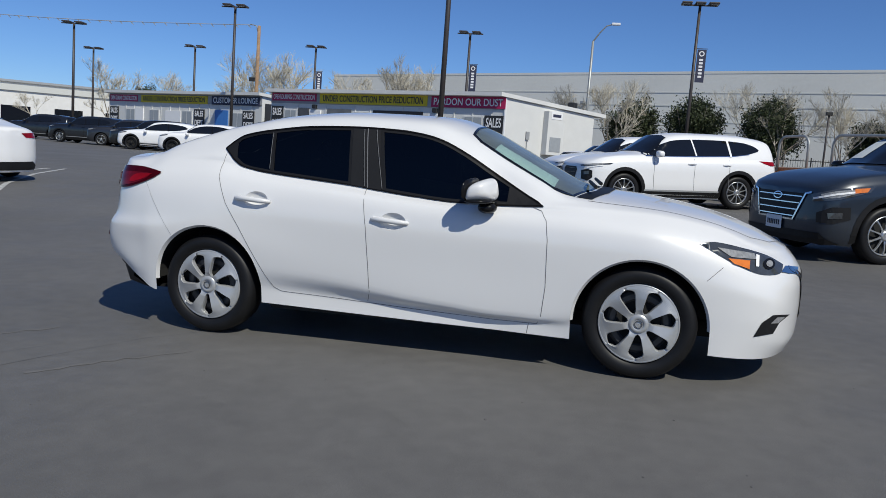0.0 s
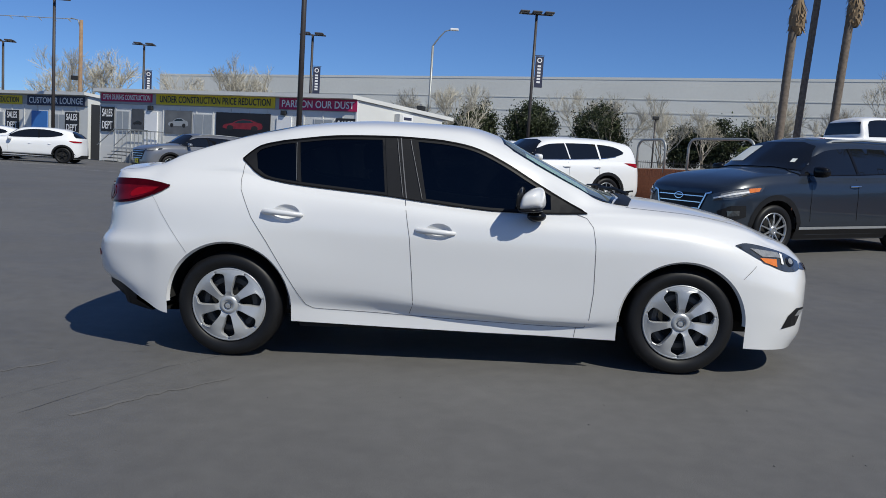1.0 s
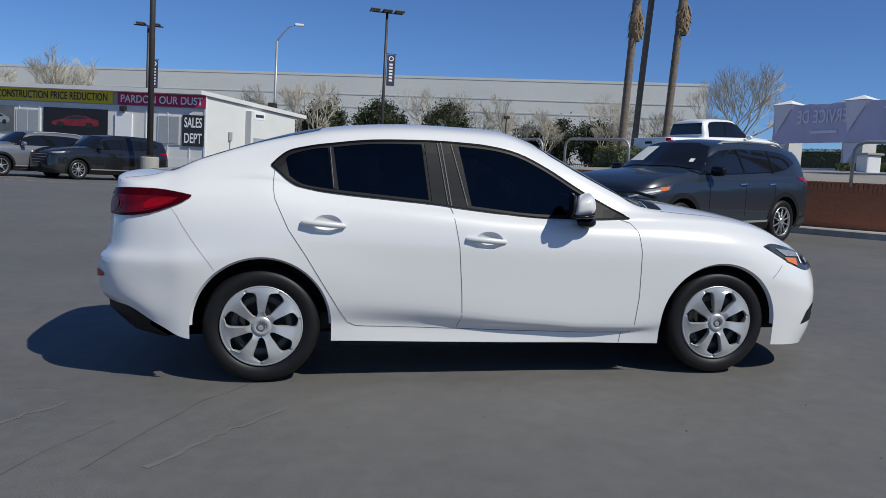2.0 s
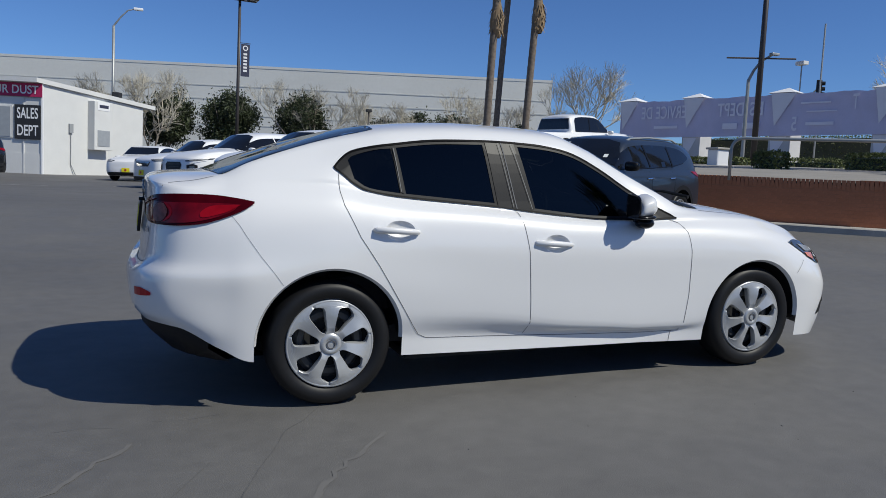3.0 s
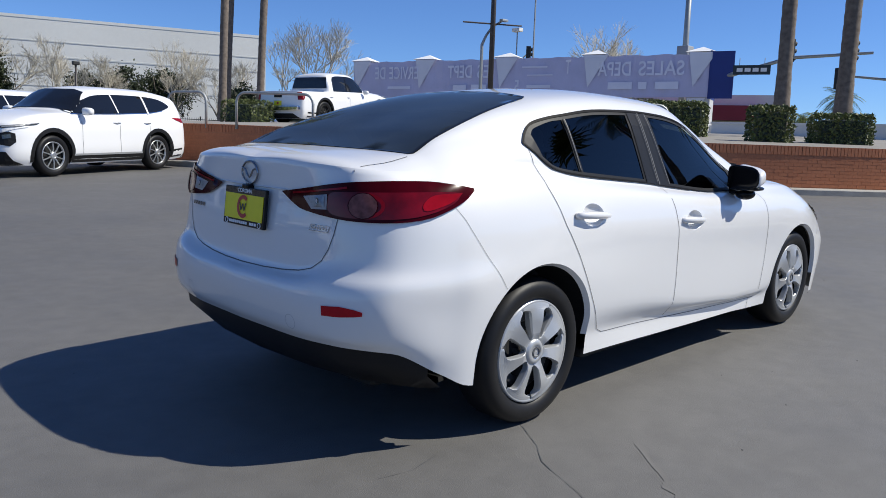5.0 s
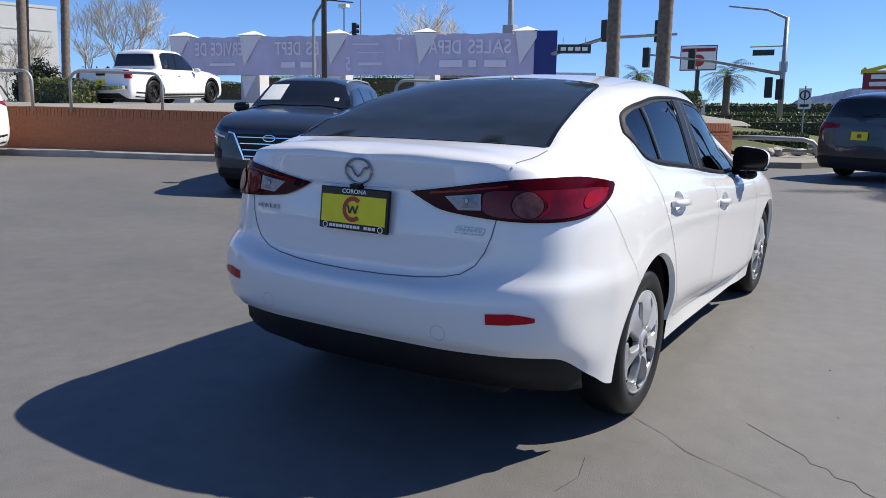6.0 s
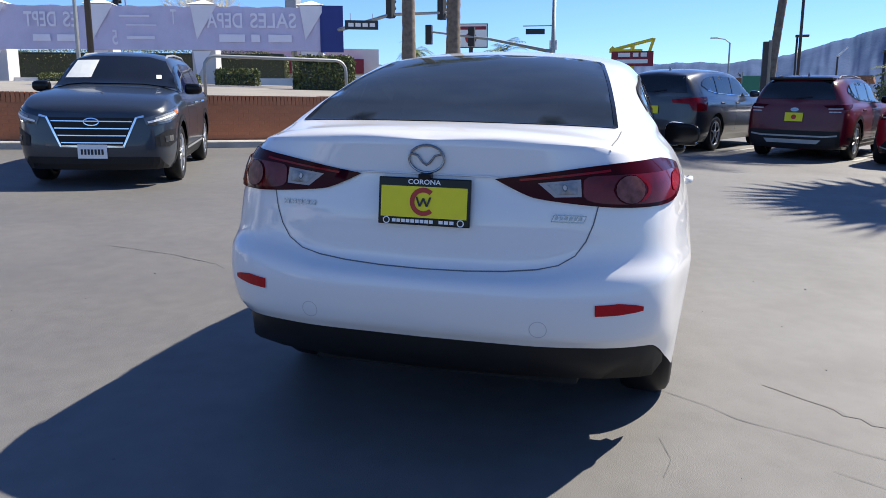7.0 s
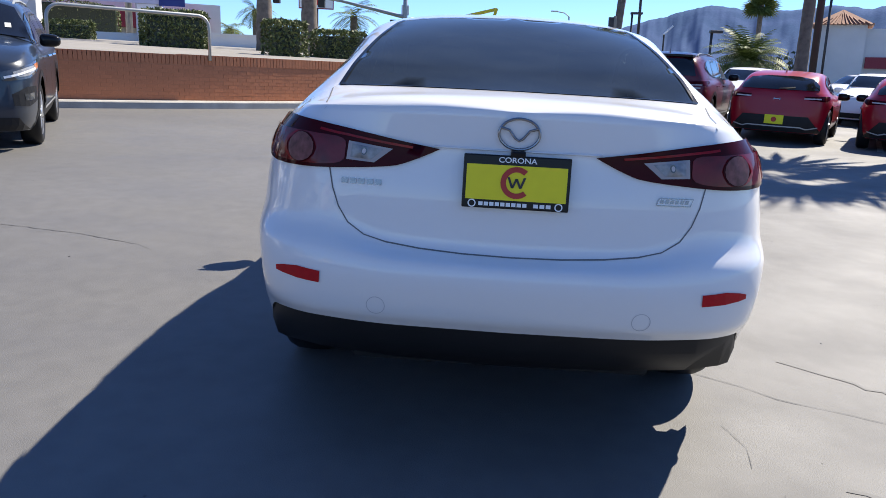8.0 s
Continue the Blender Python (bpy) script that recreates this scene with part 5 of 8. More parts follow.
def parked_car(name, label, category, m, shape, paint, length, width, height, base, front, tyre, spokes=10, style="alloy", clad=False,
               tail=None, head=None, grille=None, plate=None, plate_at=None, rails=False, group="", bars=CHROME, frame_mat=None, pillar_mat=None, fog=False, rear_trim=.40, spoiler=False, front_trim=.36, sheet=False, dark_mirror=False, amber=True, tail_mat=None, clear_bars=(), diffuser=False, fin=None):
    """A parked vehicle: lofted skin, glazing, lamps, grille, wheels, mirrors, plate."""
    car = thing(name, label, category, m, group)
    S = SHAPES[shape]
    x0 = -(length - base - front) - base / 2
    fx = lambda f: x0 + f * length
    hw, z0 = width / 2, .21 if shape != "sedan" else .18
    cols, spines = [], []
    for (f, yf), e, sx, sz in zip(S["ends"], S["edge"], S["sx"], S["sz"]):
        ze = e * height
        col = []
        near_end = min(f, 1 - f) < .06
        for k, (yy, zz) in enumerate(zip((.90, .965, 1.0, 1.0, .975, .905), (0, .14, .36, .66, .88, 1))):
            zb = z0 + (.015 if near_end else 0)
            bulge = (.00, .025, .03, .01, -.005, -.02)[k] * max(0, 1 - min(f, 1 - f) / .08)
            col.append((fx(f) + (-bulge if f < .5 else bulge), yf * hw * yy, zb + (ze - zb) * zz))
        cols.append(col)
        spines.append((fx(sx) + (.02 if f < .5 else -.02) * (max(0, 1 - min(f, 1 - f) / .08)), sz * height))
    tops = [t and [(y * hw, z * height) for y, z in t] for t in S.get("tops", [None] * len(cols))]
    bm = car_shell(cols, spines, tops, nu=4, nv=3)
    bvh = BVHTree.FromBMesh(bm)
    wx = (-base / 2, base / 2)
    for s, d in ((-1, (0, 1, 0)), (1, (0, -1, 0))):
        for x in wx:
            cut_out(bm, arch(x, tyre + .01, tyre + .055, .05, 18), d, lambda c, s=s: c.y * s > hw * .5 and c.z < height * .62)
    part("body", bm, paint, car, smooth=True)
    P = lambda pts: [(fx(f), 0, z * height) for f, z in pts]
    Q = lambda pts: [(0, y * hw, z * height) for y, z in pts]
    for s, d in ((-1, (0, 1, 0)), (1, (0, -1, 0))):
        part("side_window", panel_bm(bvh, rounded(P(S["dlo"]), 1), d, .010, .06), GLASS_DARK, car, "dark tinted side glass", smooth=True)
        zt, zl = max(z for _, z in S["dlo"]), min(z for _, z in S["dlo"])
        for k, f in enumerate(S["pillars"]):
            wd = .045 if not pillar_mat else (.05, .032)[k]
            part("pillar", strip_bm(bvh, [(fx(f) + .03 * k, 0, height * (zt - .005)), (fx(f - .012), 0, height * (zl + .02))], d, wd, .016, .05), pillar_mat or GLOSS_BLACK, car)
        if shape in ("suv", "pickup", "sedan"):
            line = [q for q in P(S["dlo"])]
            lowest = line[-4:] if shape != "sedan" else line[-5:]
            part("window_trim", strip_bm(bvh, lowest, d, .022, .009, .1), CHROME if pillar_mat else GLOSS_BLACK, car)
        seam = SEAM if paint in (WHITE_CAR2, SILVER_CAR) else GLOSS_BLACK
        gaps = [f for f in (S["pillars"][0], .66) + tuple(S["pillars"][1:]) if not (shape == "hatch" and f < .5)]
        for f in gaps:
            part("door_gap", strip_bm(bvh, [(fx(f), 0, height * (.65 if shape == "suv" else .58)), (fx(f + .004), 0, height * .40), (fx(f), 0, height * .22)], d, .008, .003, .1), seam, car)
        hz = .585 if shape == "suv" else .525
        for f in (.47, .29):
            part("door_handle", tube_bm([(fx(f) - .10, s * hw * .985, height * hz), (fx(f), s * (hw * .985 + .03), height * (hz + .002)), (fx(f) + .10, s * hw * .985, height * (hz - .003))], .014, 6), CHROME if frame_mat else paint, car)
        mz = height * (.665 if shape == "suv" else .60)
        mh = bmesh.new()
        bmesh.ops.create_icosphere(mh, subdivisions=3, radius=1)
        pw = lambda q, p: math.copysign(abs(q) ** p, q)
        for v in mh.verts:
            v.co = Vector((fx(.645) + .075 * pw(v.co.x, .7), s * (hw * .96 + .10 + .115 * pw(v.co.y, .6)), mz + .06 + .075 * pw(v.co.z, .65) * (1 - .15 * v.co.y)))
        part("door_mirror", mh, GLOSS_BLACK if dark_mirror else paint, car, smooth=True)
        if clad:
            cl = bmesh.new()
            for x in wx:
                ring = [(x + (tyre + .085) * math.cos(a), 0, tyre + .01 + (tyre + .085) * math.sin(a)) for a in (math.pi * (k / 16 * 1.16 - .08) for k in range(17))]
                strip_bm(bvh, ring, d, .075, .006, .2, bm=cl)
            strip_bm(bvh, [(wx[0] + tyre + .06, 0, .30), (wx[1] - tyre - .06, 0, .30)], d, .13, .006, .2, bm=cl)
            strip_bm(bvh, [(wx[0] - tyre - .05, 0, .34), (fx(.055), 0, .37)], d, .17, .006, .1, bm=cl)
            part("cladding", cl, BLACK_TRIM, car, "black plastic cladding")
            part("sill_trim", strip_bm(bvh, [(wx[0] + tyre + .1, 0, .385), (wx[1] - tyre - .1, 0, .385)], d, .035, .009, .2), WHEEL_SILVER, car)
        if rails:
            ry = hw * .60
            part("roof_rail", tube_bm([(fx(.13), s * ry, height * .945), (fx(.17), s * ry, height * .975), (fx(.36), s * ry, height * .986), (fx(.50), s * ry, height * .966), (fx(.535), s * ry, height * .935)], .018, 6), GALV if paint != BLACK_CAR else BLACK_TRIM, car)
        for x in wx:
            wl = bmesh.new()
            a, b = [], []
            for k in range(15):
                t = math.pi * k / 14
                c, z = x + (tyre + .06) * math.cos(t), tyre + .01 + (tyre + .06) * math.sin(t)
                a.append(wl.verts.new((c, s * hw * .55, z)))
                b.append(wl.verts.new((c, s * hw * .955, z)))
            for k in range(14):
                wl.faces.new((a[k], a[k + 1], b[k + 1], b[k]))
            wl.faces.new(a)
            part("wheel_well", wl, DARK_WELL, car, normals=False)
            wheel(car, x, s * (hw - .125), tyre, tyre, .22, tyre * .69, spokes, style, s)
        # lamps on this side
        F3 = lambda pts: [(fx(f), y * hw * s, z * height) for f, y, z in pts]
        if tail:
            tl = part("tail_lamp", panel_bm(bvh, F3(tail), (1, -s * .8, 0), .008, .06), tail_mat or LENS_RED, car, "red tail lamp", smooth=True)
            for y0, y1, z in clear_bars:
                part("reversing_lens", panel_bm(bvh, [(0, s * hw * y0, z * height - .012), (0, s * hw * y1, z * height - .008), (0, s * hw * y1, z * height + .012), (0, s * hw * y0, z * height + .010)], (1, 0, 0), .016, .06), REVERSE_LENS, tl)
        if head:
            hl = part("headlamp", panel_bm(bvh, F3(head), (-.8, -s * .8, 0), .008, .06), LENS_SMOKE, car, "smoked headlamp", smooth=True)
            if fog:
                if amber:
                    part("indicator_lens", panel_bm(bvh, F3([(.915, .97, .552), (.872, .99, .562), (.88, .99, .532), (.915, .97, .520)]), (-.8, -s * .8, 0), .014, .06), LENS_AMBER, hl)
                pod = [(.978, .70, .37), (.955, .84, .415), (.92, .965, .42), (.918, .97, .33), (.955, .88, .295), (.98, .72, .30)]
                if not amber:
                    pod = [(.985, .60, .455), (.965, .78, .475), (.95, .86, .455), (.95, .87, .37), (.965, .80, .325), (.985, .63, .345)]
                fb = part("fog_lamp", panel_bm(bvh, F3(pod), (-.8, -s * .8, 0), .008, .06), BLACK_TRIM, car, "fog lamp in a black bezel")
                part("fog_lens", panel_bm(bvh, F3([(.96, .80, .372), (.935, .92, .378), (.935, .92, .335), (.96, .82, .330)] if amber else [(.975, .68, .44), (.96, .80, .45), (.96, .81, .41), (.975, .69, .40)]), (-.8, -s * .8, 0), .012, .06), LENS_SMOKE, fb)
                part("light_guide", strip_bm(bvh, F3([(.985, .66, .470), (.955, .885, .508), (.915, .972, .528)]), (-.8, -s * .8, 0), .022, .0165, .06), PRINT_WHITE, hl, "white light guide")
            c = [sum(q) / len(head) for q in zip(*head)]
            part("lamp_lens", panel_bm(bvh, F3([tuple(c[i] + (q[i] - c[i]) * .62 for i in range(3)) for q in head]), (-.8, -s * .8, 0), .012, .06), LENS_CLEAR, hl)
    part("rear_window", panel_bm(bvh, Q(S["rear"]), (1, 0, 0) if shape != "sedan" else (.8, 0, -.6), .012, .06), GLASS_DARK, car, "dark tinted rear window", smooth=True)
    part("windscreen", panel_bm(bvh, Q(S["screen"]), (-1, 0, 0), .012, .06), GLASS_DARK, car, "dark windscreen", smooth=True)
    for d, zt, yy in (((1, 0, 0), rear_trim, .86 if shape == "suv" else .62), ((-1, 0, 0), front_trim, .80)):
        part("bumper_trim", panel_bm(bvh, [(0, -hw * yy, zt), (0, hw * yy, zt), (0, hw * .88, .235), (0, -hw * .88, .235)], d, .012, .06), BLACK_TRIM, car, "black lower bumper trim")
    if sheet:
        part("price_sheet", panel_bm(bvh, Q([(-.71, .765), (-.60, .905), (-.28, .912), (-.33, .77)]), (-1, 0, 0), .017, .06), PAPER, car, "pale price sheet on the screen")
        part("small_sheet", panel_bm(bvh, Q([(.56, .77), (.55, .80), (.62, .80), (.63, .77)]), (-1, 0, 0), .017, .06), PAPER, car)
    if fin:
        fb = bmesh.new()
        fz = fin[1] * height - .01
        lo = [fb.verts.new((fx(fin[0]) + dx, dy, fz)) for dx, dy in ((-.10, 0), (-.02, .022), (.08, 0), (-.02, -.022))]
        hi = fb.verts.new((fx(fin[0]) - .07, 0, fz + .085))
        fb.faces.new(lo[::-1])
        for k in range(4):
            fb.faces.new((lo[k], lo[(k + 1) % 4], hi))
        part("antenna_fin", fb, paint, car)
        zw = min(z for _, z in S["rear"])
        part("rear_wiper", strip_bm(bvh, Q([(0, zw + .004), (-.30, zw + .028)]), (1, 0, 0), .022, .022, .1), BLACK_TRIM, car, "black rear wiper")
    if diffuser:
        part("silver_lip", strip_bm(bvh, Q([(-.80, .255), (-.60, .225), (-.50, .245), (.50, .245), (.60, .225), (.80, .255)]), (1, 0, 0), .018, .020, .06), WHEEL_SILVER, car, "silver line under the bumper")
        for y in (-.36, -.18, .18, .36):
            part("diffuser_vane", strip_bm(bvh, Q([(y, .165), (y, .235)]), (1, 0, 0), .022, .020, .06), GALV, car)
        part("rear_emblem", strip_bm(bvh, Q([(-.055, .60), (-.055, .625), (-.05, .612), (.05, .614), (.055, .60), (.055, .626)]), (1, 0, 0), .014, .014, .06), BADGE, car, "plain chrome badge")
    if spoiler:
        sp = box_bm(fx(.035), fx(.10), -hw * .60, hw * .60, height * .925, height * .955, .012)
        part("spoiler", sp, GLOSS_BLACK, car, "dark roof spoiler")
        part("skid_plate", panel_bm(bvh, Q([(-.55, .245), (.55, .245), (.48, .20), (-.48, .20)]), (1, 0, 0), .022, .1), GALV, car)
        part("silver_lip", strip_bm(bvh, Q([(-.82, .30), (-.60, .285), (.60, .285), (.82, .30)]), (1, 0, 0), .03, .022, .1), GALV, car, "silver line in the bumper")
        part("rear_emblem", panel_bm(bvh, [(0, .075 * math.cos(a), height * .585 + .038 * math.sin(a)) for a in (k * math.pi / 6 for k in range(12))], (1, 0, 0), .012, .1), BADGE, car, "plain chrome oval badge")
    if grille:
        g = part("grille", panel_bm(bvh, Q(grille), (-1, 0, 0), .008, .1), BLACK_TRIM, car, "black front grille")
        zs = [z for _, z in grille]
        ys = [abs(y) for y, _ in grille]
        if frame_mat:
            gl = [(grille[0][0] * 1.17, grille[0][1] + .012), grille[0], grille[3], grille[2], grille[1], (grille[1][0] * 1.17, grille[1][1] + .012)]
            part("grille_frame", strip_bm(bvh, Q(gl), (-1, 0, 0), .024, .018, .15), frame_mat, g, "chrome grille surround")
            em = [(0, .082 * math.cos(a), height * (grille[0][1] - .03) + .040 * math.sin(a)) for a in (k * math.pi / 8 for k in range(17))]
            part("front_emblem", strip_bm(bvh, em, (-1, 0, 0), .011, .026, .15), CHROME, g, "plain chrome oval badge")
        for k in range(4):
            t = (k + .5) / 4
            z = min(zs) + (max(zs) - min(zs)) * t
            y = (min(ys) + (max(ys) - min(ys)) * t) * .94
            part("grille_bar", strip_bm(bvh, Q([(-y, z), (y, z)]), (-1, 0, 0), .012, .014, .15), bars, g)
    if plate:
        px, pz = plate_at or (0, .44)
        d = (1, 0, 0) if px <= 0 else (-1, 0, 0)
        pts = [(0, -.16, pz * height - .08), (0, .16, pz * height - .08), (0, .16, pz * height + .08), (0, -.16, pz * height + .08)]
        pb = part("number_plate", panel_bm(bvh, pts, d, .024, .06), plate, car, "blank licence plate")
        bars = bmesh.new()
        if plate is PLATE_YELLOW:
            panel_bm(bvh, [(0, .045 * math.cos(a), pz * height + .045 * math.sin(a)) for a in (k * math.pi / 5 for k in range(10))], d, .027, .06, bm=bars)
        else:
            for k in range(7):
                y0 = -.125 + k * .037
                panel_bm(bvh, [(0, y0, pz * height - .035), (0, y0 + .024, pz * height - .035), (0, y0 + .024, pz * height + .025), (0, y0, pz * height + .025)], d, .027, .06, bm=bars)
        part("plate_bars", bars, PLATE_RED if plate is PLATE_YELLOW else PRINT_DARK, pb)
    part("underbody", box_bm(fx(.06), fx(.94), -hw * .6, hw * .6, .19, .30, .02), DARK_WELL, car)
    return car


TAIL_SUV = [(.012, .50, .638), (.04, .93, .648), (.10, 1, .652), (.085, 1, .622), (.05, .97, .592), (.015, .60, .60)]
HEAD_SLIM = [(.985, .50, .555), (.95, .88, .575), (.875, .98, .595), (.885, .98, .56), (.95, .90, .525), (.985, .60, .52)]
GRILLE_WIDE = [(-.62, .53), (.62, .53), (.42, .31), (-.42, .31)]
HEAD_TUC = [(.985, .60, .500), (.955, .88, .545), (.855, .99, .580), (.87, .99, .530), (.95, .90, .468), (.985, .64, .448)]
GRILLE_TUC = [(-.54, .50), (.54, .50), (.38, .30), (-.38, .30)]
HEAD_SF = [(.985, .52, .525), (.955, .88, .545), (.865, .985, .565), (.88, .985, .545), (.955, .90, .52), (.985, .56, .505)]
GRILLE_SF = [(-.42, .46), (-.34, .50), (.34, .50), (.42, .46), (.30, .30), (-.30, .30)]
ROW_A, ROW_B = 206, -25

suv = parked_car("suv_car", "slate blue compact SUV with a barred chrome grille", "car", on_ground(4.98, 6.52, ROW_A), "suv", SLATE_CAR, 4.48, 1.80, 1.65, 2.67, .88, .355, 10, "twin",
                 clad=True, tail=TAIL_SUV, head=HEAD_TUC, grille=GRILLE_TUC, plate=PLATE_WHITE, plate_at=(1, .265), rails=True, frame_mat=CHROME, fog=True, front_trim=.37, sheet=True, dark_mirror=True)

santa = parked_car("suv_car", "white midsize SUV with dark arch cladding, front to the lane", "car", on_ground(1.70, 13.65, ROW_A), "suv", WHITE_CAR2, 4.77, 1.89, 1.70, 2.765, .93, .375, 10, "alloy",
                   clad=True, tail=TAIL_SUV, head=HEAD_SF, grille=GRILLE_SF, plate=PLATE_YELLOW, plate_at=(1, .24), rails=False, bars=GLOSS_BLACK, group="white cars in the row", pillar_mat=WHITE_CAR2, fog=True, amber=False, front_trim=.46)
copy_thing(santa, on_ground(.72, 17.25, ROW_A))
parked_car("suv_car", "white crossover wagon with a black lower bumper", "car", on_ground(-.05, 22.1, ROW_A), "suv", WHITE_CAR2, 4.46, 1.8, 1.60, 2.67, .9, .34, 5, "twin",
           clad=True, tail=TAIL_SUV, head=HEAD_SLIM, grille=[(-.5, .51), (.5, .51), (.4, .42), (-.4, .42)], plate=PLATE_YELLOW, plate_at=(1, .3), rails=True, group="white cars in the row")
parked_car("hatch_car", "white electric hatchback with a flat nose beside the trailer", "car", on_ground(-1.75, 30.6, 248), "hatch", WHITE_CAR2, 4.6, 1.88, 1.48, 2.95, .85, .35, 5, "twin",
           tail=TAIL_SUV, head=HEAD_SLIM, plate=PLATE_YELLOW, plate_at=(1, .3), group="white cars in the row")

parked_car("suv_car", "silver compact SUV in front of the sales trailer", "car", on_ground(-11.25, 25.4, 226), "suv", SILVER_CAR, 4.6, 1.86, 1.66, 2.75, .9, .36, 5, "twin",
           clad=True, tail=TAIL_SUV, head=HEAD_SLIM, grille=GRILLE_WIDE, plate=PLATE_YELLOW, plate_at=(1, .27), rails=True, group="cars by the sales trailer")
parked_car("suv_car", "dark navy SUV with a chrome mesh grille", "car", on_ground(-8.8, 25.6, 226), "suv", BLACK_CAR, 4.78, 1.89, 1.68, 2.765, .93, .36, 10, "alloy",
           clad=True, tail=TAIL_SUV, head=HEAD_SLIM, grille=GRILLE_WIDE, rails=True, group="cars by the sales trailer")
ion = parked_car("hatch_car", "white electric hatchback with dark alloy wheels", "car", on_ground(-20.3, 29.6, 192), "hatch", WHITE_CAR2, 4.63, 1.89, 1.60, 3.0, .85, .36, 5, "dark",
                 clad=True, tail=TAIL_SUV, head=HEAD_SLIM, group="cars by the lounge trailer")
copy_thing(ion, on_ground(-24.5, 32.0, 196))
dk = parked_car("suv_car", "black SUV parked in the far row", "car", on_ground(-26.8, 34.2, 200), "suv", BLACK_CAR, 4.78, 1.89, 1.70, 2.765, .93, .36, 10, "alloy",
                clad=True, tail=TAIL_SUV, head=HEAD_SLIM, grille=GRILLE_WIDE, rails=True, group="cars by the lounge trailer")
gr = parked_car("suv_car", "grey SUV parked in the far row", "car", on_ground(-29.2, 35.2, 205), "suv", GREY_CAR, 4.6, 1.86, 1.66, 2.75, .9, .36, 5, "twin",
                tail=TAIL_SUV, head=HEAD_SLIM, grille=GRILLE_WIDE, group="cars by the lounge trailer")
copy_thing(dk, on_ground(-32.4, 35.6, 185))
copy_thing(dk, on_ground(-38.5, 38.5, 185))
copy_thing(gr, on_ground(-44.0, 44.5, 190))
parked_car("sedan_car", "white sedan parked across the lane, tail towards the white line", "car", on_ground(-13.2, 7.6, 170), "sedan", WHITE_CAR2, 4.9, 1.86, 1.45, 2.84, .95, .34, 5, "twin",
           tail=[(.008, .35, .66), (.04, .90, .67), (.13, 1, .66), (.12, 1, .63), (.05, .95, .59), (.01, .45, .60)], head=HEAD_SLIM)

parked_car("suv_car", "dark grey three-row SUV with a yellow dealer plate", "car", on_ground(14.55, -1.83, ROW_B), "suv", GREY_CAR, 4.94, 1.99, 1.73, 2.82, .97, .37, 5, "twin",
           tail=[(.012, .40, .625), (.04, .93, .65), (.11, 1, .66), (.10, 1, .50), (.05, .97, .49), (.03, .82, .50), (.02, .76, .575), (.012, .42, .585)], head=HEAD_SLIM, plate=PLATE_YELLOW, plate_at=(0, .50), rails=False, group="cars by the exit", rear_trim=.46, pillar_mat=GLOSS_BLACK, fin=(.17, .985))
parked_car("suv_car", "maroon SUV with a dark spoiler and yellow plate", "car", on_ground(13.25, -4.32, ROW_B), "suv", MAROON_CAR, 4.55, 1.86, 1.61, 2.66, .93, .36, 10, "alloy",
           clad=True, tail=TAIL_SUV, head=HEAD_SLIM, plate=PLATE_YELLOW, plate_at=(0, .50), rails=True, group="cars by the exit", rear_trim=.56, spoiler=True, dark_mirror=True, tail_mat=LENS_DARKRED, clear_bars=((.62, .86, .60), (.64, .84, .565)), fin=(.16, .985))
vel = parked_car("hatch_car", "bright red hatchback with a yellow dealer plate", "car", on_ground(11.9, -6.2, -27), "hatch", RED_CAR, 4.24, 1.80, 1.335, 2.65, .88, .335, 5, "twin",
                 tail=[(.012, .50, .66), (.04, .93, .67), (.10, 1, .67), (.095, 1, .63), (.05, .97, .60), (.015, .60, .615)], head=HEAD_SLIM, plate=PLATE_YELLOW, plate_at=(0, .335), group="cars by the exit", rear_trim=.52, dark_mirror=True, tail_mat=LENS_DARKRED, clear_bars=((.50, .80, .632),), diffuser=True, fin=(.20, .975))
copy_thing(vel, on_ground(11.05, -8.3, -27))
wc = parked_car("sedan_car", "white coupe-like sedan parked beyond the red hatchback", "car", on_ground(18.4, -11.2, 150), "sedan", WHITE_CAR2, 4.8, 1.85, 1.43, 2.84, .95, .34, 10, "alloy",
                tail=TAIL_SUV, head=HEAD_SLIM, group="cars by the restaurant")
copy_thing(wc, on_ground(20.5, -8.2, 150))
copy_thing(wc, on_ground(27.5, -15.0, 110))

truck = parked_car("pickup_truck", "white crew-cab pickup on the raised display pad", "truck", pose(13.6, 21.25, 2.0, 0, -3.5, 18), "pickup", WHITE_CAR2, 5.90, 2.02, 1.86, 3.55, 1.03, .41, 6, "dark",
                   clad=True, tail=[(.004, .80, .60), (.02, 1, .605), (.03, 1, .50), (.02, 1, .46), (.004, .82, .46)], head=HEAD_SLIM, plate=PLATE_YELLOW, plate_at=(0, .40))
part("tailgate_handle", box_bm(-3.14, -3.07, -.15, .15, .94, 1.02, .01), BLACK_TRIM, truck, "black tailgate handle")
part("rear_bumper", box_bm(-3.21, -3.02, -.92, .92, .50, .66, .03), CHROME, truck, "bright step bumper")


# ---- sales trailers ----
def window_part(parent, x0, x1, z0, z1, y=0.0):
    w = new("window")
    w.parent = parent
    part("window_frame", box_bm(x0 - .06, x1 + .06, y - .05, y + .02, z0 - .06, z1 + .06), TRAILER_WHITE, w)
    n = 2
    for k in range(n):
        a, b = x0 + (x1 - x0) * k / n, x0 + (x1 - x0) * (k + 1) / n
        part("pane", box_bm(a + .03, b - .03, y - .07, y - .05, z0, z1), WINDOW_GREY, w)
    return w


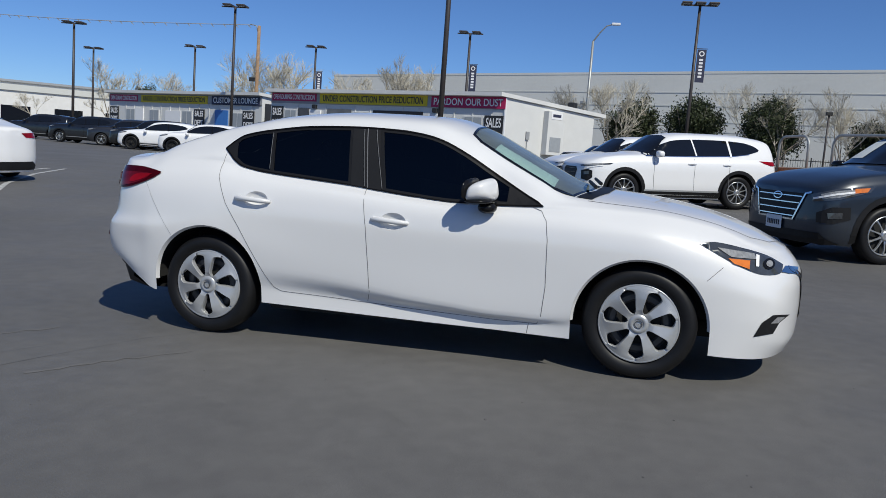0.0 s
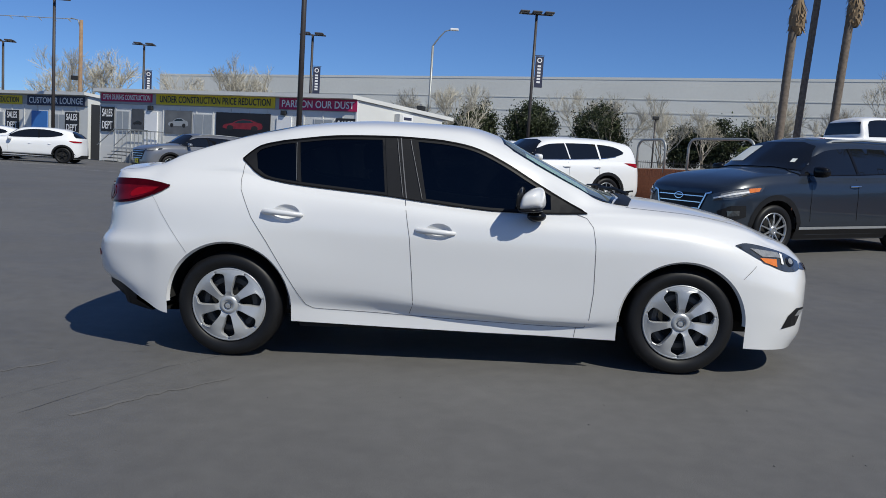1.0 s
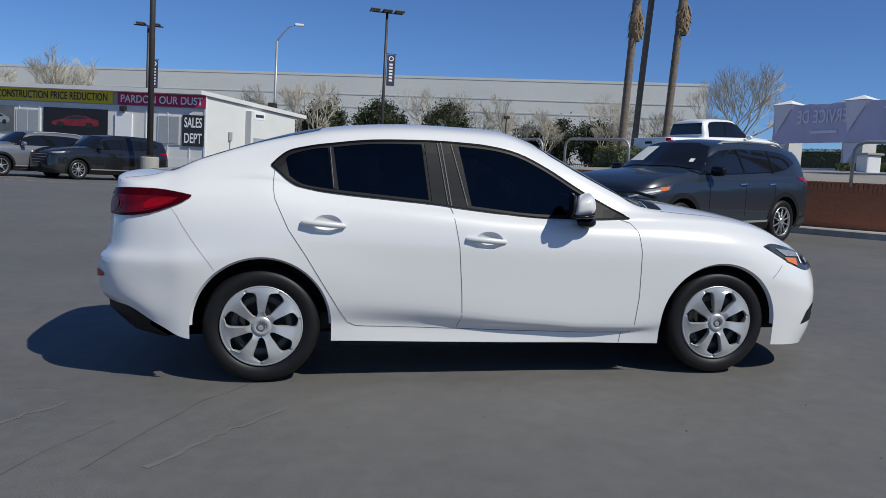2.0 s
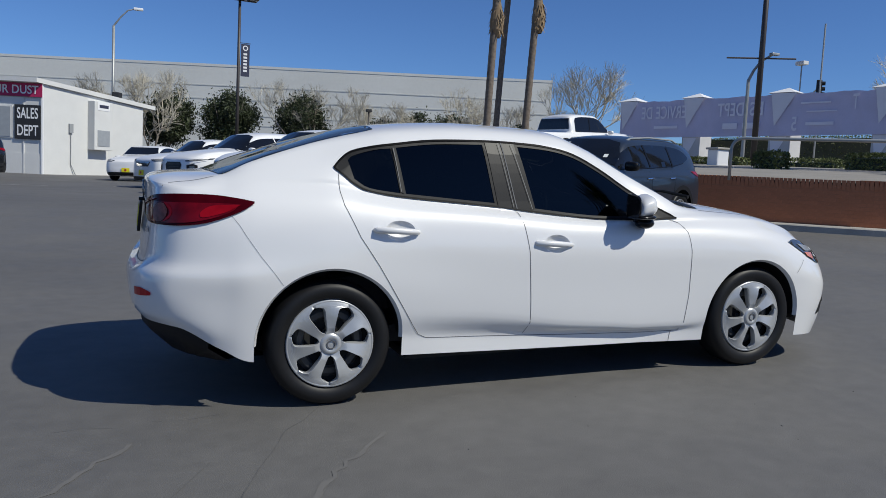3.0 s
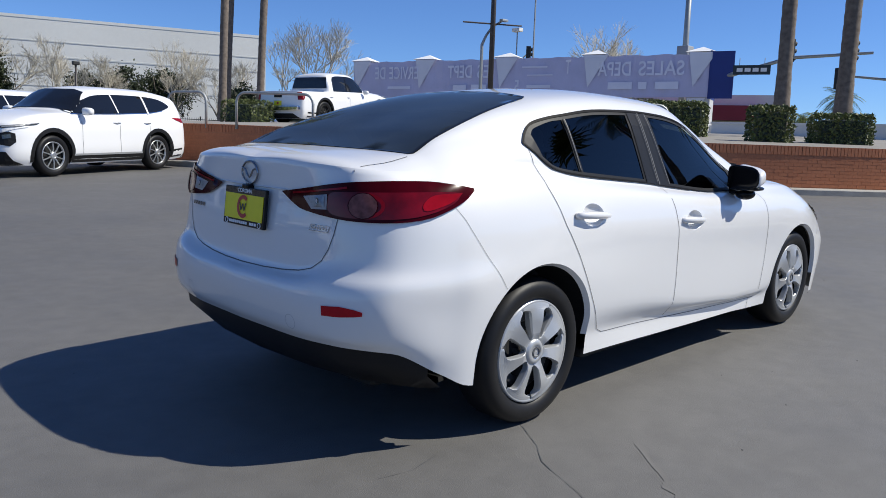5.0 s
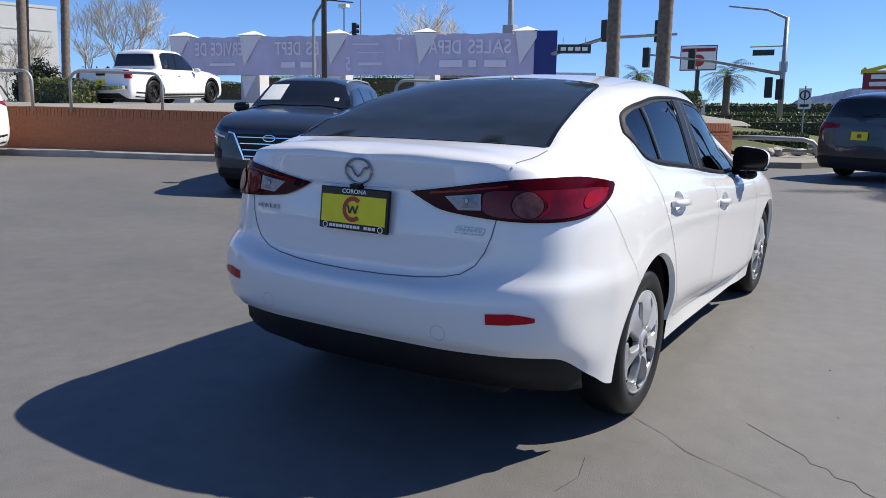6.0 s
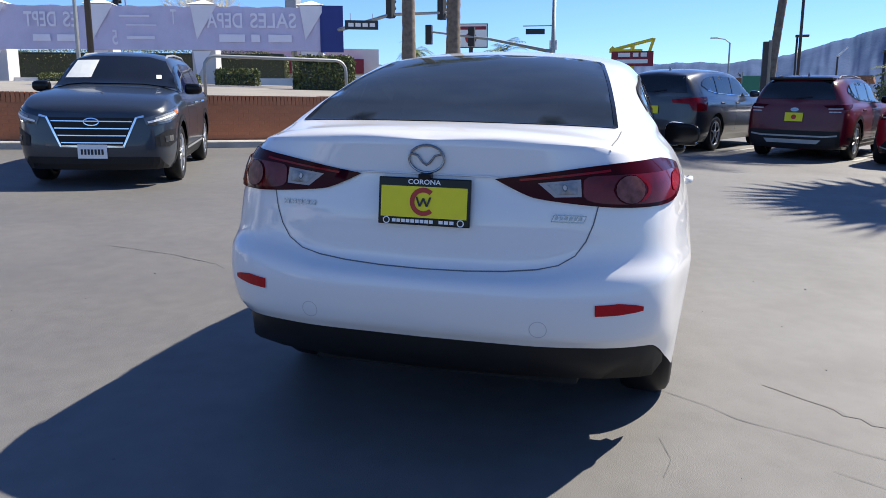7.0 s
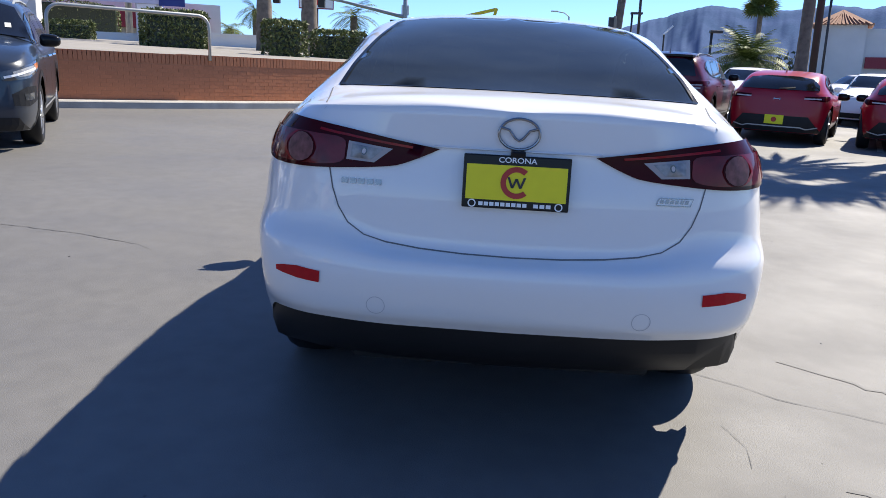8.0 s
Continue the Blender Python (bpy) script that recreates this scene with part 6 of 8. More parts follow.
def sign_part(parent, x0, x1, z0, z1, material, rows, ink=PRINT_WHITE, y=-.06):
    s = part("sign", box_bm(x0, x1, y - .02, y + .03, z0, z1), material, parent)
    n = len(rows)
    for k, text in enumerate(rows):
        zc = z1 - (z1 - z0) * (k + .5) / n
        size = (z1 - z0) / n * .88
        lettering(text, size, ink, s, pose((x0 + x1) / 2, y - .03, zc - size * .02, 90, 0, 0), fit=(x1 - x0) * (.93 if n == 1 else .80))
    return s


def prism_bm(foot, z0, tops):
    """An upright prism on a footprint, with a height for each corner."""
    bm = bmesh.new()
    lo = [bm.verts.new((x, y, z0)) for x, y in foot]
    hi = [bm.verts.new((x, y, z)) for (x, y), z in zip(foot, tops)]
    n = len(foot)
    bm.faces.new(lo[::-1])
    bm.faces.new(hi)
    for k in range(n):
        bm.faces.new((lo[k], lo[(k + 1) % n], hi[(k + 1) % n], hi[k]))
    return bm


PRINTS = {"dark_print": mat("dark_grey_print", (0.09, 0.092, 0.10), 0.4, vary=0.4, scale=1.5),
          "grey_print": mat("grey_print", (0.17, 0.175, 0.18), 0.4, vary=0.45, scale=1.2),
          "black_print": mat("black_print", (0.014, 0.012, 0.014), 0.4, vary=0.4, scale=1.2)}


def flat_print(outline, y, thick=.006):
    """A flat printed shape standing in the x-z plane."""
    bm = bmesh.new()
    f = bm.faces.new([bm.verts.new((x, y, z)) for x, z in outline])
    for v in bmesh.ops.extrude_face_region(bm, geom=[f])["geom"]:
        if isinstance(v, bmesh.types.BMVert):
            v.co.y -= thick
    return bm


def car_print(poster, xc, z, w, body):
    """The picture of a car on a poster: body, glass and two wheels."""
    at = lambda pts, k=1: [(xc + u * w, z + v * w * k) for u, v in pts]
    k = min(1, .62 / (w * .36))
    shape = [(-.50, .03), (-.49, .11), (-.42, .155), (-.27, .185), (-.13, .29), (.02, .325), (.20, .315), (.36, .235), (.47, .205), (.50, .12), (.49, .03), (.40, 0), (-.42, 0)]
    picture = part("car_print", flat_print(at(shape, k), -.061), body, poster)
    part("glass_print", flat_print(at([(-.21, .195), (-.11, .275), (.02, .30), (.18, .29), (.28, .225)], k), -.068, .002), GLASS_DARK, picture)
    for u in (-.31, .30):
        part("wheel_print", flat_print([(xc + u * w + .085 * w * math.cos(a), z + .035 * w * k + .085 * w * k * math.sin(a)) for a in (q * math.pi / 8 for q in range(16))], -.068, .002), SIGNAL_BLACK, picture)


def sales_trailer(m, length, lounge):
    t = thing("sales_trailer", "white mobile office trailer with bright sign panels" if not lounge else "white lounge trailer with a dark sign band", "building", m, "office trailers")
    L = length
    bx, by = (2.6, 6.1) if not lounge else (.6, 6.0)
    part("wall", prism_bm([(0, 0), (L, 0), (L + bx, by), (0, by)], -.3, [4.2, 4.2, 3.75, 3.75]), TRAILER_WHITE, t)
    ov = bx / by * .45
    roof = prism_bm([(-.2, -.42), (L + .15 - ov, -.42), (L + bx + .45, by + .7), (-.2, by + .7)], 0, [4.45, 4.45, 3.95, 3.95])
    for v in roof.verts:
        if v.co.z == 0:
            v.co.z = 4.24 if v.co.y < 1 else 3.74
    part("roof", roof, TRAILER_WHITE, t, "white shed roof with a deep edge")
    part("fascia", box_bm(0, L, -.05, .0, 3.55, 4.2), TRAILER_GREY, t)
    part("skirt", box_bm(-.01, L + .01, -.022, .0, -.3, .95), TRAILER_WHITE, t)
    for k in range(int(L / 1.22) + 1):
        part("batten", box_bm(k * 1.22, k * 1.22 + .06, -.035, 0, -.3, 3.5), TRAILER_WHITE, t)
    if lounge:
        sign_part(t, .2, 4.2, 3.55, 4.1, SIGN_PINK, ["OPEN DURING CONSTRUCTION"])
        sign_part(t, 4.7, 13.3, 3.52, 4.12, SIGN_YELLOW, ["UNDER CONSTRUCTION PRICE REDUCTION"], PRINT_DARK)
        sign_part(t, 13.8, 19.2, 3.50, 4.16, SIGN_NAVY, ["CUSTOMER LOUNGE"])
        for x in (.2, 11.7, 17.4):
            sign_part(t, x, x + 1.25, 1.7, 3.1, SIGN_BLACK, ["SALES", "DEPT"])
        for x in (2.6, 5.9, 10.2, 16.2):
            window_part(t, x, x + 1.2, 1.8, 2.9)
        part("poster", box_bm(8.0, 10.0, -.06, 0, 1.7, 2.9), PRINT_WHITE, t)
        part("poster", box_bm(14.2, 15.7, -.06, 0, 1.8, 3.1), mat_once("blue_print", (.05, .18, .5)), t)
        part("door", box_bm(3.9, 5.0, -.08, 0, .9, 3.0), PRINT_WHITE, t)
        # near-black sheet stands for the shade in the gap between the trailers
        part("end_panel", box_bm(.25, 5.9, -.04, -.004, -.3, 3.7), mat_once("gap_shade_grey", (.035, .036, .04)), t, "dark sheet painting shade on the end wall").matrix_local = pose(L, 0, 0, 0, 0, math.degrees(math.atan2(by, bx)))
    else:
        sign_part(t, .12, 4.1, 3.7, 4.2, SIGN_PINK, ["OPEN DURING CONSTRUCTION"])
        sign_part(t, 4.4, 12.8, 3.6, 4.22, SIGN_YELLOW, ["UNDER CONSTRUCTION PRICE REDUCTION"], PRINT_DARK)
        sign_part(t, 13.08, 17.98, 3.58, 4.2, SIGN_PINK, ["PARDON OUR DUST"])
        sign_part(t, .12, 1.14, 1.85, 3.35, SIGN_BLACK, ["SALES", "DEPT"])
        sign_part(t, 16.72, 17.92, 1.6, 3.2, SIGN_BLACK, ["SALES", "DEPT"])
        window_part(t, 1.35, 2.35, 1.9, 3.1)
        window_part(t, 15.4, 16.55, 1.7, 3.08)
        window_part(t, 7.25, 8.55, 1.8, 3.1)
        for x0, x1, back, body in ((2.53, 3.45, "dark_print", SIGNAL_BLACK), (5.07, 7.05, "grey_print", WINDOW_GREY), (8.8, 12.5, "black_print", POSTER_RED)):
            p = part("poster", box_bm(x0, x1, -.06, 0, 1.9, 3.28), PRINTS[back], t)
            car_print(p, (x0 + x1) / 2, 2.36, (x1 - x0) * .74, body)
        for x in (3.55, 12.95):
            part("door", box_bm(x, x + .95, -.08, 0, .95, 3.15), PRINT_WHITE, t)
            part("door_lamp", box_bm(x + .3, x + .6, -.2, 0, 3.25, 3.5, .03), SIGNAL_BLACK, t)
        for x in (3.0,):
            dk = part("landing", box_bm(x - .3, x + 2.2, -1.6, -.1, .80, .90), TRAILER_GREY, t)
            for k in range(4):
                part("step", box_bm(x - .3 - .3 * (k + 1), x - .3 - .3 * k, -1.5, -.3, .60 - .2 * k, .66 - .2 * k), GALV, dk)
            for y in (-1.6, -.3):
                part("hand_rail", tube_bm([(x - 1.6, y, .95), (x - .3, y, 1.95), (x + 2.2, y, 1.95)], .028, 6), GALV, dk)
                for k in range(9):
                    xx = x - .3 + k * .31
                    part("rail_post", tube_bm([(xx, y, -.2), (xx, y, 1.95)], .018, 6), GALV, dk)
        # end wall: air conditioner, notice, meter and cable
        turn = pose(L, 0, 0, 0, 0, math.degrees(math.atan2(by, bx)))
        ac = part("air_conditioner", box_bm(2.75, 3.95, -.45, 0, 1.3, 3.75, .03), TRAILER_WHITE, t, "white wall air conditioner")
        fit_ = [("vent_grille", box_bm(2.95, 3.75, -.47, -.45, 1.5, 2.3), WINDOW_GREY), ("notice", box_bm(2.95, 3.75, -.465, -.45, 3.3, 3.7), PRINT_WHITE),
                ("notice_bars", box_bm(3.05, 3.65, -.47, -.465, 3.42, 3.58), SIGN_NAVY), ("meter_box", box_bm(1.55, 1.78, -.09, 0, 2.05, 2.5, .01), TRAILER_GREY),
                ("cable", tube_bm([(1.66, -.04, 2.05), (1.66, -.04, .5), (1.9, -.1, 0)], .025, 6), TRAILER_GREY)]
        for nm, b_, mt in fit_:
            part(nm, b_, mt, t).matrix_local = turn
        ac.matrix_local = turn
        part("corner_trim", box_bm(L - .03, L + .05, -.05, .08, -.3, 4.2), PRINT_WHITE, t)
        part("flood_lamp", box_bm(L + 1.2, L + 1.6, 5.3, 5.8, 4.1, 4.5, .05), SIGNAL_BLACK, t)
    return t


sales_trailer(pose(-23.36, 42.04, .47, 0, 0, -19), 17.94, False)
sales_trailer(pose(-44.4, 52.6, .47, 0, 0, -20), 19.4, True)


# ---- poles, lamps, wires ----
def lamp_post(x, y, height, heads, banner, turn=0, base=False):
    z = ground_z(x, y)
    p = thing("lamp_post", "tall dark brown lot lamp post with flat heads", "lamp post", pose(x, y, z, 0, 0, turn), "lot lamp posts")
    part("pole", tube_bm([(0, 0, 0), (0, 0, height)], [.115, .085], 10), STEEL_POLE, p, smooth=True)
    if base:
        part("plinth", lathe_bm([(.001, 0), (.33, 0), (.33, .92), (.31, .95), (.001, .95)], "z", 24), CONCRETE, p, "pale round concrete plinth")
        part("base_plate", box_bm(-.2, .2, -.2, .2, .95, 1.0), STEEL_POLE, p)
    if heads:
        for k in range(heads):
            o = (k - (heads - 1) / 2) * (.78 if heads > 2 else .95)
            hd = part("lamp_head", box_bm(o - .30, o + .30, -.45, .45, height + .02, height + .13, .04), STEEL_POLE, p)
            part("lens", box_bm(o - .22, o + .22, -.36, .36, height + .005, height + .025), WINDOW_GREY, hd)
        part("cross_arm", box_bm(-.95, .95, -.05, .05, height - .06, height + .02), STEEL_POLE, p)
    if banner:
        zb = height * .575
        part("banner_arm", tube_bm([(0, 0, zb + 2.0), (.72, 0, zb + 2.0)], .02, 6), STEEL_POLE, p)
        bn = box_bm(.14, .66, -.012, .012, zb, zb + 1.95)
        bp = part("pole_banner", bn, SIGN_NAVY, p, "navy vertical pole banner")
        mk = lathe_bm([(.16, -.02), (.16, .02), (.10, .02), (.10, -.02), (.16, -.02)], "y", 16, centre=(.40, 0, zb + 1.7))
        part("banner_mark", mk, PRINT_WHITE, bp)
        br = bmesh.new()
        for k in range(6):
            box_bm(.29, .51, -.016, .016, zb + 1.28 - k * .2, zb + 1.40 - k * .2, bm=br)
        part("banner_bars", br, PRINT_WHITE, bp)
    return p


lamp_post(-6.85, 24.65, 12.5, 3, False, base=True)
lamp_post(3.45, 44.2, 10.7, 3, True, 4)
lamp_post(-12.1, 50.6, 9.9, 2, True, 4)
lamp_post(-27.9, 58.5, 9.6, 2, True, 10)
lamp_post(-26.8, 42.8, 9.9, 2, False, 10)
lamp_post(-37.9, 55.3, 8.8, 2, False, 15)
lamp_post(-41.6, 44.9, 8.8, 2, False, 15)
lamp_post(-51.0, 58.5, 8.7, 2, False, 15)
lamp_post(-64, 52, 8.2, 2, False, 15)

wood = thing("utility_pole", "weathered tan wooden utility pole with a conduit", "pole", pose(-27.6, 47.6, .45))
part("pole", tube_bm([(0, 0, 0), (.03, 0, 9.5)], [.17, .12], 10), mat("weathered_wood", (.34, .22, .13), .9, vary=.3, scale=5, fine=.15), wood, smooth=True)
part("conduit_bend", tube_bm([(-.05, 0, 9.0), (-.2, 0, 9.5), (-.7, 0, 9.6)], .04, 6), GALV, wood)
part("fixture", box_bm(-.6, -.1, -.1, .1, 5.4, 5.7, .03), SIGNAL_BLACK, wood)
wire = thing("overhead_wire", "sagging overhead wire with small pennants", "wire")
for k in range(40):
    f = (k + .5) / 40
    x, y, z = -72 + 44 * f, 52.0 - 4.4 * f, 12.0 - 2.0 * f - .5 * math.sin(math.pi * f)
    part("pennant", tube_bm([(x, y, z + .02), (x + .25, y, z - .22)], [.05, .02], 4), TRAILER_GREY, wire)
part("wire", tube_bm([(-72 + 44.0 * k / 24, 52.0 - 4.4 * k / 24, 12.0 - 2.0 * k / 24 - .5 * math.sin(math.pi * k / 24)) for k in range(25)], .028, 5), TRAILER_GREY, wire)

st = thing("street_lamp", "grey steel street lamp with a curved arm", "street lamp", pose(-4.0, 60.7, .5))
part("pole", tube_bm([(0, 0, 0), (0, 0, 11.2)], [.14, .10], 10), GALV, st, smooth=True)
part("arm", tube_bm([(0, 0, 11.2), (.5, -.1, 11.9), (1.0, -.15, 12.45), (1.5, -.15, 12.6)], [.07, .06, .05, .05], 8), GALV, st)
part("lamp_head", box_bm(1.4, 2.1, -.3, .0, 12.52, 12.72, .06), PRINT_WHITE, st)


# ---- trees ----
def leaf_cloud(bm, centre, radii, count, size, rng, gaps=.25):
    """Leaves as small bent quads, thick towards the outside, in uneven clumps."""
    clumps = []
    for _ in range(max(5, min(70, count // 110))):
        v = Vector((rng.gauss(0, 1), rng.gauss(0, 1), rng.gauss(0, 1))).normalized() * rng.uniform(.45, 1.0)
        clumps.append(Vector((v.x * radii[0], v.y * radii[1], v.z * radii[2])))
    for _ in range(count):
        c = rng.choice(clumps)
        v = Vector((rng.gauss(0, 1), rng.gauss(0, 1), rng.gauss(0, 1))) * min(radii) * gaps
        p = Vector(centre) + c + v
        n = Vector((rng.uniform(-1, 1), rng.uniform(-1, 1), rng.uniform(-.2, 1))).normalized()
        a = n.orthogonal().normalized()
        a.rotate(Matrix.Rotation(rng.uniform(0, 6.28), 3, n))
        b = n.cross(a)
        s = size * rng.uniform(.6, 1.3)
        w = s * rng.uniform(.35, .6)
        vs = [bm.verts.new(p + q) for q in (-a * s, b * w + n * s * .15, a * s, -b * w + n * s * .15)]
        bm.faces.new(vs)


def branch_out(bm, p, d, length, radius, depth, rng, twigs, spread):
    steps = 3
    pts, rad = [p], [radius]
    for k in range(steps):
        d = (d + Vector((rng.gauss(0, .13), rng.gauss(0, .13), rng.gauss(.04, .08)))).normalized()
        p = p + d * length / steps
        pts.append(p)
        rad.append(radius * (1 - .42 * (k + 1) / steps))
    tube_bm(pts, rad, 6 if depth > 3 else 4 if depth > 2 else 3, bm if depth > 3 else twigs, cap=False)
    if depth == 0:
        return
    for _ in range(3 if depth > 3 else 4 if depth > 2 else 5):
        side = Vector((rng.gauss(0, 1), rng.gauss(0, 1), rng.gauss(.25, .6))).normalized()
        nd = (d + side * spread * rng.uniform(.6, 1.2)).normalized()
        at = pts[rng.choice((2, 3, 3))]
        branch_out(bm, at, nd, length * rng.uniform(.55, .8), radius * .62, depth - 1, rng, twigs, spread)


def bare_tree(x, y, z, height, seed, leafy=0, label="bare spring tree with fine pale twigs"):
    rng = random.Random(seed)
    t = thing("tree", label, "tree", pose(x, y, z, 0, 0, rng.uniform(0, 360)), "bare trees")
    limbs, tw = bmesh.new(), bmesh.new()
    for k in range(rng.choice((1, 2, 2))):
        branch_out(limbs, Vector((rng.uniform(-.1, .1), rng.uniform(-.1, .1), 0)), Vector((rng.gauss(0, .12), rng.gauss(0, .12), 1)).normalized(), height * .33, height * .0115, 5, rng, tw, .62)
    part("trunk", limbs, BARK, t, smooth=True)
    c = part("crown", tw, TWIG, t, "fine pale twigs")
    tagged(c, kind="stuff")
    if leafy:
        lf = bmesh.new()
        leaf_cloud(lf, (0, 0, height * .62), (height * .30, height * .30, height * .26), leafy, height * .012, rng)
        tagged(part("leaves", lf, LEAF_PALM, t, "sparse young leaves"), kind="stuff")
    return t


def round_tree(x, y, z, height, width, seed, material=LEAF_DARK, n=3600):
    rng = random.Random(seed)
    t = thing("tree", "dense dark evergreen tree with an uneven crown", "tree", pose(x, y, z), "evergreen trees")
    tr = tube_bm([(0, 0, 0), (.05, .02, height * .3), (.0, .08, height * .55)], [.13, .10, .07], 7)
    for k in range(5):
        a = k * 1.3
        tube_bm([(0, 0, height * .25), (math.cos(a) * width * .2, math.sin(a) * width * .2, height * .5), (math.cos(a) * width * .33, math.sin(a) * width * .33, height * .75)], [.06, .045, .02], 5, tr)
    part("trunk", tr, BARK, t)
    lf = bmesh.new()
    leaf_cloud(lf, (0, 0, height * .58), (width * .37, width * .37, height * .30), n * 2, .105, rng, .16)
    leaf_cloud(lf, (0, 0, height * .55), (width * .22, width * .22, height * .22), n // 3, .20, rng, .30)
    tagged(part("crown", lf, material, t, "dense dark green leaves"), kind="stuff")
    return t


def hedge(x0, y0, x1, y1, wide, z, height, seed, label, n=2600, leaf=1.0):
    rng = random.Random(seed)
    h = thing("hedge", label, "hedge", pose((x0 + x1) / 2, (y0 + y1) / 2, z, 0, 0, math.degrees(math.atan2(y1 - y0, x1 - x0))), "clipped hedges")
    L = math.hypot(x1 - x0, y1 - y0)
    # solid core in near-black green stands for shade among the leaves
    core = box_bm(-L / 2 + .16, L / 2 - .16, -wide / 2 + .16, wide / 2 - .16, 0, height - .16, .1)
    part("core", core, mat_once("hedge_inner_shade", (.02, .03, .01)), h)
    lf = bmesh.new()
    for _ in range(n * 2):
        p = Vector((rng.uniform(-L / 2, L / 2), rng.uniform(-wide / 2, wide / 2), rng.uniform(.05, height)))
        k = rng.choice((0, 1, 1, 2))
        if k == 0:
            p.x = rng.choice((-1, 1)) * (L / 2 - abs(rng.gauss(0, .05)))
        elif k == 1:
            p.y = rng.choice((-1, 1)) * (wide / 2 - abs(rng.gauss(0, .05)))
        else:
            p.z = height - abs(rng.gauss(0, .05))
        q = (abs(2 * p.x / L) ** 6 + abs(2 * p.y / wide) ** 6 + max(0, 2 * p.z / height - 1) ** 6) ** (1 / 6)
        if q > 1:
            p = Vector((p.x / q, p.y / q, height / 2 + (p.z - height / 2) / q if p.z > height / 2 else p.z)) + Vector((rng.gauss(0, .02), rng.gauss(0, .02), rng.gauss(0, .02)))
        n_ = Vector((rng.uniform(-1, 1), rng.uniform(-1, 1), rng.uniform(-.3, 1))).normalized()
        a = n_.orthogonal().normalized()
        a.rotate(Matrix.Rotation(rng.uniform(0, 6.28), 3, n_))
        b = n_.cross(a)
        s = rng.uniform(.025, .06) * leaf
        lf.faces.new([lf.verts.new(p + q) for q in (-a * s, b * s * .5, a * s, -b * s * .5)])
    tagged(part("leaves", lf, LEAF_HEDGE, h, "small clipped leaves"), kind="stuff")
    return h


def palm(x, y, z, height, radius, seed, lean=(0, 0), fronds=26, frond=2.4, skirt=True, fan=False, leaf=LEAF_PALM, label="tall fan palm with a bare ringed trunk"):
    rng = random.Random(seed)
    p = thing("palm_tree", label, "palm tree", pose(x, y, z), "palm trees")
    n = max(6, int(height / .22))
    pts = [(lean[0] * (k / n) ** 1.3, lean[1] * (k / n) ** 1.3, height * k / n) for k in range(n + 1)]
    rad = [radius * (1.25 - .30 * min(1, 5 * k / n) + .05 * (k % 2)) for k in range(n + 1)]
    part("trunk", tube_bm(pts, rad, 12), PALM_BARK, p, smooth=True)
    top = Vector(pts[-1])
    if skirt:
        sk = bmesh.new()
        for _ in range(90):
            a = rng.uniform(0, 6.28)
            h = rng.uniform(-4.0, -2.9)
            o = top + Vector((math.cos(a) * radius * 1.05, math.sin(a) * radius * 1.05, h + .5))
            w = Vector((-math.sin(a), math.cos(a), 0)) * rng.uniform(.03, .08)
            e = o + Vector((math.cos(a) * .22, math.sin(a) * .22, -rng.uniform(.25, .5)))
            sk.faces.new([sk.verts.new(q) for q in (o - w, o + w, e + w * .4, e - w * .4)])
        lathe_bm([(radius * .95, top.z - 3.95), (radius * 1.7, top.z - 3.6), (radius * 1.85, top.z - 3.1), (radius * 1.25, top.z - 2.6), (radius * .75, top.z - 2.2), (radius * .8, top.z)], "z", 14, sk, (top.x, top.y, 0))
        part("skirt", sk, LEAF_DRY, p, "dry brown leaf stubs")
    fr = bmesh.new()
    for k in range(fronds):
        a = k * 2.399 + rng.uniform(-.2, .2)
        up = rng.uniform(-.5, 1.1) if height > 1.5 else rng.uniform(.15, 1.35)
        L = frond * rng.uniform(.8, 1.1)
        prev = top.copy()
        d = Vector((math.cos(a) * math.cos(up), math.sin(a) * math.cos(up), math.sin(up)))
        side = Vector((-math.sin(a), math.cos(a), 0))
        if fan:
            side = Matrix.Rotation(rng.uniform(-1.0, 1.0), 3, d) @ side
            hub = top + d * L * .30 + Vector((0, 0, -.06 * L))
            fr.faces.new([fr.verts.new(v) for v in (top - side * .025, top + side * .025, hub + side * .02, hub - side * .02)])
            for j in range(15):
                w = radians(-112 + 16 * j)
                ray = (d * math.cos(w) + side * math.sin(w)).normalized()
                across = (side * math.cos(w) - d * math.sin(w)) * L * .036
                far = hub + ray * L * .66 * (1 - .18 * abs(j - 7) / 7) + Vector((0, 0, -.07 * L))
                mid = hub.lerp(far, .55)
                fr.faces.new([fr.verts.new(v) for v in (hub, mid - across, far, mid + across)])
            continue
        for j in range(9):
            d = (d + Vector((0, 0, -.17))).normalized()
            q = prev + d * L / 9
            wd = L * .24 * math.sin(math.pi * min(1, (j + 1.2) / 10)) + .03
            for s in (-1, 1):
                for u in range(2):
                    b0 = prev.lerp(q, u / 2)
                    b1 = prev.lerp(q, u / 2 + .30)
                    tip = b1 + side * s * wd + d * wd * .6 + Vector((0, 0, -wd * .35))
                    fr.faces.new([fr.verts.new(v) for v in (b0, b1, tip)])
            prev = q
    tagged(part("fronds", fr, leaf, p, "green palm fronds"), kind="stuff")
    return p


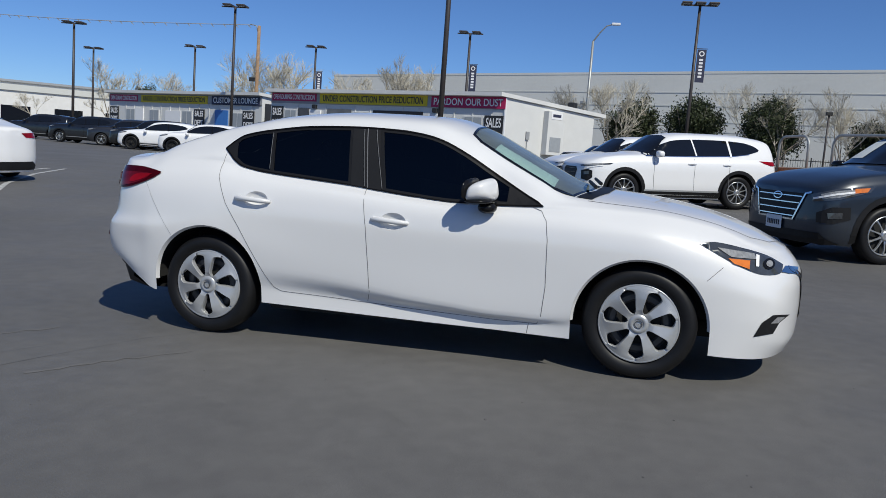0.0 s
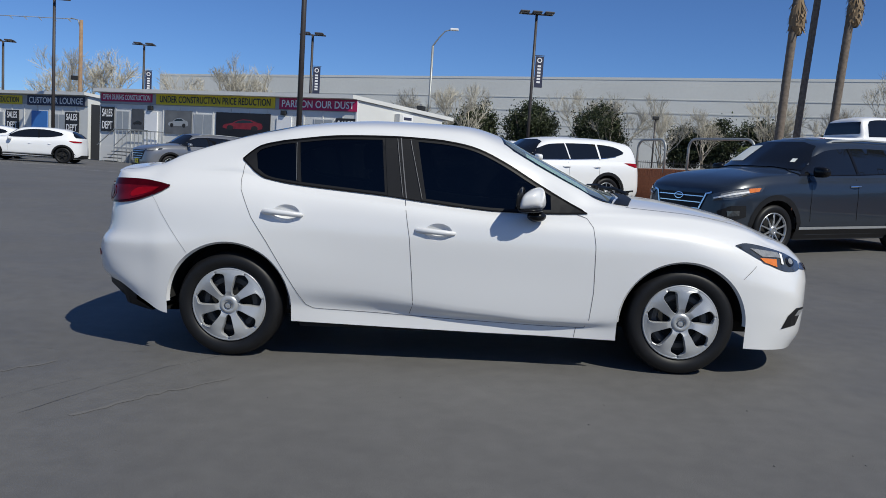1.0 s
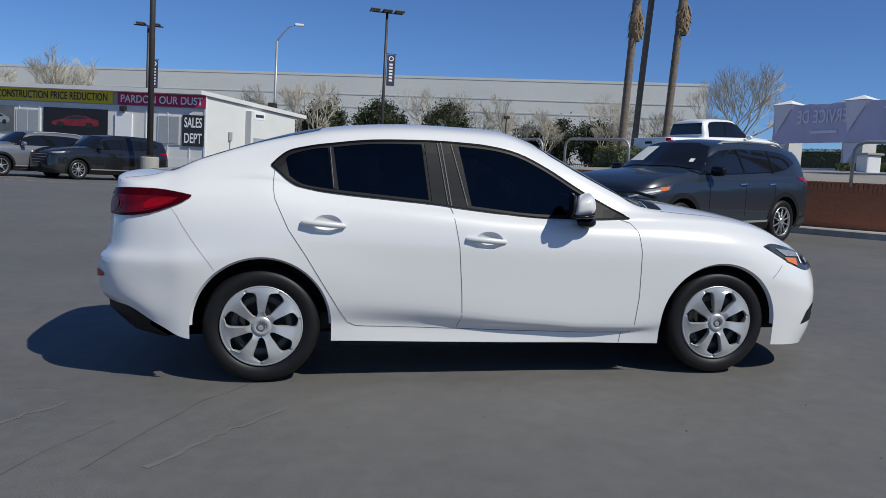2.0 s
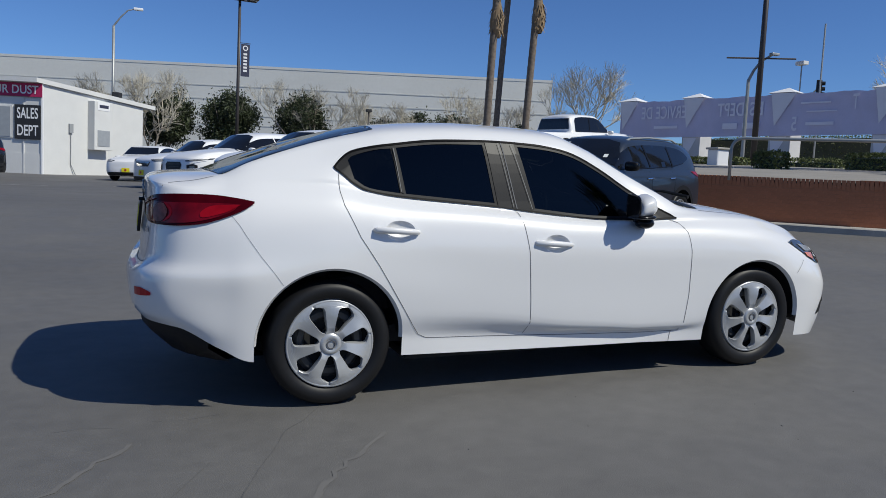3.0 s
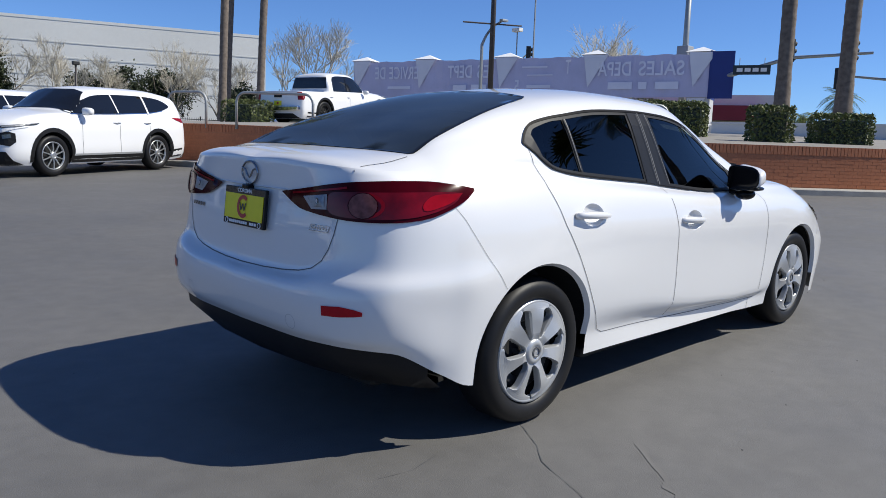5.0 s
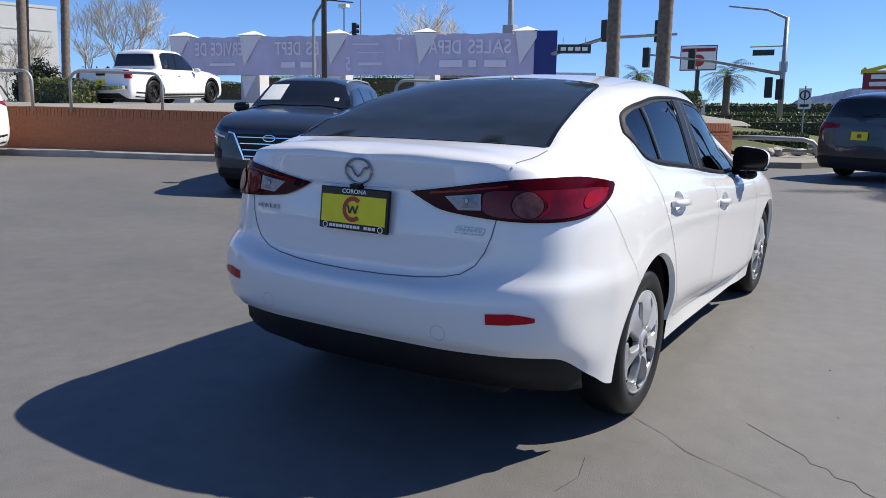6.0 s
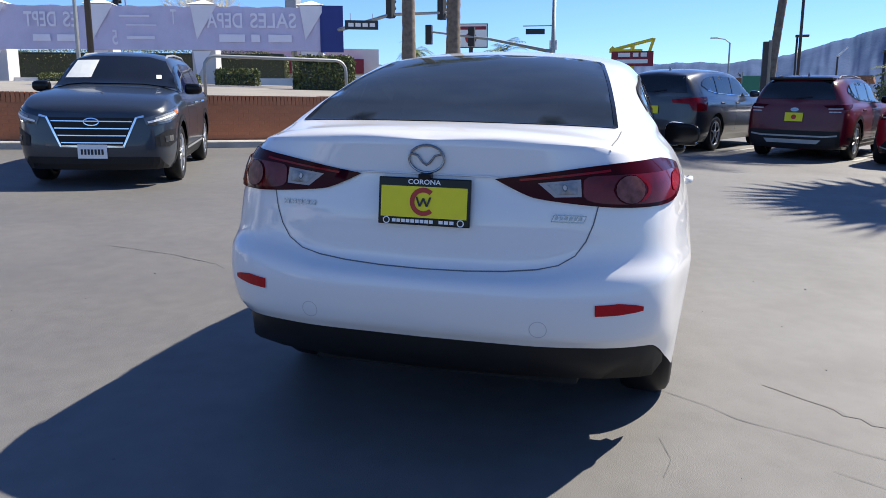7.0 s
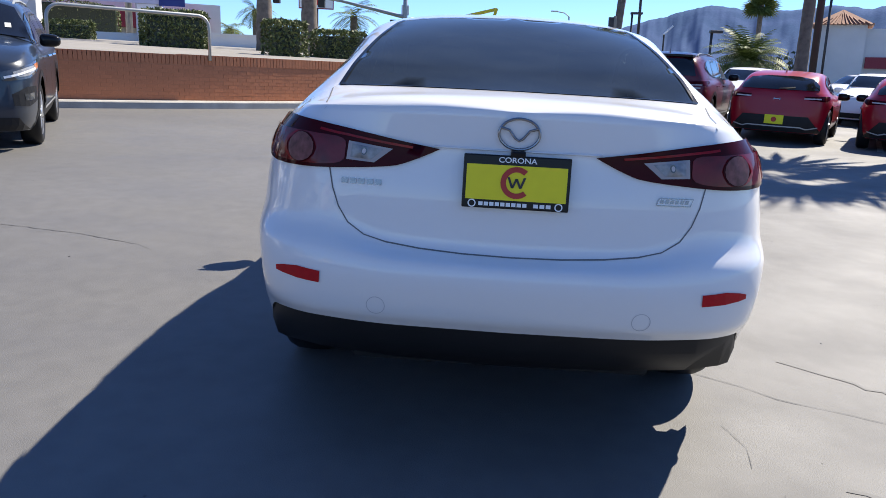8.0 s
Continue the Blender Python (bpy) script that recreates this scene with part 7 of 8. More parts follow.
for k, (x, y, h, w) in enumerate(((-.1, 57.8, 7.2, 5.0), (4.4, 57.4, 7.6, 5.4), (9.8, 56.5, 7.6, 5.8))):
    round_tree(x, y, .6, h, w, 10 + k, n=7000)
for k, (x, y, h, w) in enumerate(((16.4, 54.9, 5.6, 4.4), (18.6, 54.0, 6.2, 4.6), (21.2, 53.1, 6.6, 5.0), (23.6, 46.0, 5.2, 3.6))):
    round_tree(x, y, .8, h, w, 20 + k, n=3600)
for k, (x, y, h) in enumerate(((-1.2, 55.4, 8.0), (-3.6, 57.0, 7.6), (8.9, 54.6, 8.4), (10.6, 54.4, 7.6), (14.4, 53.6, 7.2), (17.2, 52.4, 6.6), (20.6, 51.2, 7.6), (24.6, 50.4, 7.4))):
    bare_tree(x, y, .8, h, 40 + k)
bare_tree(26.6, 42.4, 1.6, 8.6, 60, 0, "young-leaved tree beside the banner wall")
bare_tree(25.4, 43.4, 1.6, 7.0, 62, 0, "young-leaved tree beside the banner wall")
round_tree(25.6, 41.6, 1.6, 3.6, 3.8, 61, n=2200)
for k, (x, y, h) in enumerate(((-51.0, 61.0, 8.2), (-47.0, 64.5, 8.0), (-38.2, 70.0, 11.0), (-36.0, 71.5, 11.2), (-41.5, 69.0, 8.4), (-31.4, 78.5, 10.6), (-28.2, 80.0, 12.2), (-25.6, 80.5, 12.0), (-57, 58.5, 4.8), (-66, 58, 7.6), (-33.5, 77.0, 9.5))):
    bare_tree(x, y, .5, h, 70 + k)
round_tree(-48.5, 63.0, .5, 6.4, 5.5, 88, n=2000)
bare_tree(40.5, 27.0, 2.0, 8.6, 95, 0, "pale bare tree beyond the banner wall")

palm(13.8, 30.2, 1.75, 10.4, .19, 1, (.3, .0), frond=2.0)
palm(16.2, 34.2, 1.8, 14.0, .17, 2, (.7, .1), skirt=False)
palm(17.3, 32.8, 1.8, 11.4, .20, 3, (.5, .0), frond=2.0)
palm(20.3, 7.1, 1.7, 11.0, .22, 4, (.1, .1), skirt=False)
palm(23.5, 6.4, 1.75, 11.5, .26, 5, (.35, .0), skirt=False)
palm(17.7, -8.65, .5, 11.0, .165, 6, (.25, -.25), skirt=False)
palm(10.6, -9.6, .12, 8.6, .20, 16, (.2, .1), fronds=17, frond=2.5, skirt=False, fan=True)
palm(29.8, -5.4, .9, 12.0, .175, 7, (1.0, -1.2), skirt=False)
palm(24.4, -9.4, .9, 1.25, .22, 8, fronds=85, frond=1.65, skirt=False, leaf=LEAF_YOUNG, label="low bushy palm with arching fronds")
palm(61.8, -22.3, 1.3, 6.75, .2, 9, fronds=60, frond=1.75, skirt=False, fan=True, label="tall round-headed palm by the restaurant")
palm(39.6, 7.5, 2.4, 2.1, .2, 11, fronds=20, frond=1.8, skirt=False, label="small feathery palm by the junction")
palm(52.6, 18.8, 2.8, 1.6, .25, 13, fronds=26, frond=1.9, skirt=False, label="far palm along the street")
palm(62.7, 19.9, 2.8, 3.8, .25, 14, fronds=24, frond=2.2, skirt=False, label="far palm along the street")

# dark picket fence in front of the far trees, and a thin camera pole
fence = thing("fence", "dark steel picket fence before the warehouse trees", "fence", pose(2.0, 52.2, 1.0, 0, 0, -13))
for k in range(10):
    part("post", box_bm(k * 2.5 - .04, k * 2.5 + .04, -.04, .04, 0, 1.95), SIGNAL_BLACK, fence)
for z in (.25, 1.7):
    part("rail", box_bm(0, 22.5, -.02, .02, z, z + .05), SIGNAL_BLACK, fence)
pk = bmesh.new()
for k in range(150):
    box_bm(k * .15 + .06, k * .15 + .08, -.01, .01, .1, 1.85, bm=pk)
tagged(part("pickets", pk, SIGNAL_BLACK, fence), kind="stuff")
cpole = thing("camera_pole", "thin dark pole with a small camera head", "pole", pose(10.1, 38.3, .9))
part("pole", tube_bm([(0, 0, 0), (0, 0, 3.9)], .05, 8), STEEL_POLE, cpole, smooth=True)
part("camera_head", box_bm(-.16, .16, -.12, .12, 3.88, 4.06, .03), SIGNAL_BLACK, cpole)

# ---- banner wall ----
PILLAR_STUCCO = mat("grey_white_stucco", (0.52, 0.52, 0.53), 0.85, vary=0.08, scale=1.5, bump=0.2)
B0, B1 = Vector((24.3, 33.7)), Vector((30.8, 13.7))
bd = (B1 - B0).normalized()
bwall = thing("banner_wall", "lavender fabric banner stretched between white capped pillars", "banner",
              Matrix(((bd.x, -bd.y, 0, B0.x), (bd.y, bd.x, 0, B0.y), (0, 0, 1, 2.45), (0, 0, 0, 1))))
LB = (B1 - B0).length
cl = bmesh.new()
cloth = []
for k in range(85):
    u = LB * k / 84
    sag = .06 * math.sin(k * .9) + .03 * math.sin(k * 2.3)
    cloth.append([cl.verts.new((u, -.30 + .04 * math.sin(k * 1.7 + j), z)) for j, z in enumerate((1.62, 2.1, 2.7, 3.3, 3.62 + sag * .4))])
for a, b in zip(cloth, cloth[1:]):
    for k in range(4):
        cl.faces.new((a[k], a[k + 1], b[k + 1], b[k]))
part("banner_cloth", cl, BANNER_CLOTH, bwall, "lavender banner seen from behind", smooth=True)
for i, u in enumerate((.5, 4.7, 9.6, 14.4, 19.5)):
    pil = part("pillar", box_bm(u - .55, u + .55, -.2, .9, -.6, 3.72), PILLAR_STUCCO, bwall)
    cap = bmesh.new()
    base_v = [cap.verts.new(p) for p in ((u - .68, -.38, 3.72), (u + .68, -.38, 3.72), (u + .68, 1.03, 3.72), (u - .68, 1.03, 3.72))]
    tip = cap.verts.new((u, .35, 4.02))
    cap.faces.new(base_v[::-1])
    for k in range(4):
        cap.faces.new((base_v[k], base_v[(k + 1) % 4], tip))
    part("pillar_cap", cap, PRINT_WHITE, pil)
    fold = bmesh.new()
    vs = [fold.verts.new(p) for p in ((u - .5, -.37, 3.7), (u + .75, -.37, 3.68), (u - .25, -.37, 2.1))]
    fold.faces.new(vs)
    part("cloth_fold", fold, BANNER_PALE, bwall)
    # a pale triangle paints how light falls on the pillar below the cloth
    fold = bmesh.new()
    vs = [fold.verts.new(p) for p in ((u - .5, -.21, 1.6), (u + .35, -.21, 1.6), (u - .35, -.21, .4))]
    fold.faces.new(vs)
    part("painted_pillar_shading", fold, BANNER_PALE, pil)


def see_through(text, u, z, size, fit):
    """Letters printed on the far face, so they read backwards from here."""
    me = text_mesh(text, size, BANNER_INK, .002)
    xs = [v.co.x for v in me.vertices]
    k = fit / (max(xs) - min(xs))
    me.transform(Matrix.Diagonal((-k, 1, 1, 1)))
    me.flip_normals()
    ob = new("lettering", me)
    ob.parent = bwall
    ob.matrix_local = pose(u, -.38, z, 90, 0, 0)


for word, u, z, wide in (("ERVICE", 3.45, 2.95, 1.9), ("DE", 1.9, 2.95, .7), ("ES", 8.4, 2.95, .7), ("DEPT", 7.0, 2.95, 1.45), ("T", 13.1, 3.1, .25), ("5", 10.35, 2.15, .25), ("SALES", 17.75, 2.95, 2.15), ("DEPA", 15.5, 2.95, 1.65)):
    see_through(word, u, z, .95, wide)
for u0, u1, z0, z1 in ((10.6, 12.0, 3.12, 3.2), (10.9, 12.3, 2.72, 2.78), (10.9, 12.2, 2.1, 2.25), (2.4, 3.9, 2.1, 2.25), (6.6, 7.4, 2.0, 2.3), (7.7, 8.6, 2.0, 2.3), (15.2, 16.4, 2.0, 2.35), (16.7, 17.1, 2.0, 2.35), (17.5, 18.6, 2.0, 2.35)):
    part("print_bar", box_bm(u0, u1, -.385, -.375, z0, z1), BANNER_INK, bwall)
part("end_panel", box_bm(19.95, 20.06, -.36, 1.0, 1.55, 3.75), BANNER_BLUE, bwall, "deep blue end panel")
part("end_panel", box_bm(20.06, LB + .02, -.40, -.36, 1.55, 3.7), BANNER_BLUE, bwall)
part("wall", box_bm(.8, LB - .4, .25, .5, -.5, .35), STUCCO_WHITE, bwall)

cross = thing("flag_pole", "dark steel pole with two thin cross bars", "pole", pose(22.5, 21.35, 2.0, 0, 0, -20))
part("pole", tube_bm([(0, 0, 0), (0, 0, 12)], [.13, .10], 10), STEEL_POLE, cross, smooth=True)
for z in (4.9, 8.2):
    part("cross_bar", tube_bm([(-1.5, 0, z), (1.5, 0, z + .1)], .035, 6), STEEL_POLE, cross)

# hedges and shrubs on the pad
hedge(15.9, 9.2, 16.6, 7.6, 1.3, 1.68, 1.05, 1, "square clipped hedge on the pad")
hedge(19.0, 13.6, 19.7, 12.3, 1.0, 1.85, .75, 2, "low clipped hedge on the pad", 1500)
hedge(14.3, 5.4, 14.9, 4.6, .8, 1.45, 1.0, 3, "round clipped shrub behind the wall", 1500)
hedge(16.0, 4.6, 16.7, 3.4, 1.0, 1.5, .85, 4, "dark shrub behind the wall", 1500)
hedge(20.2, 18.4, 21.0, 15.5, .9, 1.95, .6, 5, "low shrub row under the banner", 1500)
hedge(17.6, 19.4, 18.2, 17.2, .9, 1.9, .55, 6, "low shrub row under the banner", 1500)
hedge(14.9, 13.2, 15.1, 12.4, .8, 1.65, .75, 7, "leafy shrub beside the pole", 1000)
hedge(9.5, 21.5, 9.9, 20.0, 1.2, 1.7, .9, 8, "loose shrub behind the pickup", 1200)
hedge(22.5, -6.2, 16.2, -3.8, .8, .5, .5, 9, "low green hedge by the exit", 2500)
hedge(22.0, -11.5, 13.2, -9.6, .9, .42, .45, 10, "low green hedge between the parked cars", 3000)
hedge(25.2, 42.0, 29.4, 33.4, 1.4, 2.0, 2.1, 11, "dark shrub row beyond the banner wall", 3000)
hedge(29.6, 33.0, 34.6, 18.5, 1.4, 2.1, 2.35, 12, "dark shrub row beyond the banner wall", 4200)
mon = thing("utility_box", "small white utility pedestal on the pad", "utility box", pose(16.3, 16.5, 1.85))
part("body", box_bm(-.25, .25, -.25, .25, 0, .75, .05), PRINT_WHITE, mon)
part("lid", box_bm(-.3, .3, -.3, .3, .75, .82, .02), CONCRETE, mon)


# ---- rails on the wall ----
def guard_rail(pts):
    r = thing("guard_rail", "grey steel pipe rail on the brick wall", "rail", None, "pipe rails")
    (x0, y0), (x1, y1) = pts
    z0, z1 = ground_z(x0, y0) + .9, ground_z(x1, y1) + .9
    d = Vector((x1 - x0, y1 - y0, 0)).normalized()
    line = [Vector((x0, y0, z0)), Vector((x0, y0, z0 + .62))]
    for k in range(1, 5):
        a = math.pi / 2 * k / 4
        line.append(Vector((x0, y0, z0 + .62)) + d * .22 * (1 - math.cos(a)) + Vector((0, 0, .22 * math.sin(a))))
    for k in range(5):
        a = math.pi / 2 * k / 4
        line.append(Vector((x1, y1, z1 + .62)) - d * .22 * (1 - math.sin(a)) + Vector((0, 0, .22 * math.cos(a))))
    line.append(Vector((x1, y1, z1)))
    part("pipe", tube_bm(line, .032, 8), GALV, r, smooth=True)


for a, b in (((4.38, 15.2), (4.85, 14.2)), ((5.2, 13.4), (6.15, 11.7)), ((8.8, 7.65), (10.75, 5.5)), ((1.9, 25.5), (3.2, 19.5))):
    guard_rail((a, b))

# ---- street corner ----
def signal_head(parent, x, y, z, turn=0):
    s = part("signal_head", box_bm(-.17, .17, -.15, .15, -.5, .5, .03), SIGNAL_BLACK, parent)
    s.matrix_local = pose(x, y, z, 0, 0, turn)
    for k in (-1, 0, 1):
        part("visor", lathe_bm([(.11, -.32), (.12, -.14), (.001, -.14)], "y", 12, centre=(0, 0, .31 * k)), SIGNAL_BLACK, s)
    return s


m1 = thing("traffic_signal", "grey signal mast with a long arm and street sign", "traffic signal", pose(31.2, 16.5, 2.15))
part("pole", tube_bm([(0, 0, 0), (0, 0, 9.5)], [.16, .12], 10), GALV, m1, smooth=True)
part("pole_box", box_bm(-.3, .3, -.3, .3, 3.6, 4.5, .04), TRAILER_GREY, m1)
part("arm", tube_bm([(0, 0, 2.6), (-.85, -2.95, 2.93), (0, -5.1, 3.63), (.93, -8.2, 3.75)], [.11, .10, .08, .06], 8), GALV, m1)
signal_head(m1, -.02, -5.07, 3.95, 70)
signal_head(m1, .75, -7.4, 3.9, 70)
ss = part("street_sign", box_bm(-.75, .75, -.03, .03, -.2, .2), SIGN_GREEN, m1, "dark street name sign")
ss.matrix_local = pose(-2.4, -4.5, 2.9, 0, 0, 112)
sb = bmesh.new()
for k in range(4):
    box_bm(-.6 + k * .32, -.36 + k * .32, -.035, .035, -.08, .08, bm=sb)
part("name_bars", sb, PRINT_WHITE, ss)
for o in (-.5, .5):
    part("hanger", tube_bm([(o, 0, .2), (o, 0, .5)], .015, 5), GALV, ss)
m2 = thing("traffic_signal", "grey signal and lighting mast across the street", "traffic signal", pose(37.0, 4.35, 1.75))
part("pole", tube_bm([(0, 0, 0), (0, 0, 5.3)], [.15, .10], 10), GALV, m2, smooth=True)
part("arm", tube_bm([(0, 0, 2.6), (-.7, 3.2, 3.25), (-1.4, 6.5, 3.67)], [.10, .07, .05], 8), GALV, m2)
part("lamp_arm", tube_bm([(0, 0, 5.25), (-.1, .9, 5.7), (-.45, 2.7, 5.95)], [.07, .05, .04], 8), GALV, m2)
for x, y, z in ((-1.38, 6.44, 3.5), (-.8, 4.25, 3.4), (-.1, .6, 1.95), (0, .1, 1.85)):
    signal_head(m2, x, y, z, 90)
ss = part("street_sign", box_bm(-.5, .5, -.03, .03, -.14, .14), SIGN_GREEN, m2, "dark street name sign")
ss.matrix_local = pose(-.15, .95, 3.65, 0, 0, 100)
part("notice", box_bm(-.03, .03, -.2, .2, 2.7, 3.2), PRINT_WHITE, m2)
part("sign_arm", tube_bm([(0, 0, 3.95), (-.15, 1.6, 3.95)], .03, 6), GALV, m2)
# planted corner: pavement, kerb, rocks, low rail and shrub rows on the bank
foot = [(14.3, 1.75), (15.1, .55), (16.6, -.35), (19.4, -.9), (19.6, .2), (17.9, 2.3), (16.6, 3.0)]
tagged(new("pavement", mesh_of("pavement", prism_bm(foot, -.2, [ground_z(x, y) + .14 for x, y in foot]), GRAVEL)), "pale concrete pavement at the lot's exit", "pavement", kind="structure")
rr = random.Random(31)
for k in range(16):
    x, y = 17.2 + rr.uniform(0, 1.9), 1.9 - rr.uniform(0, 2.0)
    rk = bmesh.new()
    bmesh.ops.create_icosphere(rk, subdivisions=2, radius=1)
    sx, sy, sz = rr.uniform(.12, .26), rr.uniform(.12, .22), rr.uniform(.07, .15)
    for v in rk.verts:
        w = 1 + .35 * noise.noise(v.co * 1.7 + Vector((k * 3.1, 0, 0)))
        v.co = Vector((v.co.x * sx * w, v.co.y * sy * w, v.co.z * sz * w))
    r_ = tagged(new("rock", mesh_of("rock", rk, CONCRETE)), "pale rounded landscape rock in the planted bed", "rock", "landscape rocks")
    r_.matrix_world = pose(x, y, ground_z(x, y) + .19 + sz * .4, 0, 0, rr.uniform(0, 360))
lr = thing("low_rail", "low bent galvanised pipe rail beside the pavement", "rail")
part("pipe", tube_bm([(17.0, 3.0, 1.16), (17.2, 1.9, 1.17), (17.38, .85, 1.14), (17.44, .62, 1.08), (17.47, .5, .95), (17.48, .47, .5)], .06, 8), GALV, lr, smooth=True)
part("pipe", tube_bm([(17.3, 1.3, .85), (17.42, .6, .84)], .045, 8), GALV, lr, smooth=True)
part("post", tube_bm([(17.05, 2.8, .5), (17.05, 2.8, 1.16)], .05, 8), GALV, lr)
hedge(20.6, 3.9, 21.4, 1.2, .9, .80, .55, 21, "low flowering shrub bed by the street corner", 1800)
hedge(31.0, 9.5, 34.0, -2.2, 1.6, 1.25, .8, 22, "loose shrub row on the street bank", 2600, 1.5)
hedge(42.0, 13.0, 46.0, -4.0, 2.0, 1.6, 1.1, 23, "loose shrub row on the street bank", 2600, 2.0)
hedge(56.0, 18.0, 62.0, -5.0, 3.0, 2.0, 1.8, 24, "far line of dark shrubs along the street", 2600, 3.0)
nt_ = thing("road_sign", "white no-turn road sign with a black ring", "road sign", pose(28.2, 2.2, 1.1, 0, 0, 95))
part("post", tube_bm([(0, 0, 0), (0, 0, 2.1)], .03, 6), GALV, nt_)
part("sign_plate", box_bm(-.22, .22, -.02, .02, 1.22, 2.0), PRINT_WHITE, nt_)
part("sign_ring", lathe_bm([(.19, -.03), (.19, .03), (.14, .03), (.14, -.03), (.19, -.03)], "y", 20, centre=(0, 0, 1.74)), PRINT_DARK, nt_)
part("sign_bar", box_bm(-.03, .03, -.03, .03, 1.62, 1.87), PRINT_DARK, nt_)
part("sign_bars", box_bm(-.16, .16, -.03, .03, 1.30, 1.40), PRINT_DARK, nt_)
bb = thing("billboard", "white pole sign with a red emblem beyond the junction", "sign", pose(55.7, 13.1, 2.35, 0, 0, 100))
part("post", tube_bm([(0, 0, 0), (0, 0, 4.5)], .16, 8), STEEL_POLE, bb)
part("panel", box_bm(-1.25, 1.25, -.15, .15, 3.95, 5.65), PRINT_WHITE, bb)
part("panel_frame", box_bm(-1.32, 1.32, -.12, .12, 3.88, 5.72), FASCIA_RED, bb)
part("panel_band", box_bm(-1.2, 1.2, -.17, .17, 5.25, 5.5), FASCIA_RED, bb)
part("panel_mark", lathe_bm([(.45, -.18), (.45, .18), (.001, .18)], "y", 16, centre=(0, 0, 4.6)), PLATE_RED, bb)
bg = thing("restaurant_sign", "red pole sign under a yellow bent arrow", "sign", pose(70.3, 1.05, 1.4, 0, 0, 92))
part("post", tube_bm([(0, 0, 0), (0, 0, 6.0)], .2, 8), YELLOW_SIGN, bg)
part("panel", box_bm(-1.9, 1.9, -.2, .2, 4.1, 5.45), FASCIA_RED, bg)
brs = bmesh.new()
for z, xs in ((4.95, ((-1.3, -.75), (-.55, -.05), (.2, 1.3))), (4.35, ((-1.4, 1.4),))):
    for a, b in xs:
        box_bm(a, b, -.25, .25, z, z + .36, bm=brs)
part("word_bars", brs, PRINT_WHITE, bg)
ar = bmesh.new()
for a, b in ((((-1.9, 6.6), (-1.5, 5.3))), (((-1.8, 6.5), (2.0, 5.55))), (((2.0, 5.55), (1.7, 5.85))), (((2.1, 5.5), (-.9, 5.5)))):
    tube_bm([(a[0], 0, a[1]), (b[0], 0, b[1])], .2, 4, ar)
part("arrow", ar, YELLOW_SIGN, bg, "yellow bent arrow")
gsg = thing("banner_sign", "green hanging banner by the exit", "sign", pose(29.1, -4.8, .9, 0, 0, 70))
part("panel", box_bm(-.5, .5, -.02, .02, .9, 1.75), mat_once("green_banner", (.03, .22, .12)), gsg)
for x in (-.5, .5):
    part("post", tube_bm([(x, 0, 0), (x, 0, 1.9)], .03, 6), GALV, gsg)

for x, y, h, arm in ((32.8, -7.0, 8.0, .5), (44.6, -8.8, 4.55, .62), (34.1, -10.75, 2.85, .5), (15.9, -8.25, 9.0, 0), (36.1, -17.0, 4.9, .4)):
    z = .5 if x < 20 else 1.0
    p = thing("lamp_post", "dark parking lamp post with a box head", "lamp post", pose(x, y, z), "far lamp posts")
    part("pole", tube_bm([(0, 0, 0), (0, 0, h)], .065 if x > 20 else .095, 8), STEEL_POLE, p, smooth=True)
    if arm:
        part("lamp_head", box_bm(-.15, .15, -arm, .1, h - .04, h + .09, .03), STEEL_POLE, p)
cob = thing("street_lamp", "thin grey street lamp with a long arm", "street lamp", pose(57.5, -6.3, 1.2))
part("pole", tube_bm([(0, 0, 0), (0, 0, 5.15)], [.08, .06], 8), GALV, cob)
part("arm", tube_bm([(0, 0, 5.15), (0, .35, 5.42), (0, .95, 5.52)], .04, 6), GALV, cob)
part("lamp_head", box_bm(-.1, .1, .9, 1.4, 5.48, 5.58, .02), STUCCO_WHITE, cob)
fll = thing("flood_lamp", "dark pole with a tilted pale flood lamp", "flood lamp", pose(59.3, -14.1, 1.2))
part("pole", tube_bm([(0, 0, 0), (0, 0, 4.2)], .07, 8), STEEL_POLE, fll)
part("lamp_head", tube_bm([(0, .05, 4.15), (.05, -.65, 4.85)], [.09, .07], 6), PRINT_WHITE, fll, "tilted pale lamp head")
bpost = thing("sign_post", "dark brown timber post with a pale edge board", "post", pose(28.2, -5.0, .9))
part("post", box_bm(-.10, .10, -.10, .10, 0, 3.0, .01), STEEL_POLE, bpost)
part("board", box_bm(-.05, .05, -.22, -.10, .9, 3.05, .01), mat_once("tan_board", (.30, .25, .19)), bpost)
slb = thing("street_lamp", "grey street lamp with an arched arm beyond the banner", "street lamp", pose(22.32, 21.81, 1.95))
part("pole", tube_bm([(0, 0, 0), (0, 0, 4.1), (.12, -.12, 4.5), (.30, -.32, 4.9), (.63, -.67, 5.2)], [.085, .07, .06, .05, .045], 8), GALV, slb)
part("lamp_head", box_bm(.45, .85, -.80, -.60, 5.14, 5.24, .02), GALV, slb)
fld = thing("flood_lamp", "thin pole with a pale flood lamp head", "flood lamp", pose(30.2, 26.5, 2.0))
part("pole", tube_bm([(0, 0, 0), (0, 0, 6.1)], .04, 6), GALV, fld)
part("lamp_head", box_bm(-.18, .18, -.28, .28, 6.05, 6.25, .03), STUCCO_WHITE, fld)
ant = thing("antenna_pole", "tall thin grey antenna pole", "pole", pose(30.85, 25.8, 2.0))
part("mast", tube_bm([(0, 0, 0), (0, 0, 8.15)], .05, 6), GALV, ant)
sg3 = thing("traffic_signal", "black signal head above the banner", "traffic signal", pose(35.1, 30.1, 2.1))
part("arm", tube_bm([(0, 0, 0), (0, 0, 5.3), (-.6, -.85, 5.4)], .05, 6), GALV, sg3)
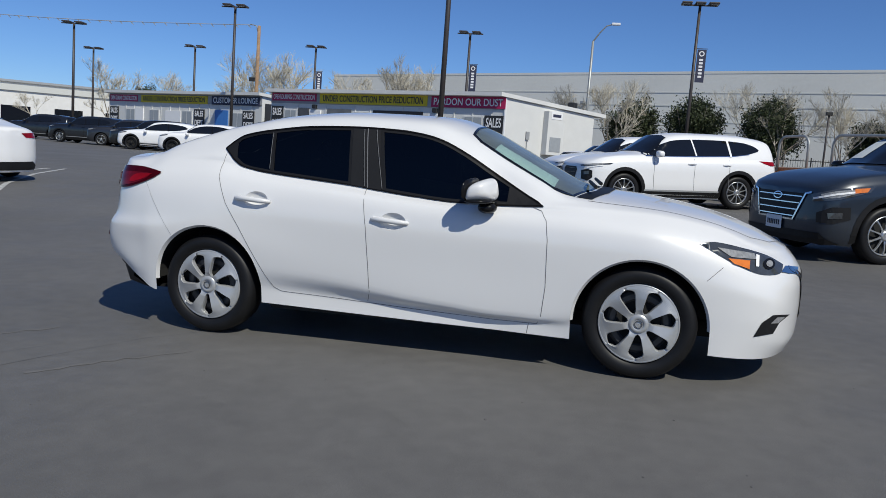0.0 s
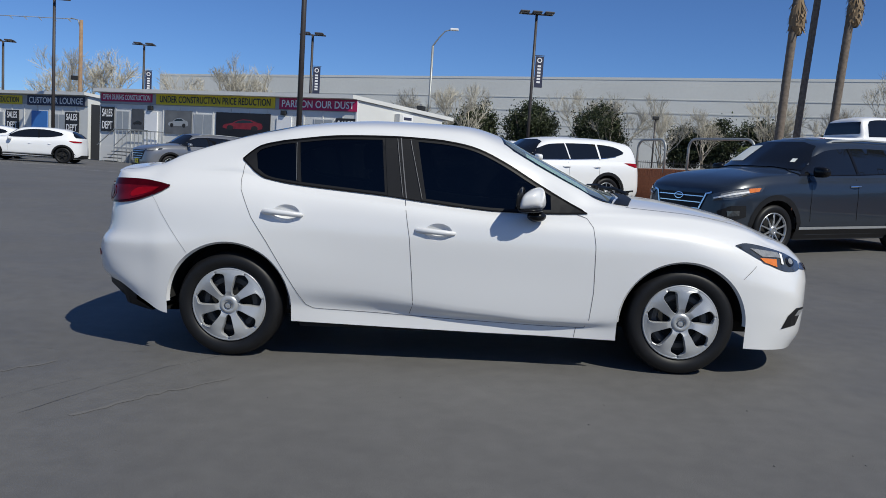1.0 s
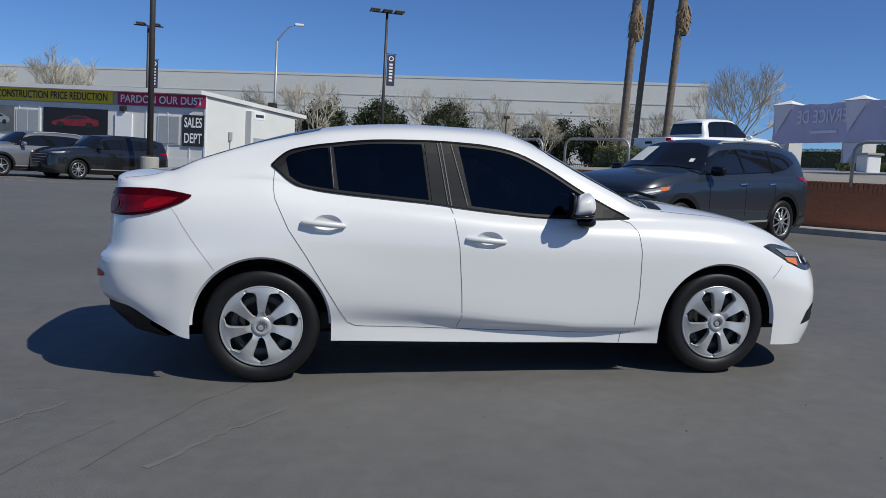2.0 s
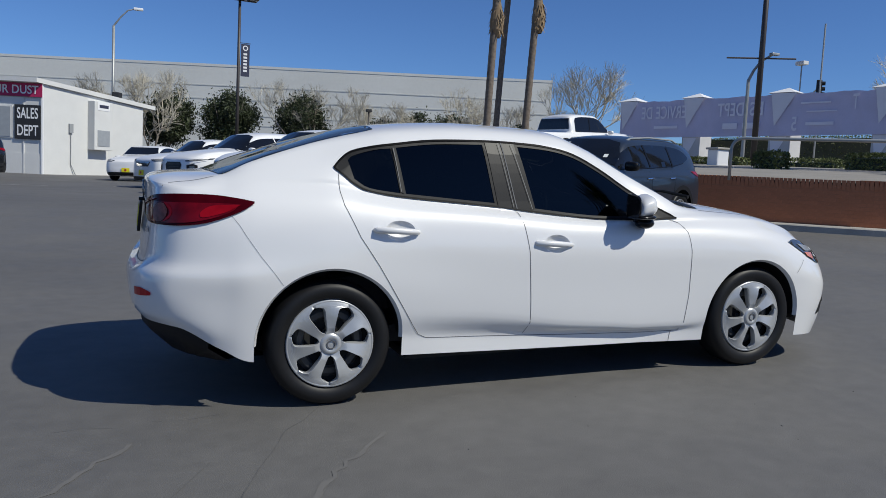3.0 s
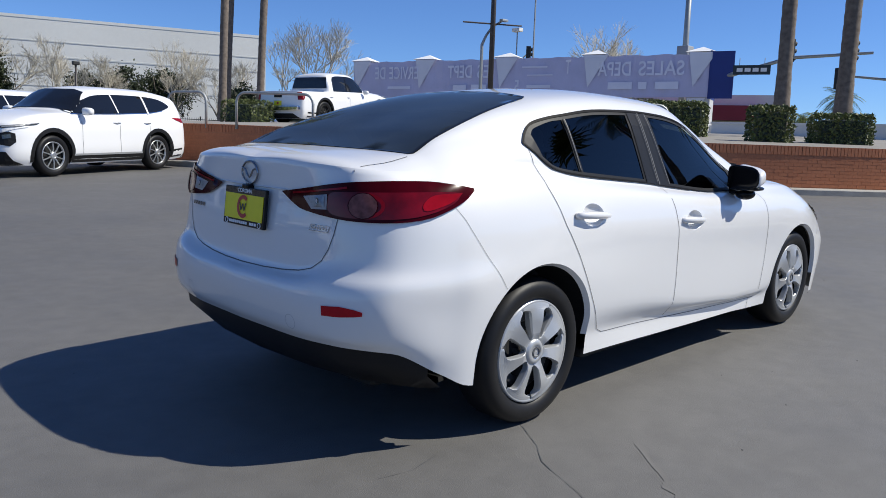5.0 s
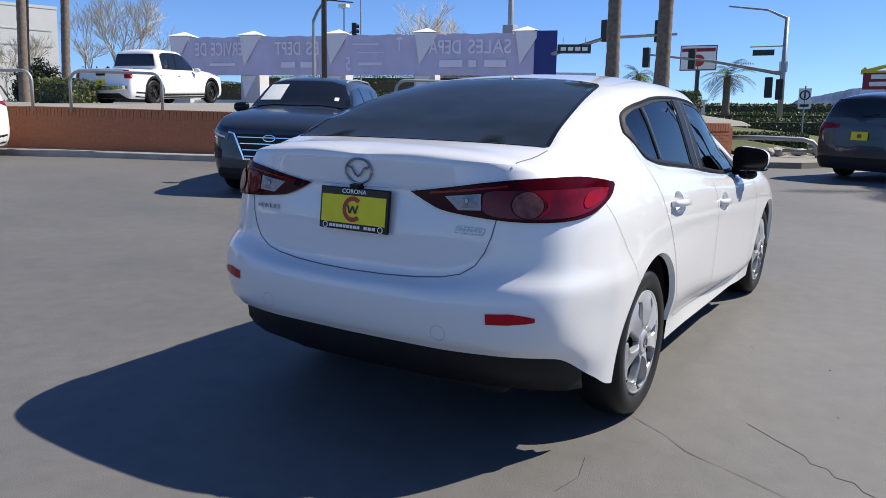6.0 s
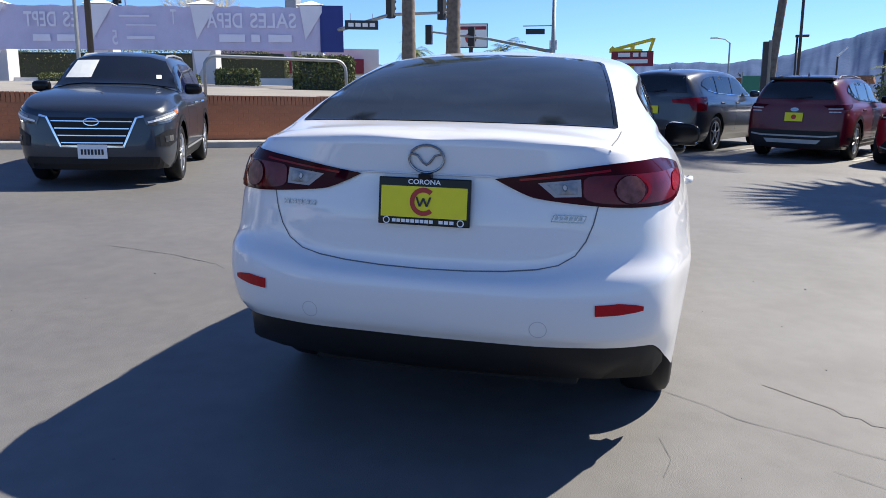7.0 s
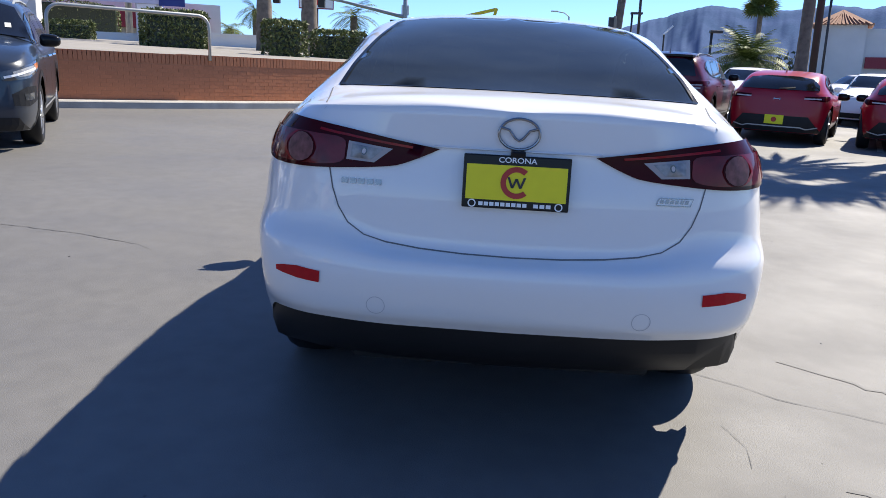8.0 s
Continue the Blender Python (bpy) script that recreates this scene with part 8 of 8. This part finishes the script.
signal_head(sg3, -.6, -.9, 5.35, 40)

# restaurant with a tiled tower
ff = thing("restaurant", "white stucco restaurant with a tiled tower and red fascia", "building", pose(37.3, -16.4, .9, 0, 0, -113))
part("wall", box_bm(0.6, 22, 0, 10, 0, 3.5), STUCCO_WHITE, ff)
part("fascia", box_bm(2.9, 22.1, -.25, 0, 1.55, 2.1), FASCIA_RED, ff)
part("tower", box_bm(.5, 2.8, -.4, 2.0, 0, 3.66), STUCCO_WHITE, ff)
rfm = bmesh.new()
q = [rfm.verts.new(p) for p in ((.2, -.7, 3.66), (3.1, -.7, 3.66), (3.1, 2.3, 3.66), (.2, 2.3, 3.66))]
tp = rfm.verts.new((1.65, .8, 4.5))
rfm.faces.new(q[::-1])
for k in range(4):
    rfm.faces.new((q[k], q[(k + 1) % 4], tp))
tower_roof = part("roof", rfm, TILE_ROOF, ff, "clay tile hip roof")
tl = bmesh.new()
for k in range(15):
    x = .25 + k * .2
    top = Vector((1.65, .8, 4.52)).lerp(Vector((x, -.7, 3.68)), .08 + .9 * abs(x - 1.65) / 1.4)
    tube_bm([(x, -.73, 3.68), tuple(top)], .03, 5, tl)
part("tile_ridges", tl, TILE_ROOF, tower_roof)
for k in range(4):
    part("window", box_bm(5 + k * 3.4, 7.4 + k * 3.4, -.05, 0, .7, 1.8), GLASS_DARK, ff)
shop = thing("far_shop", "white far shop with a red awning band", "building", pose(36.5, 24.5, 2.4, 0, 0, -64))
part("wall", box_bm(0, 10, 0, 8, 0, 2.6), STUCCO_WHITE, shop)
part("awning", box_bm(.5, 9, -.8, 0, 1.1, 1.95), FASCIA_RED, shop)
part("window", box_bm(1, 4, -.03, 0, .1, 1.0), GLASS_DARK, shop)
lowwall = thing("low_wall", "low white stucco wall along the street", "wall", pose(25.4, 11.9, 1.85, 0, 0, -72))
part("wall", box_bm(0, 6.5, 0, .3, 0, .75), STUCCO_WHITE, lowwall)
part("coping", box_bm(-.05, 6.55, -.04, .34, .75, .82), STUCCO_WHITE, lowwall)
far = thing("far_houses", "low distant roofs among trees", "building", pose(90, -24, 1.2, 0, 0, 75))
part("wall", box_bm(0, 30, 0, 12, 0, 3.2), mat_once("brown_fascia", (.2, .09, .06)), far)
part("roof", box_bm(-.5, 30.5, -.5, 12.5, 3.2, 3.6), TILE_ROOF, far)
rng = random.Random(5)
belt = bmesh.new()
for k in range(46):
    az = radians(14 - k * 1.25)
    r = rng.uniform(105, 190)
    s = rng.uniform(1.8, 3.4)
    leaf_cloud(belt, (r * math.cos(az), r * math.sin(az), 1.5 + s * .7), (s * 1.4, s * 1.4, s * .8), 170, .42, rng)
tagged(new("far_trees", mesh_of("far_trees", belt, LEAF_DARK)), "belt of distant dark green trees", "trees", kind="stuff")

# ---- ground markings and wear ----
def flat_strip(name, pts, width, material, label, category, lift=.004, ragged=0.0, seed=1, kind="structure"):
    rng = random.Random(seed)
    bm = bmesh.new()
    last = None
    fine = []
    for p, q in zip(pts, pts[1:]):
        n = max(1, int(math.dist(p, q) / .05)) if ragged else max(1, int(math.dist(p, q) / .8))
        fine += [Vector(p).lerp(Vector(q), k / n) for k in range(n)]
    fine.append(Vector(pts[-1]))
    for i, p in enumerate(fine):
        t = (fine[min(i + 1, len(fine) - 1)] - fine[max(i - 1, 0)]).normalized()
        s = Vector((-t.y, t.x))
        w = width / 2 * (1 + ragged * rng.uniform(-.9, 1.2))
        j = s * rng.gauss(0, width * ragged * .9)
        pair = [bm.verts.new((v.x, v.y, ground_z(v.x, v.y) + lift)) for v in (p + j + s * w, p + j - s * w)]
        if last:
            bm.faces.new((last[0], last[1], pair[1], pair[0]))
        last = pair
    return tagged(new(name, mesh_of(name, bm, material)), label, category, kind=kind)


flat_strip("ground_crack", [(-1.36, -.80), (-1.50, -1.02), (-1.60, -1.12), (-1.70, -1.36), (-1.78, -1.52), (-1.95, -1.95)], .0028, CRACK, "thin dark crack in the asphalt", "crack", .003, .55, 2)
flat_strip("ground_crack", [(.37, 3.33), (.30, 2.9), (.26, 2.67), (.10, 2.21), (-.12, 1.95), (-.32, 1.79)], .006, CRACK, "thin dark crack in the asphalt", "crack", .003, .55, 3)
flat_strip("parking_line", [(-8.4, 4.4), (-9.3, 5.4), (-10.6, 7.0), (-12.0, 9.2), (-12.9, 11.2)], .10, LINE_PAINT, "worn white curved line on the lot", "line", .005)
flat_strip("parking_line", [(-11.5, 4.5), (-13.2, 11.0)], .10, LINE_PAINT, "worn white line on the lot", "line", .005)
for k, (x, y) in enumerate(((9.2, -7.2), (11.0, -4.7), (12.4, -2.6), (13.8, -.3))):
    flat_strip("parking_line", [(x + .3, y + .2), (x + 4.9, y - 2.0)], .10, LINE_PAINT, "worn white parking bay line", "line", .005)
for k, (x, y) in enumerate(((-22.0, 25.5), (-16.0, 22.2), (-10.3, 20.6), (-4.2, 22.0))):
    flat_strip("parking_line", [(x, y), (x + 5.8, y + .9)], .10, LINE_PAINT, "worn white parking bay line", "line", .005)
# pale scuffed lines where old markings were ground off, and finer branching cracks
for k, pts in enumerate(([(-1.72, -1.95), (-1.42, -1.55), (-1.18, -1.27)], [(-2.62, -1.62), (-2.42, -1.36), (-2.24, -1.1)])):
    flat_strip("pale_scuff", pts, .022, CHALK, "pale scuffed line left on the asphalt", "scuff", .002, .45, 20 + k)
for k, pts in enumerate(([(-1.95, -1.39), (-2.15, -1.75), (-2.30, -2.15)], [(-2.31, -.88), (-2.45, -.84), (-2.56, -.86)], [(-1.86, -.82), (-2.02, -.86), (-2.16, -.83)],
                         [(-.32, 1.79), (-.45, 1.62), (-.58, 1.50)], [(2.9, -1.55), (3.6, -1.95), (4.2, -2.1)])):
    flat_strip("ground_crack", pts, .0016, CRACK, "thin dark crack in the asphalt", "crack", .003, .7, 40 + k)
rng = random.Random(9)
peb = bmesh.new()
for _ in range(170):
    x, y = rng.uniform(-5.5, 3.5), rng.uniform(-6, 4)
    if abs(y) < 1 and abs(x) < 2.3:
        continue
    r = rng.uniform(.002, .0055)
    bmesh.ops.create_icosphere(peb, subdivisions=1, radius=r, matrix=Matrix.Translation((x, y, ground_z(x, y) + r * .4)) @ Matrix.Diagonal((1, rng.uniform(.6, 1.4), .6, 1)))
tagged(new("grit", mesh_of("grit", peb, CRACK)), "scattered specks of grit on the asphalt", "grit", kind="stuff")


# ---- bricks of the retaining wall: single pieces nearest the lane, the rest joined ----
def brick_mesh(w, h, d):
    bm = box_bm(-w / 2, w / 2, 0, d, 0, h)
    return mesh_of("brick", bm, BRICK)


def along(line):
    acc, out = 0.0, []
    for p, q in zip(line, line[1:]):
        out.append((acc, Vector(p), Vector(q)))
        acc += (Vector(q) - Vector(p)).length
    return acc, out


total, segs = along(WL)


def on_wall(s):
    for a, p, q in segs:
        n = (q - p).length
        if s <= a + n:
            t = (q - p).normalized()
            return p + t * (s - a), t
    a, p, q = segs[-1]
    return q, (q - p).normalized()


BW, BH, GAP = .199, .064, .008
near_brick = brick_mesh(BW, BH, .05)
cap_brick = brick_mesh(.066, .175, .10)
rest = bmesh.new()
count = 0
courses = int((WALL_H - .30) / (BH + GAP))
rng = random.Random(4)
s0 = 0.1
mid = total * .70
for c in range(courses + 1):
    z = .145 + c * (BH + GAP)
    if z + BH > WALL_H - .19:
        break
    s = s0 + (.1035 if c % 2 else 0)
    while s < total - .1:
        p, t = on_wall(s)
        zz = ground_z(p.x, p.y) + z
        nrm = Vector((-t.y, t.x))
        pos = p - nrm * (.001 + rng.uniform(0, .003))
        if abs(s - mid) < 1.9 and count < 230:
            b = new("brick", near_brick)
            b.parent = wall
            b.matrix_local = pose(pos.x, pos.y, zz, 0, 0, math.degrees(math.atan2(t.y, t.x)))
            count += 1
        else:
            a = Vector((t.x, t.y, 0)) * BW / 2
            o = Vector((pos.x, pos.y, zz))
            n3 = Vector((nrm.x, nrm.y, 0)) * .02
            up = Vector((0, 0, BH))
            f = [rest.verts.new(v) for v in (o - a, o + a, o + a + up, o - a + up)]
            k = [rest.verts.new(v) for v in (o - a + n3, o + a + n3, o + a + n3 + up, o - a + n3 + up)]
            rest.faces.new(f[::-1])
            for i in range(4):
                rest.faces.new((f[i], f[(i + 1) % 4], k[(i + 1) % 4], k[i]))
        s += BW + GAP
caps = 0
s = .05
while s < total - .05:
    p, t = on_wall(s)
    zz = ground_z(p.x, p.y) + WALL_H - .185
    nrm = Vector((-t.y, t.x))
    pos = p - nrm * (.008 + rng.uniform(0, .004))
    if abs(s - mid) < 2.2 and caps < 60:
        b = new("cap_brick", cap_brick)
        b.parent = wall
        b.matrix_local = pose(pos.x, pos.y, zz, 0, 0, math.degrees(math.atan2(t.y, t.x)))
        caps += 1
    else:
        a = Vector((t.x, t.y, 0)) * .033
        o = Vector((pos.x, pos.y, zz))
        n3 = Vector((nrm.x, nrm.y, 0)) * .28
        up = Vector((0, 0, .185))
        f = [rest.verts.new(v) for v in (o - a, o + a, o + a + up, o - a + up)]
        k = [rest.verts.new(v) for v in (o - a + n3, o + a + n3, o + a + n3 + up, o - a + n3 + up)]
        rest.faces.new(f[::-1])
        for i in range(4):
            rest.faces.new((f[i], f[(i + 1) % 4], k[(i + 1) % 4], k[i]))
    s += .078
run = new("brick_run", mesh_of("brick_run", rest, BRICK_REST, normals=False))
run.parent = wall
tagged(run, kind="stuff")
